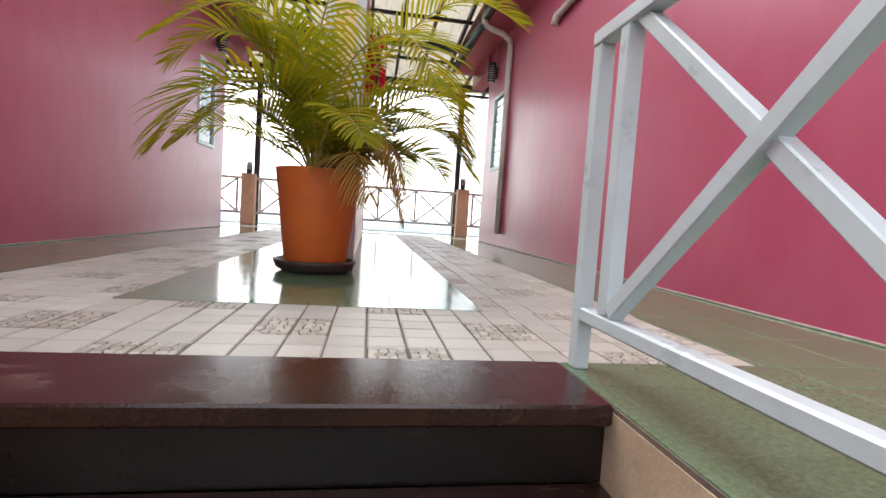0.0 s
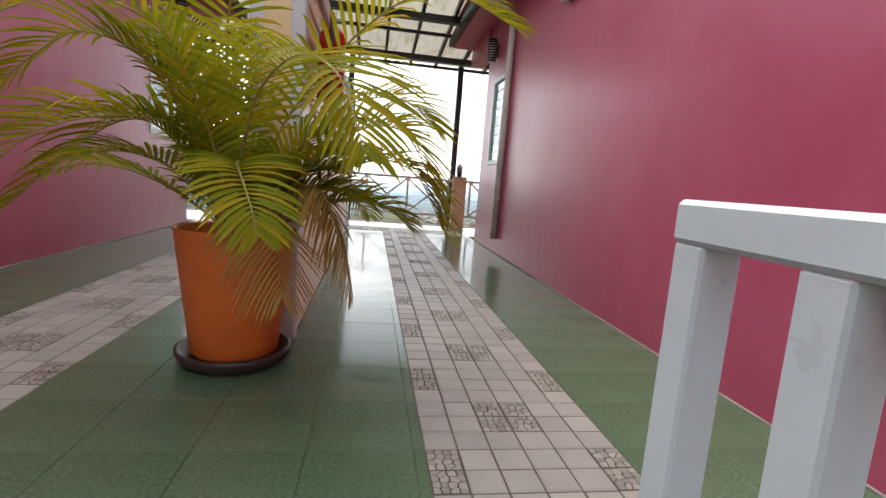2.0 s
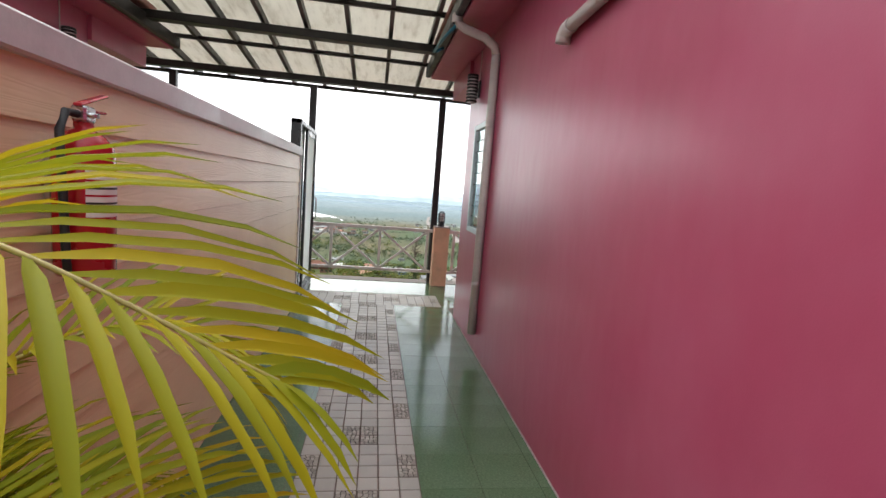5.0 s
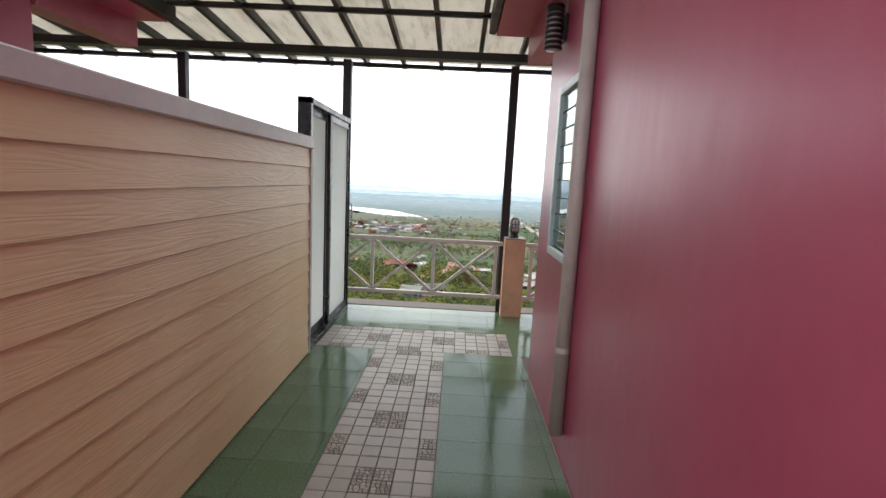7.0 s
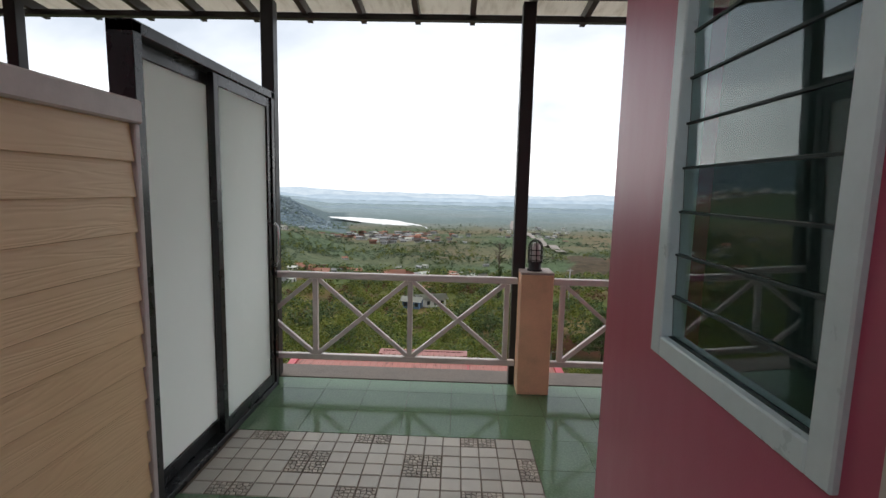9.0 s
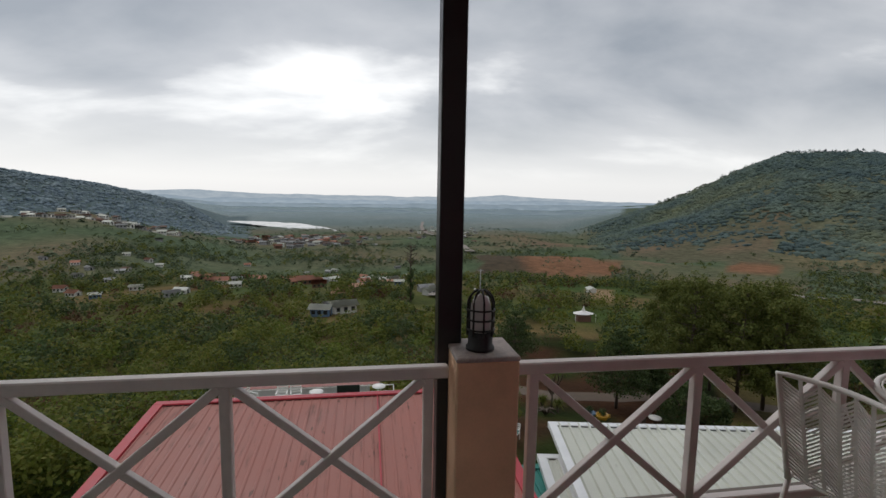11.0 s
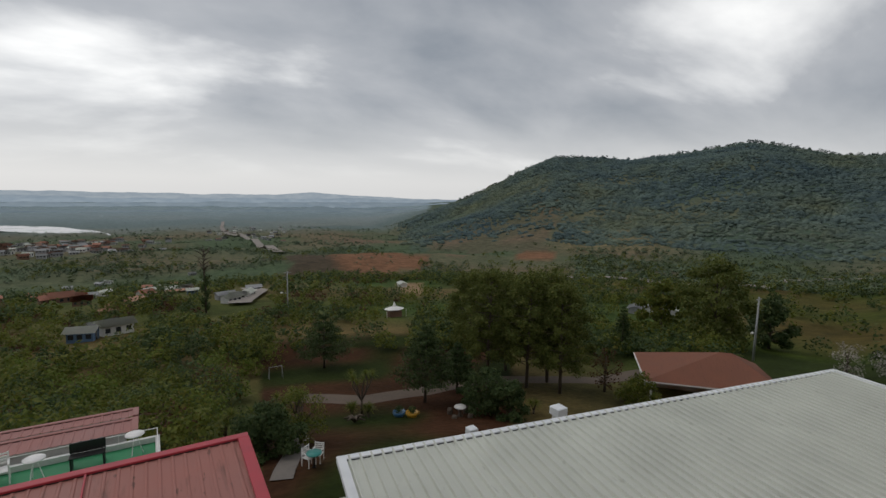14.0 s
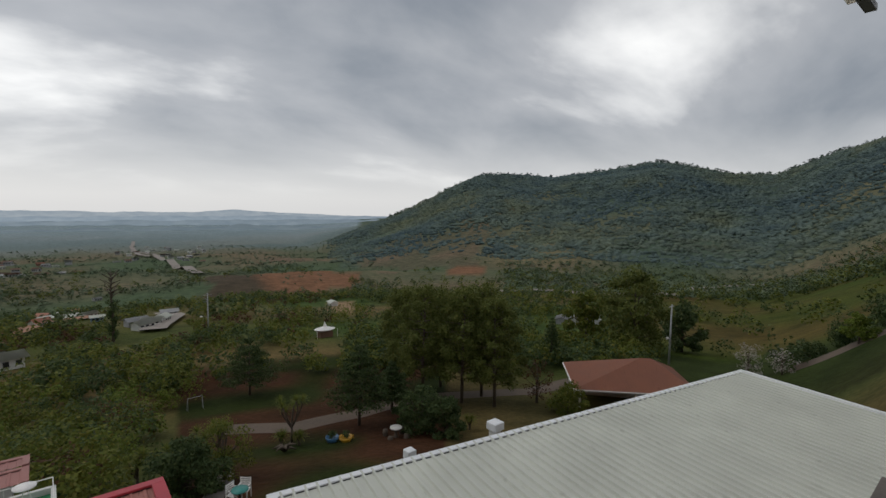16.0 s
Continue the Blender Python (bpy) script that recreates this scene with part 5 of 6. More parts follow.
broad_tree(56.5, 90, 9.5, 8.0, "mid-green broadleaf tree on the slope", LEAF_MID, 160, 0.28, 24, low=0.15)
broad_tree(80.9, 70, 3.6, 3.2, "small bright green tree beside the lane", LEAF_BRIGHT, 120, 0.14, 18, low=0.25)
broad_tree(10.7, 25.5, 2.9, 3.6, "dense dark glossy round shrub", LEAF_DARK, 330, 0.075, 30, low=0.1, name="shrub")
broad_tree(14.6, 27, 3.6, 3.2, "sparse grey-green olive-like shrub", LEAF_MID, 110, 0.06, 26, low=0.15, name="shrub")
broad_tree(37.2, 34.5, 3.6, 3.8, "dark leafy shrub beneath the pines", LEAF_DARK, 200, 0.09, 26, low=0.12, name="shrub")
broad_tree(40.2, 33.5, 3.2, 3.2, "dark leafy shrub beneath the pines", LEAF_DARK, 200, 0.09, 24, low=0.12, name="shrub")
broad_tree(35.2, 37, 2.6, 2.2, "small dark shrub by the lane", LEAF_DARK, 170, 0.09, 16, low=0.1, name="shrub")
broad_tree(54.6, 43, 2.6, 3.6, "green shrub at the terracotta roof's edge", LEAF_MID, 170, 0.1, 22, low=0.1, name="shrub")
broad_tree(51.0, 46, 4.4, 3.0, "bare reddish-brown deciduous tree", LEAF_BROWN, 34, 0.09, 26, low=0.25)
broad_tree(72.6, 70, 4.6, 4.2, "flowering tree with pale pink-white blossom", LEAF_BLOSSOM, 26, 0.09, 26, low=0.25)
broad_tree(75.4, 68, 3.2, 3.6, "flowering tree with pale pink-white blossom", LEAF_BLOSSOM, 22, 0.09, 22, low=0.2)
for az, r, h, w in ((77.5, 74, 2.2, 5.0), (80.0, 76, 2.4, 5.0), (83, 78, 2.6, 6.0)):
    broad_tree(az, r, h, w, "low dark green hedge-like shrub", LEAF_DARK, 150, 0.13, 20, low=0.1, name="shrub")
yucca(21.8, 34, 3.7, "tall branching yucca with sword leaf rosettes", 7)
for az, r, h in ((12.5, 30.5, 2.6), (9.0, 30, 2.4), (14.0, 33, 2.8), (6.4, 29.5, 2.2)):
    yucca(az, r, h, "clump of dark green yucca rosettes", 5)
for az, r in ((43.0, 35.5), (22.6, 33.4), (20.6, 33.6)):
    yucca(az, r, 1.0, "low spiky garden plant", 3)

# leaning half-dead tall tree
dt = thing("tree", "tall half-dead tree with bare crown and ivy", "tree", Matrix.Translation(spot(4.65, 105)))
bm = tube([(0, 0, -0.5), (0.1, 0, 5), (-0.1, 0.1, 9), (0.1, 0, 12.9)], 0.28, 8, taper=0.05)
for k in range(22):
    a, z0 = k * 2.39996, 8.2 + 0.2 * k
    limb(bm, (0, 0, z0), (math.cos(a) * (1.0 + 1.4 * nrg.random()), math.sin(a) * (1.0 + 1.4 * nrg.random()), z0 + 0.6 + 1.3 * nrg.random()), 0.10, 0.03, 0.16)
part("trunk", bm, BARK, dt)
ob = new("crown", quad_mesh("crown", leaf_quads([(0.3 * math.cos(k), 0.3 * math.sin(k), 1.0 + 0.46 * k) for k in range(15)], [(0.5 + 0.35 * (k % 3), 0.5 + 0.35 * (k % 3), 0.5) for k in range(15)], 60, 0.2), LEAF_DARK))
ob.parent = dt


# ---------------------------------------------------------------- where the valley houses stand
FIRST = [(-3.6, 93, 0, 20), (-7.7, 158, 1, 10), (-22, 420, 2, 30), (-6.2, 90, 3, -12), (-16.5, 190, 4, 10), (-9.5, 640, 5, 15)]
MORE = [(-4.6, 97, 2, 24), (-8.7, 164, 1, 25), (-6.5, 163, 1, -20), (-7.3, 170, 1, 40), (-5.6, 168, 2, 0), (-6.0, 216, 1, -15), (-9.0, 210, 4, 5), (-12.4, 214, 1, 20), (3.4, 152, 3, 0), (7.2, 116, 0, 30), (8.0, 121, 0, -20), (6.6, 123, 2, 15), (8.9, 126, 0, 60),
        (-17.5, 200, 1, 0), (-28, 165, 3, 20), (-24.5, 185, 0, 10), (-21.5, 150, 2, 25), (-20.5, 155, 0, -10), (53.8, 118, 2, 30), (55.0, 120, 0, 35), (56.2, 122, 2, 40), (57.4, 124, 0, 30),
        (26.5, 170, 0, 80), (86.5, 235, 1, 30), (88.5, 225, 0, 40), (91, 230, 4, 20), (-0.6, 190, 0, 30), (-26.5, 230, 2, 15), (-30.5, 210, 4, 0), (-15.2, 160, 0, 20), (-14.0, 240, 1, 5), (-10.5, 205, 1, 35), (0.8, 250, 0, 10), (-19.0, 260, 4, 0), (12.5, 240, 2, 20)]
hr = random.Random(21)
for _ in range(34):
    MORE.append((hr.uniform(-32, 10), hr.uniform(135, 330), hr.choice((0, 0, 1, 2, 2, 5, 4)), hr.uniform(-40, 40)))
for _ in range(150):
    MORE.append((hr.gauss(-7.5, 4.2), hr.uniform(540, 830), hr.choice((0, 1, 2, 2, 2, 5, 5)), hr.uniform(-40, 40)))
for _ in range(70):
    MORE.append((hr.uniform(-38, -20), hr.gauss(560, 40), hr.choice((0, 2, 0, 5, 0)), hr.uniform(-40, 40)))
for _ in range(30):
    MORE.append((hr.uniform(2, 14), hr.uniform(700, 1300), hr.choice((0, 2, 0, 5)), hr.uniform(-40, 40)))
HOUSES = [(q[0], q[1]) for q in FIRST + MORE]


# ---------------------------------------------------------------- woods, uncountable
def wooded(az, r):
    """How thickly trees stand at a place, 0 to 1."""
    a = radians(az)
    n = noise.noise(Vector((r * math.sin(a), r * math.cos(a), 0)) * 0.012 + Vector((2.0, 9.0, 0)))
    k = 0.40 + 1.2 * n
    if az < 11 and r < 105:
        k = 0.95 - 0.65 * smooth(72, 100, r)
    if 4.5 < az < 11 and r < 37:
        k = 0.0
    if 10 < az < 34 and r < 56:
        k = 0.0
    if 10 < az < 34 and 56 <= r < 125:
        k = 0.8 - 0.4 * smooth(66, 84, r)
    if 11 < az < 23.5 and 40 < r < 80:
        k = 0.06
    if 23.6 < az < 28.5 and 60 < r < 100:
        k = 0.0
    if 34 <= az < 60 and 60 < r < 130:
        k = 0.4 + 0.9 * n - 0.2 * smooth(70, 90, r)
    if 34 <= az < 60 and r < 60:
        k = 0.0
    if 62 < az < 110 and 60 < r < 300:
        k = 0.10 if r < 225 else 0.95
    if 47 < az < 110 and 240 < r < 560:
        k = max(k, 0.75 + 0.6 * n)
    if az > 60 and r <= 60:
        k = 0.0
    if 12.5 < az < 28.5 and 272 < r < 425:
        k *= 0.06
    if 41 < az < 47 and 560 < r < 720:
        k = 0.0
    if 24.5 < az < 29.5 and 118 < r < 200:
        k = 0.0
    if az < -13 and r > 850:
        k = 1.0
    if az > 27 and r > 560:
        k = 0.72 + 1.0 * n + 0.5 * smooth(640, 860, r)
    if 26 < az + 12 * n < 45 and 440 < r + 90 * n < 740:
        k *= 0.16 + 0.5 * smooth(600, 740, r)
    if 39.5 < az < 46 and 385 < r < 495:
        k = 0.0
    return k


def woods(count, a0, a1, r0, r1, rad, per, leaf, mat, label, power=1.0, seed=1, lumps=1, flat=0.9):
    rg = random.Random(seed)
    cs, rs = [], []
    tries = made = 0
    while made < count and tries < count * 12:
        tries += 1
        az = rg.uniform(a0, a1)
        r = r0 * (r1 / r0) ** (rg.random() ** power)
        if rg.random() > wooded(az, r):
            continue
        if r > 62 and any(abs(az - ha) * r * 0.01745 < (4.4 if hr_ < 200 else 3.4) and hr_ * (0.84 if hr_ < 200 else 0.92) - 3 < r < hr_ + 4 for ha, hr_ in HOUSES):
            continue
        s = rg.uniform(*rad)
        made += 1
        p = spot(az, r, s * 0.75)
        tall = rg.uniform(0.75, 1.25)
        if lumps < 2:
            cs.append(p)
            rs.append((s, s, s * tall))
        for k in range(lumps if lumps > 1 else 0):
            a, u = k * 2.39996 + az, (k + 0.5) / lumps
            w = s * 0.78 * math.sqrt(1 - (u * 0.95) ** 2)
            q = s * rg.uniform(0.34, 0.52)
            cs.append(p + Vector((w * math.cos(a), w * math.sin(a), s * tall * (u * 1.15 - 0.35))))
            rs.append((q, q, q * 0.8))
    ob = new("woods", quad_mesh("woods", leaf_quads(cs, rs, per // max(1, lumps), leaf, 0.7, flat), mat))
    tagged(ob, label, "woods", kind="stuff")


def crowns(cs, rs, mat):
    """Rounded uneven crowns, joined into one mesh."""
    ico = bmesh.new()
    bmesh.ops.create_icosphere(ico, subdivisions=1, radius=1.0)
    ico.verts.ensure_lookup_table()
    iv = np.array([tuple(q.co) for q in ico.verts])
    fi = np.array([[q.index for q in p.verts] for p in ico.faces], dtype=np.int32)
    ico.free()
    c, rr = np.array(cs), np.array(rs)
    jit = 0.6 + 0.8 * nrg.random((len(c), len(iv), 1))
    v = (c[:, None, :] + iv[None] * jit * rr[:, None, :]).reshape(-1, 3)
    f = (np.arange(len(c))[:, None, None] * len(iv) + fi[None]).reshape(-1, 3).astype(np.int32)
    me = bpy.data.meshes.new("woods")
    me.vertices.add(len(v)); me.vertices.foreach_set("co", v.astype(np.float32).ravel())
    me.loops.add(f.size); me.loops.foreach_set("vertex_index", f.ravel())
    me.polygons.add(len(f)); me.polygons.foreach_set("loop_start", np.arange(0, f.size, 3, dtype=np.int32))
    me.update(calc_edges=True)
    me.polygons.foreach_set("use_smooth", [True] * len(f))
    me.materials.append(mat)
    return new("woods", me)


def canopy(count, a0, a1, r0, r1, rad, mat, label, power, seed, per=9, leaf=0.5, squash=0.8):
    """Far woods: low uneven tree crowns, packed where trees stand."""
    rg = random.Random(seed)
    cs, rs = [], []
    tries = 0
    while len(cs) < count and tries < count * 12:
        tries += 1
        az = rg.uniform(a0, a1)
        r = r0 * (r1 / r0) ** (rg.random() ** power)
        if rg.random() > wooded(az, r):
            continue
        if any(abs(az - ha) * r * 0.01745 < (6 if hd > 400 else 4) and hd * 0.93 - 6 < r < hd + 5 for ha, hd in HOUSES):
            continue
        s = rad[0] + (rad[1] - rad[0]) * rg.random() ** 1.7
        cs.append(tuple(spot(az, r, s * (0.05 if per == 1 else 0.3))))
        rs.append((s, s, s * squash * rg.uniform(0.8, 1.4)))
    if per == 1:
        tagged(crowns(cs, rs, mat), label, "woods", kind="stuff")
        return
    q = leaf_quads(cs, rs, per, 1.0, 0.3, 1.7).reshape(-1, 4, 3)
    mid = q.mean(1, keepdims=True)
    size = np.repeat(np.array(rs)[:, 0], per)[:, None, None] * leaf
    ob = new("woods", quad_mesh("woods", (mid + (q - mid) * size).reshape(-1, 3), mat))
    tagged(ob, label, "woods", kind="stuff")


woods(90, -48, 11, 28, 72, (0.9, 2.0), 380, 0.13, LEAF_BRIGHT, "bright green scrub below the terrace", 1.0, 4, 9)
woods(90, -48, 11, 26, 62, (1.2, 2.8), 520, 0.13, LEAF_MID, "dense mixed scrub wood below the terrace", 1.0, 5, 10)
woods(50, -48, 11, 28, 66, (1.2, 2.6), 460, 0.13, LEAF_DARK, "dark dense scrub wood below the terrace", 1.0, 6, 10)
woods(26, -48, 11, 28, 80, (0.9, 2.0), 300, 0.11, LEAF_BROWN, "bare brown scrub among the green", 1.0, 41, 9)
woods(330, -48, 66, 58, 140, (1.1, 2.3), 150, 0.24, LEAF_MID, "mixed green trees on the lower slope", 1.0, 7, 8)
woods(260, -48, 100, 62, 160, (1.1, 2.3), 140, 0.24, LEAF_DARK, "dark green trees on the lower slope", 1.0, 8, 8)
woods(1700, -48, 96, 120, 480, (1.0, 2.8), 60, 0.40, LEAF_MID, "scattered green trees in the valley", 0.9, 9, 5, 1.2)
woods(1900, -48, 96, 120, 520, (1.0, 3.0), 60, 0.42, LEAF_DARK, "scattered dark trees in the valley", 0.9, 10, 5, 1.2)
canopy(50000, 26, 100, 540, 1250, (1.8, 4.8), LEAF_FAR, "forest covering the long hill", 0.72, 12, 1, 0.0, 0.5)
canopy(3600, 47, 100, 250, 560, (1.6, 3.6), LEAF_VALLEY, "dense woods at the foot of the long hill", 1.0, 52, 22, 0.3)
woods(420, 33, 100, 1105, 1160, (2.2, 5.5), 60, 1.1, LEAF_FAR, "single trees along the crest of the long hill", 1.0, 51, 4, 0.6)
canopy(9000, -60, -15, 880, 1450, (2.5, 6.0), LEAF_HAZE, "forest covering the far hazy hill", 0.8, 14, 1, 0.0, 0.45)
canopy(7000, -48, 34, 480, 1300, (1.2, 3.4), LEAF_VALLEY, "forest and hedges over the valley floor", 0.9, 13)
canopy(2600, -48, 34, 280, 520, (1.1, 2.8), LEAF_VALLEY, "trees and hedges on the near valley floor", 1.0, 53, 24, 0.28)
woods(700, -48, 30, 85, 260, (0.5, 1.3), 60, 0.22, LEAF_MID, "low olive scrub between the valley houses", 0.9, 61, 4)
woods(500, -48, 30, 85, 260, (0.5, 1.2), 60, 0.22, LEAF_BROWN, "dry brown scrub between the valley houses", 0.9, 62, 4)
woods(110, 8, 64, 57, 90, (0.8, 1.7), 150, 0.2, LEAF_DARK, "dark scrub behind the garden", 1.0, 31, 8)
woods(110, 8, 64, 57, 90, (0.8, 1.6), 150, 0.2, LEAF_MID, "olive green scrub behind the garden", 1.0, 32, 8)


# ---------------------------------------------------------------- roofs below the terrace
def ribbed_sheet(w, d, pitch, rise, slope):
    """Ribbed roof sheet: ribs run along y, from 0 to -d, falling by slope."""
    v, f = [], []
    xs = []
    n = int(w / pitch)
    for i in range(n):
        x = i * pitch
        xs += [(x, 0), (x + pitch * 0.68, 0), (x + pitch * 0.76, rise), (x + pitch * 0.92, rise)]
    xs.append((w, 0))
    for x, z in xs:
        v += [(x, 0, z), (x, -d, z - d * slope)]
    for i in range(len(xs) - 1):
        f.append((2 * i, 2 * i + 1, 2 * i + 3, 2 * i + 2))
    return v, f


def low_building(name, label, at, w, d, slope, sheet_mat, edge_mat, pitch, rise, wall_mat, wall_h, seams=()):
    t = thing(name, label, "building", at)
    v, f = ribbed_sheet(w, d, pitch, rise, slope)
    sh = raw("roof", v, f, sheet_mat, t, "ribbed metal roof sheet")
    part("roof_edge", box(-0.06, w + 0.06, -0.13, 0.05, -0.10, 0.05, 0.01), edge_mat, t)
    part("closure_strip", box(0.05, w - 0.16, -0.139, -0.131, 0.002 - 0.135 * slope, 0.02 - 0.135 * slope), BLACK_RUBBER, t, "dark foam strip under the flashing")
    for xx in (-0.06, w - 0.14):
        part("roof_edge", bar((xx + 0.1, -0.12, -0.015), (xx + 0.1, -d, -0.015 - d * slope), 0.2, 0.13), edge_mat, t)
    for xx in seams:
        part("seam", bar((xx, -0.1, 0.02), (xx, -d, 0.02 - d * slope), 0.03, 0.03), edge_mat, t)
    part("wall", box(0.3, w - 0.4, -d + 0.3, -0.5, -wall_h, -d * slope - 0.12), wall_mat, t)
    return t


low_building("red_roofed_house", "faded red ribbed metal roof with rust streaks", pose(-2.98, 19.66, -3.25), 7.42, 8.0, 0.06, RED_ROOF, RED_EDGE, 0.2, 0.013, CREAM_WALL, 9.0, (4.9,))
low_building("white_roofed_house", "long pale ribbed metal roof of a low house", pose(6.37, 19.67, -4.30, 0, 0, -10.2) , 17.05, 8.6, 0.012, WHITE_ROOF, WHITE_EDGE, 0.25, 0.06, HOUSE_WHITE, 9.0)
low_building("teal_roofed_lean_to", "small teal ribbed metal lean-to roof", pose(4.62, 18.55, -4.75), 1.25, 4.5, 0.06, TEAL_ROOF, TEAL_ROOF, 0.2, 0.025, HOUSE_GREY, 8.0)
low_building("pale_roofed_lean_to", "narrow pale metal roof strip", pose(5.75, 18.75, -4.62, 0, 0, -10), 0.55, 4.0, 0.02, WHITE_ROOF, WHITE_EDGE, 0.2, 0.02, HOUSE_WHITE, 8.0)
for cx, cy, s in ((13.3, 24.4, 0.38), (17.6, 24.1, 0.56)):
    vt = thing("roof_vent", "white boxy vent cap beyond the roof edge", "vent")
    part("cap", box(cx - s / 2, cx + s / 2, cy - s / 2, cy + s / 2, -7.75, -7.4, 0.03), WHITE_EDGE, vt)
    part("shaft", box(cx - s / 3, cx + s / 3, cy - s / 3, cy + s / 3, -16.0, -7.75), HOUSE_WHITE, vt)

# green roof deck
dk = thing("roof_deck_building", "house with a green roof deck and white parapet", "building")
DX0, DX1, DY0, DY1, DZ0 = -4.4, 2.95, 25.0, 30.0, -7.8
part("wall", box(DX0, DX1, DY0, DY1, -17, DZ0 - 0.02), HOUSE_WHITE, dk)
part("deck", box(DX0 + 0.15, DX1 - 0.15, DY0 + 0.1, DY1 - 0.15, DZ0 - 0.018, DZ0, 0.0), DECK_GREEN, dk, "green painted deck")
for x0, x1, y0, y1 in ((DX0, DX1, DY1 - 0.14, DY1), (DX0, DX0 + 0.14, DY0, DY1 - 0.145), (DX1 - 0.14, DX1, DY0, DY1 - 0.145)):
    part("parapet", box(x0, x1, y0, y1, DZ0, DZ0 + 0.2, 0.01), HOUSE_WHITE, dk)
part("handrail", tube([(DX0 + 0.07, DY0, DZ0 + 0.5), (DX0 + 0.07, DY1 - 0.07, DZ0 + 0.5), (DX1 - 0.07, DY1 - 0.07, DZ0 + 0.5), (DX1 - 0.07, DY0, DZ0 + 0.5)], 0.022, 6), WIRE_WHITE, dk)
for k in range(7):
    xx = DX0 + 0.07 + k * (DX1 - DX0 - 0.14) / 6
    part("stanchion", bar((xx, DY1 - 0.07, DZ0 + 0.2), (xx, DY1 - 0.07, DZ0 + 0.5), 0.03), WIRE_WHITE, dk)
for k in range(1, 5):
    for xx in (DX0 + 0.07, DX1 - 0.07):
        part("stanchion", bar((xx, DY0 + k * 0.88, DZ0 + 0.2), (xx, DY0 + k * 0.88, DZ0 + 0.5), 0.03), WIRE_WHITE, dk)
low_building("pink_roofed_house", "dusty pink low roof behind the green deck", pose(-3.9, 31.5, -7.42), 6.1, 1.1, 0.02, PINK_ROOF, PINK_ROOF, 0.3, 0.02, HOUSE_WHITE, 9.0)
low_building("pink_roofed_house", "dusty pink low roof behind the green deck", pose(-2.5, 32.3, -7.36), 4.7, 0.7, 0.02, PINK_ROOF, PINK_ROOF, 0.3, 0.02, HOUSE_WHITE, 9.0)


def deck_table(x, y):
    t = thing("deck_table", "small round white deck table", "table", group="deck furniture")
    part("top", turned([(0, 0.70), (0.3, 0.70), (0.3, 0.73), (0, 0.73)], 18, at=(x, y, DZ0)), WIRE_WHITE, t)
    for k in range(3):
        a = k * 2.094
        part("leg", bar((x + 0.22 * math.cos(a), y + 0.22 * math.sin(a), DZ0), (x + 0.05 * math.cos(a), y + 0.05 * math.sin(a), DZ0 + 0.70), 0.025), WIRE_WHITE, t)


def garden_chair(at, mat, label, group):
    t = thing("garden_chair", label, "chair", at, group=group)
    part("seat", box(-0.24, 0.24, -0.23, 0.23, 0.41, 0.44, 0.01), mat, t)
    for k in range(4):
        part("back_slat", box(-0.23, 0.23, 0.225, 0.245, 0.52 + k * 0.1, 0.58 + k * 0.1, 0.005), mat, t)
    for sx in (-1, 1):
        part("leg", bar((sx * 0.22, 0.23, 0.0), (sx * 0.22, 0.235, 0.9), 0.04), mat, t)
        part("leg", bar((sx * 0.22, -0.21, 0.0), (sx * 0.22, -0.21, 0.64), 0.04), mat, t)
        part("armrest", bar((sx * 0.22, -0.22, 0.64), (sx * 0.22, 0.22, 0.64), 0.05, 0.03), mat, t)
    return t


deck_table(-0.5, 29.0)
deck_table(2.2, 29.3)
for x, y, rz in ((-2.0, 29.3, 0), (-1.4, 29.3, 10), (-3.3, 29.2, 60)):
    garden_chair(pose(x, y, DZ0, 0, 0, rz), WIRE_WHITE, "white slatted deck chair", "deck chairs")
bn = thing("deck_bench", "dark slatted bench on the green deck", "bench")
part("seat", box(0.35, 1.35, 29.0, 29.35, DZ0 + 0.4, DZ0 + 0.44, 0.01), BLACK_STEEL, bn)
part("backrest", box(0.35, 1.35, 29.35, 29.39, DZ0 + 0.44, DZ0 + 0.8, 0.01), BLACK_STEEL, bn)
for xx in (0.4, 1.3):
    part("leg", box(xx - 0.03, xx + 0.03, 29.02, 29.37, DZ0, DZ0 + 0.4), BLACK_STEEL, bn)

# ---------------------------------------------------------------- garden things
STONE = surface("pale_cast_stone", (0.60, 0.58, 0.55), 0.7, 0.15, 3, 60, 0.3)
YELLOW = surface("yellow_glazed_pot", (0.55, 0.30, 0.03), 0.4, 0.15, 3, 40, 0.1)
BLUE_POT = surface("blue_glazed_pot", (0.05, 0.14, 0.26), 0.4, 0.2, 3, 40, 0.1)
p = spot(34.0, 33.5)
t = thing("garden_table", "round white stone garden table on the brown lawn", "table", Matrix.Translation(p))
part("top", turned([(0, 0.68), (0.42, 0.68), (0.44, 0.71), (0.42, 0.76), (0, 0.77)], 24), STONE, t)
part("foot", turned([(0.24, -0.2), (0.2, 0.05), (0.12, 0.2), (0.12, 0.55), (0.2, 0.68)], 16), BARK, t)
for k in range(4):
    a = 0.5 + k * 1.571
    st = thing("garden_stool", "dark round stone stool round the garden table", "stool", Matrix.Translation(spot(34.0, 33.5) + Vector((0.85 * math.cos(a), 0.85 * math.sin(a), 0))), group="stools round the garden table")
    part("body", turned([(0.14, -0.2), (0.19, 0.0), (0.20, 0.2), (0.17, 0.4), (0, 0.42)], 14), BARK, st)
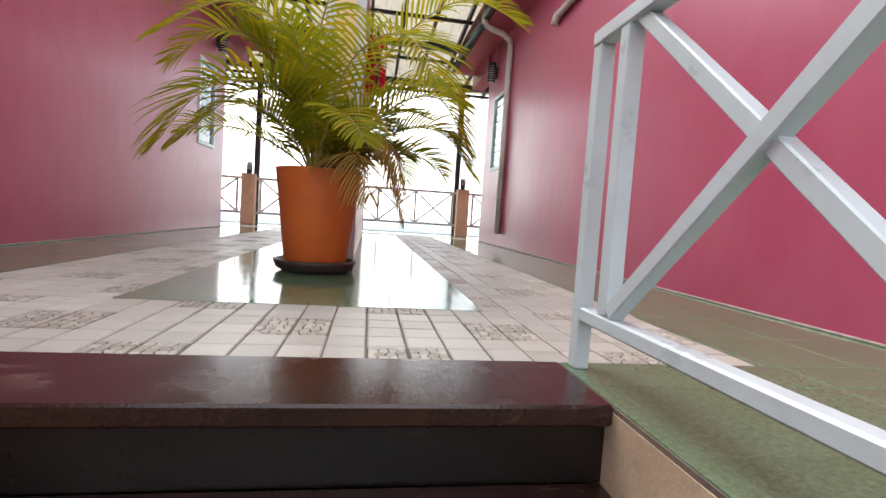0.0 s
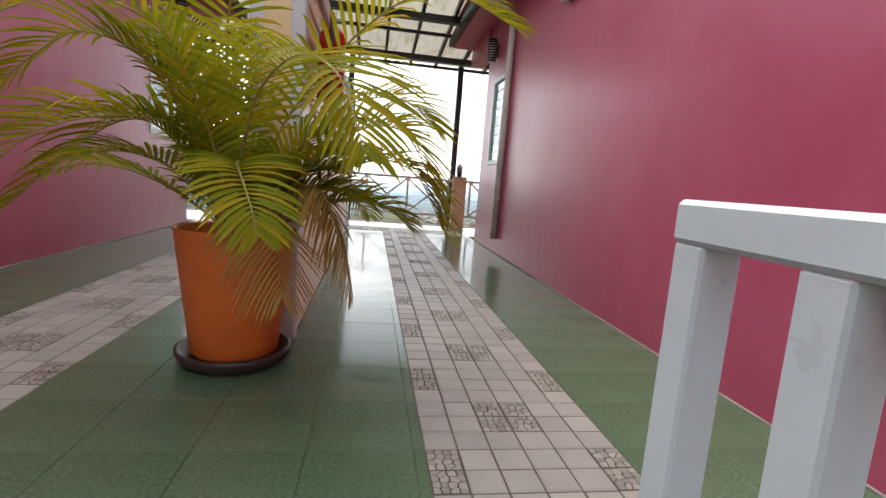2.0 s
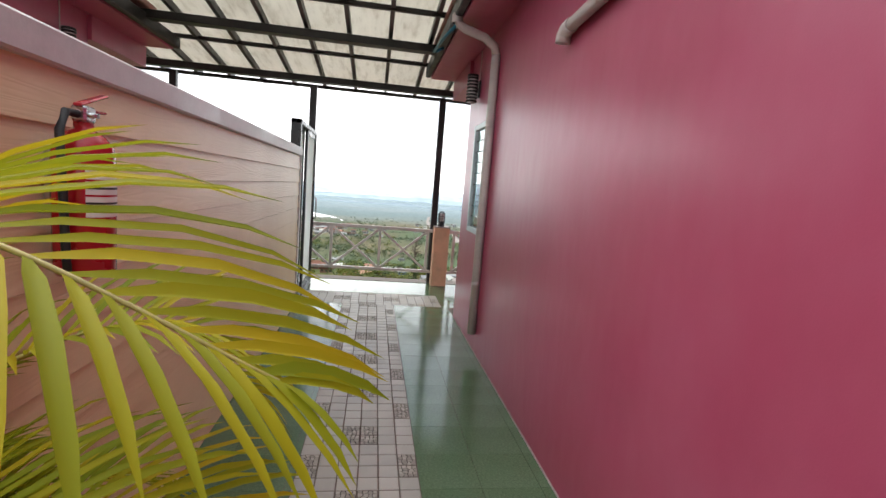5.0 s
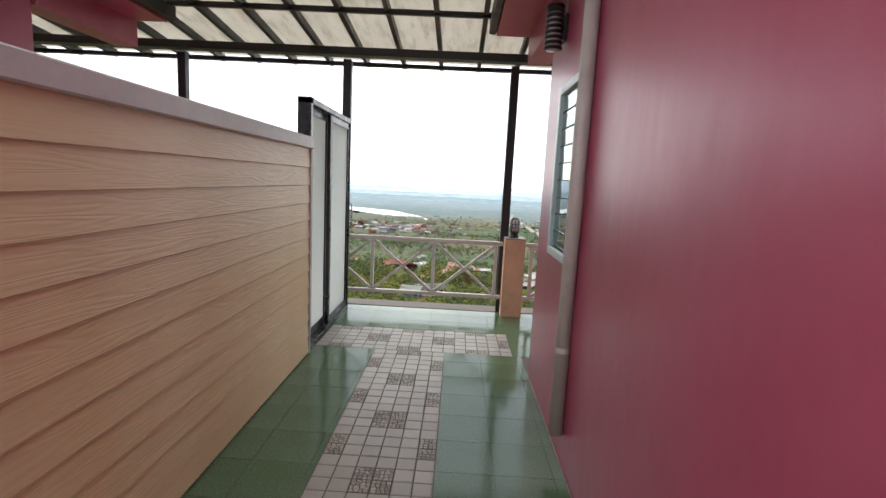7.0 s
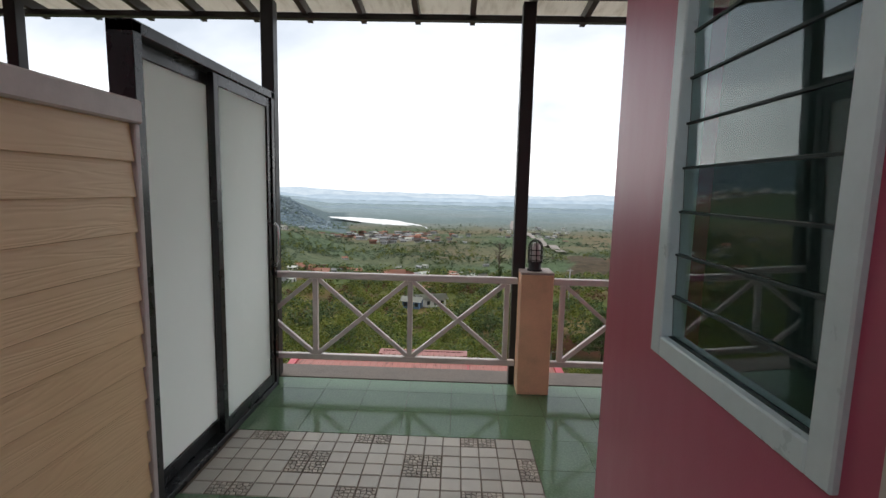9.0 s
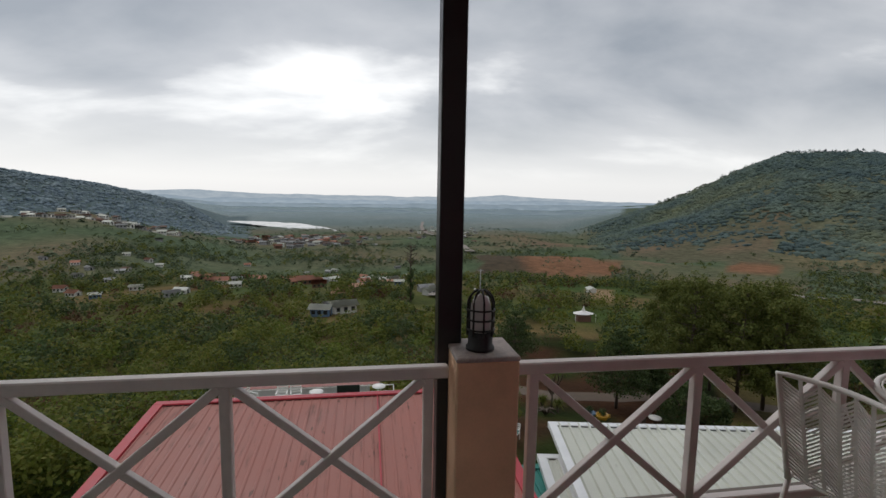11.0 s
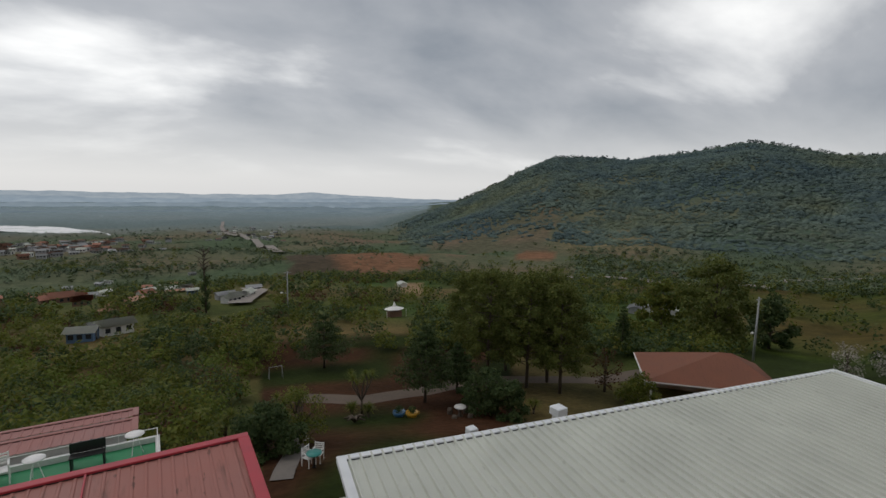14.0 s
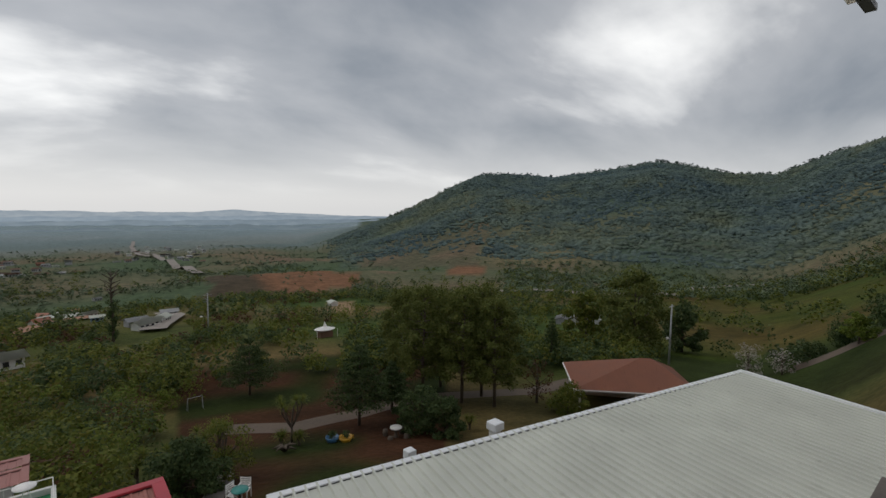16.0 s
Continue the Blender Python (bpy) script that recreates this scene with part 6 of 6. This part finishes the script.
for az, r, mat, lb in ((26.4, 33.2, BLUE_POT, "blue glazed garden bowl with a small plant"), (28.0, 33.0, YELLOW, "yellow glazed cup-shaped garden pot with a plant")):
    t = thing("garden_pot", lb, "pot", Matrix.Translation(spot(az, r)))
    part("bowl", turned([(0.2, -0.1), (0.3, 0.02), (0.42, 0.25), (0.46, 0.42), (0.42, 0.42), (0.38, 0.34), (0, 0.34)], 20), mat, t)
    part("handle", tube([(0.42, 0, 0.34), (0.6, 0, 0.32), (0.6, 0, 0.18), (0.38, 0, 0.14)], 0.04, 8), mat, t)
    o = new("foliage", quad_mesh("foliage", leaf_quads([(0, 0, 0.6)], [(0.32, 0.32, 0.32)], 160, 0.07, 0.3), LEAF_DARK))
    o.parent = t
for az, r, rz in ((15.6, 22.2, 30), (16.6, 22.6, -40)):
    garden_chair(Matrix.Translation(spot(az, r, 0.05)) @ pose(0, 0, 0, 0, 0, rz), WIRE_WHITE, "white slatted garden chair on the lawn", "lawn chairs")
t = thing("lawn_table", "small dark green round lawn table", "table", Matrix.Translation(spot(16.2, 22.0)))
part("top", turned([(0, 0.66), (0.36, 0.66), (0.36, 0.70), (0, 0.70)], 18), TEAL_ROOF, t)
part("leg", turned([(0.2, -0.2), (0.05, 0.05), (0.04, 0.66)], 12), BLACK_STEEL, t)
t = thing("stump_carving", "gnarled dark driftwood stump on the lawn", "stump", Matrix.Translation(spot(21.0, 31.5)))
bm = bmesh.new()
for k in range(7):
    a = k * 0.9
    tube([(0, 0, 0.2), (0.35 * math.cos(a), 0.35 * math.sin(a), 0.3 + 0.06 * k), (0.75 * math.cos(a), 0.75 * math.sin(a), 0.05 + 0.11 * k)], 0.14, 7, bm, taper=0.04)
part("root", bm, BARK, t)
t = thing("swing_frame", "thin white metal swing frame among the grass", "swing", Matrix.Translation(spot(11.8, 50)) @ Matrix.Scale(0.62, 4))
for sx in (-1, 1):
    part("post", bar((sx * 1.1, -0.5, -0.3), (sx * 1.0, 0, 2.0), 0.06), HOUSE_GREY, t)
    part("post", bar((sx * 1.1, 0.5, -0.3), (sx * 1.0, 0, 2.0), 0.06), HOUSE_GREY, t)
part("top_bar", bar((-1.05, 0, 2.0), (1.05, 0, 2.0), 0.06), HOUSE_GREY, t)

# utility poles
for az, r, h in ((65.3, 76, 8.8), (13.2, 100, 8.0)):
    t = thing("utility_pole", "grey concrete utility pole with a lamp arm", "pole", Matrix.Translation(spot(az, r)), group="utility poles")
    part("shaft", tube([(0, 0, -0.4), (0, 0, h)], 0.16, 8, taper=0.10), HOUSE_GREY, t)
    part("crossarm", box(-0.7, 0.7, -0.05, 0.05, h - 0.35, h - 0.25), HOUSE_GREY, t)
    part("lamp_arm", tube([(0, 0, h * 0.42), (-0.7, -0.1, h * 0.46), (-1.1, -0.15, h * 0.46)], 0.04, 6), STEEL, t)
    part("lamp_head", box(-1.45, -1.0, -0.25, -0.05, h * 0.45, h * 0.48, 0.02), WIRE_WHITE, t)


# ---------------------------------------------------------------- houses in the valley
def gable_house(w, d, h, rise, wall_mat, roof_mat, label, over=0.5):
    t = thing("house", label, "house", group="valley houses")
    part("wall", box(-w / 2, w / 2, -d / 2, d / 2, -2.0, h), wall_mat, t)
    b = bmesh.new()
    X, Y = w / 2 + over, d / 2 + over
    vs = [b.verts.new(c) for c in ((-X, -Y, h - 0.1), (X, -Y, h - 0.1), (X, 0, h + rise), (-X, 0, h + rise), (-X, Y, h - 0.1), (X, Y, h - 0.1))]
    b.faces.new((vs[0], vs[1], vs[2], vs[3])); b.faces.new((vs[3], vs[2], vs[5], vs[4]))
    bmesh.ops.solidify(b, geom=b.faces[:], thickness=-0.2)
    part("roof", b, roof_mat, t)
    for sx in (-1, 1):
        b = bmesh.new()
        gv = [b.verts.new((sx * w / 2, -d / 2, h)), b.verts.new((sx * w / 2, d / 2, h)), b.verts.new((sx * w / 2, 0, h + rise * 0.86))]
        b.faces.new(gv)
        part("gable", b, wall_mat, t)
    for k in range(3):
        xx = -w / 2 + (k + 0.5) * w / 3
        win = part("window", box(xx - 0.35, xx + 0.35, -d / 2 - 0.05, -d / 2 + 0.02, h * 0.35, h * 0.78), WINDOW_DARK, t)
    part("door", box(w / 2 - 0.02, w / 2 + 0.05, -0.4, 0.4, 0.0, 1.6), WINDOW_DARK, t)
    return t


KINDS = [
    gable_house(4.4, 3.2, 1.8, 0.7, HOUSE_WHITE, WHITE_ROOF, "white walled house with a pale metal roof"),
    gable_house(4.6, 3.6, 1.8, 1.2, HOUSE_BROWN, TERRA_ROOF, "brown house with a terracotta gable roof"),
    gable_house(4.8, 3.4, 1.8, 0.7, HOUSE_GREY, HOUSE_GREY, "grey house with a weathered grey roof"),
    gable_house(3.4, 2.8, 1.7, 0.6, HOUSE_BLUE, WHITE_ROOF, "small blue walled house with a pale roof"),
    gable_house(4.4, 3.4, 1.8, 1.1, HOUSE_WHITE, TERRA_ROOF, "white house with a terracotta gable roof"),
    gable_house(4.2, 3.4, 1.9, 0.8, HOUSE_GREY, HOUSE_BROWN, "grey house with a dark brown roof"),
]
for kind, (az, r, _, rz) in zip(KINDS, FIRST):
    kind.matrix_world = Matrix.Translation(spot(az, r)) @ pose(0, 0, 0, 0, 0, rz)
for az, r, k, rz in MORE:
    copy_thing(KINDS[k], Matrix.Translation(spot(az, r)) @ pose(0, 0, 0, 0, 0, rz) @ Matrix.Scale(1.5 if r > 400 else 0.8, 4))

# terracotta roofed shelter beside the lane
sp = thing("terracotta_roofed_shelter", "open shelter with a low terracotta tile roof", "shelter", Matrix.Translation((46.2, 33.8, -16.7)) @ pose(0, 0, 0, 0, 0, -46))
b = bmesh.new()
vs = [b.verts.new(c) for c in ((-5.6, -3.6, 2.2), (5.6, -3.6, 2.2), (2.2, 0.4, 4.2), (1.2, 0.4, 4.2), (5.6, 4.4, 2.2), (-5.6, 4.4, 2.2))]
b.faces.new((vs[0], vs[1], vs[2], vs[3])); b.faces.new((vs[3], vs[2], vs[4], vs[5])); b.faces.new((vs[0], vs[3], vs[5])); b.faces.new((vs[1], vs[4], vs[2]))
bmesh.ops.solidify(b, geom=b.faces[:], thickness=-0.12)
part("roof", b, TERRA_ROOF, sp)
part("fascia", bar((-5.62, -3.6, 2.12), (-5.62, 4.4, 2.12), 0.16, 0.06), WIRE_WHITE, sp, "white painted fascia")
part("fascia", bar((-5.6, -3.62, 2.12), (5.6, -3.62, 2.12), 0.16, 0.06), WIRE_WHITE, sp)
for xx in (-5, 0, 5):
    for yy in (-2.9, 3.6):
        part("post", box(xx - 0.08, xx + 0.08, yy - 0.08, yy + 0.08, -3, 2.2), WIRE_WHITE, sp)
part("back_wall", box(-5, 5, 3.4, 3.52, -3, 2.15), HOUSE_WHITE, sp)

# white marquee tent
tt = thing("marquee_tent", "white peaked marquee tent over a dark red base", "tent", Matrix.Translation(spot(25.6, 88)) @ Matrix.Scale(0.75, 4))
b = bmesh.new()
for cx in (0.0,):
    ring = [b.verts.new((cx + 2.7 * math.cos(k * math.pi / 4), 1.9 * math.sin(k * math.pi / 4), 2.0)) for k in range(8)]
    midr = [b.verts.new((cx + 0.5 * math.cos(k * math.pi / 4), 0.5 * math.sin(k * math.pi / 4), 2.6)) for k in range(8)]
    tip = b.verts.new((cx, 0, 3.9))
    for k in range(8):
        b.faces.new((ring[k], ring[(k + 1) % 8], midr[(k + 1) % 8], midr[k]))
        b.faces.new((midr[k], midr[(k + 1) % 8], tip))
part("canopy", b, WIRE_WHITE, tt)
part("base", box(-1.6, 1.6, -1.0, 1.0, -0.5, 1.5), HOUSE_BROWN, tt)
for sx in (-2.6, 2.6):
    part("pole", bar((sx, -1.4, -0.5), (sx, -1.4, 2.0), 0.08), WIRE_WHITE, tt)

# ---------------------------------------------------------------- terrace furniture
def fan_chair(at, label):
    """White metal chair: tubular frame, fan-patterned perforated back and seat."""
    t = thing("metal_chair", label, "chair", at, group="terrace chairs")
    W, H0, H1 = 0.175, 0.43, 0.90

    def back(u, v):
        # u across, v up; the back leans and curves
        return Vector((u * W * (1 + 0.10 * v), 0.22 + 0.10 * v - 0.05 * (1 - u * u), H0 + (H1 - H0) * v))

    fr = bmesh.new()
    edge = [back(-1, s / 8) for s in range(9)] + [back(-1 + 2 * s / 12, 1) for s in range(1, 12)] + [back(1, 1 - s / 8) for s in range(9)]
    tube(edge, 0.011, 8, fr)
    part("back_frame", fr, WIRE_WHITE, t)
    v, f = [], []
    cols, rows = 6, 24
    for c in range(cols):
        for r in range(rows):
            u0, u1 = -0.96 + 1.92 * c / cols, -0.96 + 1.92 * (c + 1) / cols
            sl = 0.05 if c % 2 == 0 else -0.05
            v0 = 0.05 + 0.88 * r / rows
            v1 = v0 + 0.021
            q = len(v)
            a_, b2, c2, d2 = back(u0 + 0.02, v0 + sl), back(u1 - 0.02, v0 - sl), back(u1 - 0.02, v1 - sl), back(u0 + 0.02, v1 + sl)
            off = Vector((0, 0.006, 0))
            v += [a_, b2, c2, d2, a_ + off, b2 + off, c2 + off, d2 + off]
            f += [(q, q + 1, q + 2, q + 3), (q + 7, q + 6, q + 5, q + 4), (q, q + 4, q + 5, q + 1), (q + 3, q + 2, q + 6, q + 7)]
    for c in range(cols + 1):
        u = -0.96 + 1.92 * c / cols
        for s in range(8):
            q = len(v)
            p0, p1 = back(u, s / 8), back(u, (s + 1) / 8)
            du = Vector((0.006, 0, 0)); off = Vector((0, 0.007, 0))
            v += [p0 - du, p0 + du, p1 + du, p1 - du, p0 - du + off, p0 + du + off, p1 + du + off, p1 - du + off]
            f += [(q, q + 1, q + 2, q + 3), (q + 7, q + 6, q + 5, q + 4)]
    raw("back_lattice", v, f, WIRE_WHITE, t)
    for k in range(15):
        yy = -0.23 + 0.43 * k / 14
        part("seat_slat", bar((-W + 0.01, yy, 0.44 - 0.02 * math.sin(math.pi * k / 14)), (W - 0.01, yy, 0.44 - 0.02 * math.sin(math.pi * k / 14)), 0.014, 0.006, 0), WIRE_WHITE, t)
    part("seat_frame", tube([(-W, 0.21, 0.44), (-W, -0.22, 0.44), (-W + 0.03, -0.25, 0.44), (W - 0.03, -0.25, 0.44), (W, -0.22, 0.44), (W, 0.21, 0.44)], 0.011, 8), WIRE_WHITE, t)
    for sx in (-1, 1):
        part("leg", tube([(sx * W, 0.21, 0.44), (sx * (W + 0.02), 0.30, 0.0)], 0.011, 8), WIRE_WHITE, t)
        part("leg", tube([(sx * W, -0.20, 0.44), (sx * (W + 0.02), -0.26, 0.0)], 0.011, 8), WIRE_WHITE, t)
        part("armrest", tube([(sx * (W + 0.01), 0.25, 0.66), (sx * (W + 0.045), 0.0, 0.68), (sx * (W + 0.045), -0.2, 0.66), (sx * (W + 0.02), -0.25, 0.56), (sx * W, -0.22, 0.44)], 0.011, 8), WIRE_WHITE, t)
    return t


fan_chair(pose(3.69, 10.0, 0, 0, 0, 102), "white metal chair with a fan-pattern perforated back")
fan_chair(pose(5.05, 9.85, 0, 0, 0, -80), "white metal chair with a fan-pattern perforated back")
ct = thing("metal_table", "round white wire-topped metal table", "table", pose(4.36, 9.98, 0))
for k in range(7):
    rr = 0.06 + 0.06 * k
    part("tabletop_ring", tube([(rr * math.cos(q * math.pi / 18), rr * math.sin(q * math.pi / 18), 0.735) for q in range(37)], 0.0045, 5, caps=False), WIRE_WHITE, ct)
for k in range(24):
    a = k * math.pi / 12
    part("tabletop_wire", tube([(0.05 * math.cos(a), 0.05 * math.sin(a), 0.73), (0.43 * math.cos(a), 0.43 * math.sin(a), 0.73)], 0.004, 5), WIRE_WHITE, ct)
part("rim", tube([(0.44 * math.cos(q * math.pi / 24), 0.44 * math.sin(q * math.pi / 24), 0.735) for q in range(49)], 0.013, 8, caps=False), WIRE_WHITE, ct)
for k in range(3):
    a = 0.4 + k * 2.094
    part("leg", tube([(0.36 * math.cos(a), 0.36 * math.sin(a), 0.0), (0.12 * math.cos(a), 0.12 * math.sin(a), 0.36), (0.36 * math.cos(a), 0.36 * math.sin(a), 0.725)], 0.011, 8), WIRE_WHITE, ct)


# ---------------------------------------------------------------- floor pieces
def tile_mesh(name, sx, sy, mat, th=0.012, bev=0.004):
    b = bmesh.new()
    hx, hy = sx / 2, sy / 2
    lo = [b.verts.new((x, y, -th)) for x, y in ((-hx, -hy), (hx, -hy), (hx, hy), (-hx, hy))]
    md = [b.verts.new((x, y, -bev)) for x, y in ((-hx, -hy), (hx, -hy), (hx, hy), (-hx, hy))]
    hi = [b.verts.new((x, y, 0)) for x, y in ((bev - hx, bev - hy), (hx - bev, bev - hy), (hx - bev, hy - bev), (bev - hx, hy - bev))]
    for r0, r1 in ((lo, md), (md, hi)):
        for k in range(4):
            b.faces.new((r0[k], r0[(k + 1) % 4], r1[(k + 1) % 4], r1[k]))
    b.faces.new(hi)
    return as_mesh(name, b, mat)


def clip_half(poly, px, py, nx, ny):
    out = []
    for (ax, ay), (bx, by) in zip(poly, poly[1:] + poly[:1]):
        da, db = (ax - px) * nx + (ay - py) * ny, (bx - px) * nx + (by - py) * ny
        if da <= 0:
            out.append((ax, ay))
        if (da < 0) != (db < 0) and abs(da - db) > 1e-12:
            s = da / (da - db)
            out.append((ax + (bx - ax) * s, ay + (by - ay) * s))
    return out


def pebble_mesh(seed):
    """A small tile set with a dozen flat rounded stones."""
    r = random.Random(seed)
    h = (T - 0.006) / 2
    pts = []
    for gx in range(4):
        for gy in range(4):
            pts.append((-h + (gx + 0.5 + r.uniform(-0.36, 0.36)) * h / 2, -h + (gy + 0.5 + r.uniform(-0.34, 0.34)) * h / 2))
    b = bmesh.new()
    base = [b.verts.new((x, y, -0.0030)) for x, y in ((-h, -h), (h, -h), (h, h), (-h, h))]
    b.faces.new(base).material_index = 1
    for i, p in enumerate(pts):
        poly = [(-h, -h), (h, -h), (h, h), (-h, h)]
        for j, q in enumerate(pts):
            if i != j:
                poly = clip_half(poly, (p[0] + q[0]) / 2, (p[1] + q[1]) / 2, q[0] - p[0], q[1] - p[1])
                if len(poly) < 3:
                    break
        if len(poly) < 3:
            continue
        cx, cy = sum(x for x, _ in poly) / len(poly), sum(y for _, y in poly) / len(poly)
        rim = [b.verts.new((cx + (x - cx) * 0.84, cy + (y - cy) * 0.84, -0.0030)) for x, y in poly]
        top = [b.verts.new((cx + (x - cx) * 0.66, cy + (y - cy) * 0.70, 0.0005)) for x, y in poly]
        for k in range(len(poly)):
            b.faces.new((rim[k], rim[(k + 1) % len(poly)], top[(k + 1) % len(poly)], top[k])).smooth = True
        b.faces.new(top)
    return as_mesh("pebble_tile", b, [PEBBLE, PEB_GROUT])


SMALL = tile_mesh("tile", T - 0.0055, T - 0.0055, WHITE_TILE)
PEBS = [pebble_mesh(40 + k) for k in range(4)]


def is_pebble(a, along):
    """a: place across the band (0 to 5); along: place along it."""
    k = along % 6
    return (k in (0, 1) and a in (2, 3)) or (k in (3, 4) and a in (0, 5))


cells = []
n_long = 59
for side in (1, -1):
    for r in range(n_long):
        for c in range(6):
            cells.append((side * (S0 + (c + 0.5) * T), FRONT1 + (r + 0.5) * T, is_pebble(c, r + 2)))
nx = 24
for c in range(nx):
    for r in range(6):
        cells.append(((c - nx / 2 + 0.5) * T, FRONT0 + (r + 0.5) * T, is_pebble(r, c - 11 + 60)))
nx = 36
for c in range(nx):
    for r in range(6):
        x = (c - nx / 2 + 0.5) * T
        if abs(x) > 0.07:
            cells.append((x, FAR0 + (r + 0.5) * T, is_pebble(r, c + 1)))
rt = random.Random(3)
near, rest = [], []
for x, y, peb in cells:
    (near if (x > 0.62 and y < 5.1) or (x > -0.3 and y < FRONT1) else rest).append((x, y, peb))
near.sort(key=lambda q: q[1])
rest += near[298:]
for x, y, peb in near[:298]:
    o = new("pebble_tile" if peb else "tile", rt.choice(PEBS) if peb else SMALL)
    o.parent = floor
    o.matrix_world = pose(x, y, rt.uniform(-0.0012, 0.0006), rt.uniform(-0.25, 0.25), rt.uniform(-0.25, 0.25), 90 * rt.randrange(4) + rt.uniform(-0.5, 0.5))


def joined(name, items, mats, label):
    """Many placed copies of a few meshes, joined into one part."""
    verts, faces, mi = [], [], []
    for me, m in items:
        b0 = len(verts)
        verts += [m @ vv.co for vv in me.vertices]
        for p in me.polygons:
            faces.append(tuple(b0 + q for q in p.vertices))
            mi.append(mats.index(me.materials[p.material_index]))
    o = raw(name, verts, faces, mats, floor, label)
    o.data.polygons.foreach_set("material_index", mi)
    o["kind"] = "stuff"
    return o


joined("tile_field", [((rt.choice(PEBS) if peb else SMALL), pose(x, y, rt.uniform(-0.0012, 0.0006), 0, 0, 90 * rt.randrange(4))) for x, y, peb in rest], [WHITE_TILE, PEBBLE, PEB_GROUT], "cream stone and pebble tiles")

# green glazed tiles
G = 0.336
GT = {}


def green_piece(x0, x1, y0, y1):
    w, h = round(x1 - x0 - 0.0016, 4), round(y1 - y0 - 0.0016, 4)
    if w < 0.02 or h < 0.02:
        return None
    if (w, h) not in GT:
        GT[(w, h)] = tile_mesh("green_tile", w, h, GREEN, 0.012, 0.0007)
    return GT[(w, h)], ((x0 + x1) / 2, (y0 + y1) / 2)


def green_field(x0, x1, y0, y1):
    out = []
    ys = y0
    while ys < y1 - 0.01:
        ye = min(ys + G, y1)
        xs = x0
        while xs < x1 - 0.01:
            xe = min(xs + G, x1)
            p = green_piece(xs, xe, ys, ye)
            if p:
                out.append(p)
            xs = xe
        ys = ye
    return out


pieces = green_field(-S0, S0, FRONT1, FAR0)
for side in (1, -1):
    f = green_field(S1, WALL_X - 0.002, FRONT0, FAR0)
    f += green_field(0.738, WALL_X - 0.002, -4.0, FRONT0)
    pieces += [(m, (side * c[0], c[1])) for m, c in f]
pieces += green_field(-6.9, 6.9, FAR1, 10.395)
for side in (1, -1):
    pieces += [(m, (side * c[0], c[1])) for m, c in green_field(18 * T, 6.9, max(FAR0, WALL_END + 0.002), FAR1)]
first = sorted(pieces, key=lambda p: abs(p[1][1] - 5.0) + (2.5 if p[1][0] < 0 else 0))
for me, (x, y) in first[:298]:
    o = new("green_tile", me)
    o.parent = floor
    o.matrix_world = pose(x, y, rt.uniform(-0.0006, 0.0004), rt.uniform(-0.06, 0.06), rt.uniform(-0.06, 0.06))
joined("green_tile_field", [(me, pose(x, y, 0)) for me, (x, y) in first[298:]], [GREEN], "green glazed tiles")
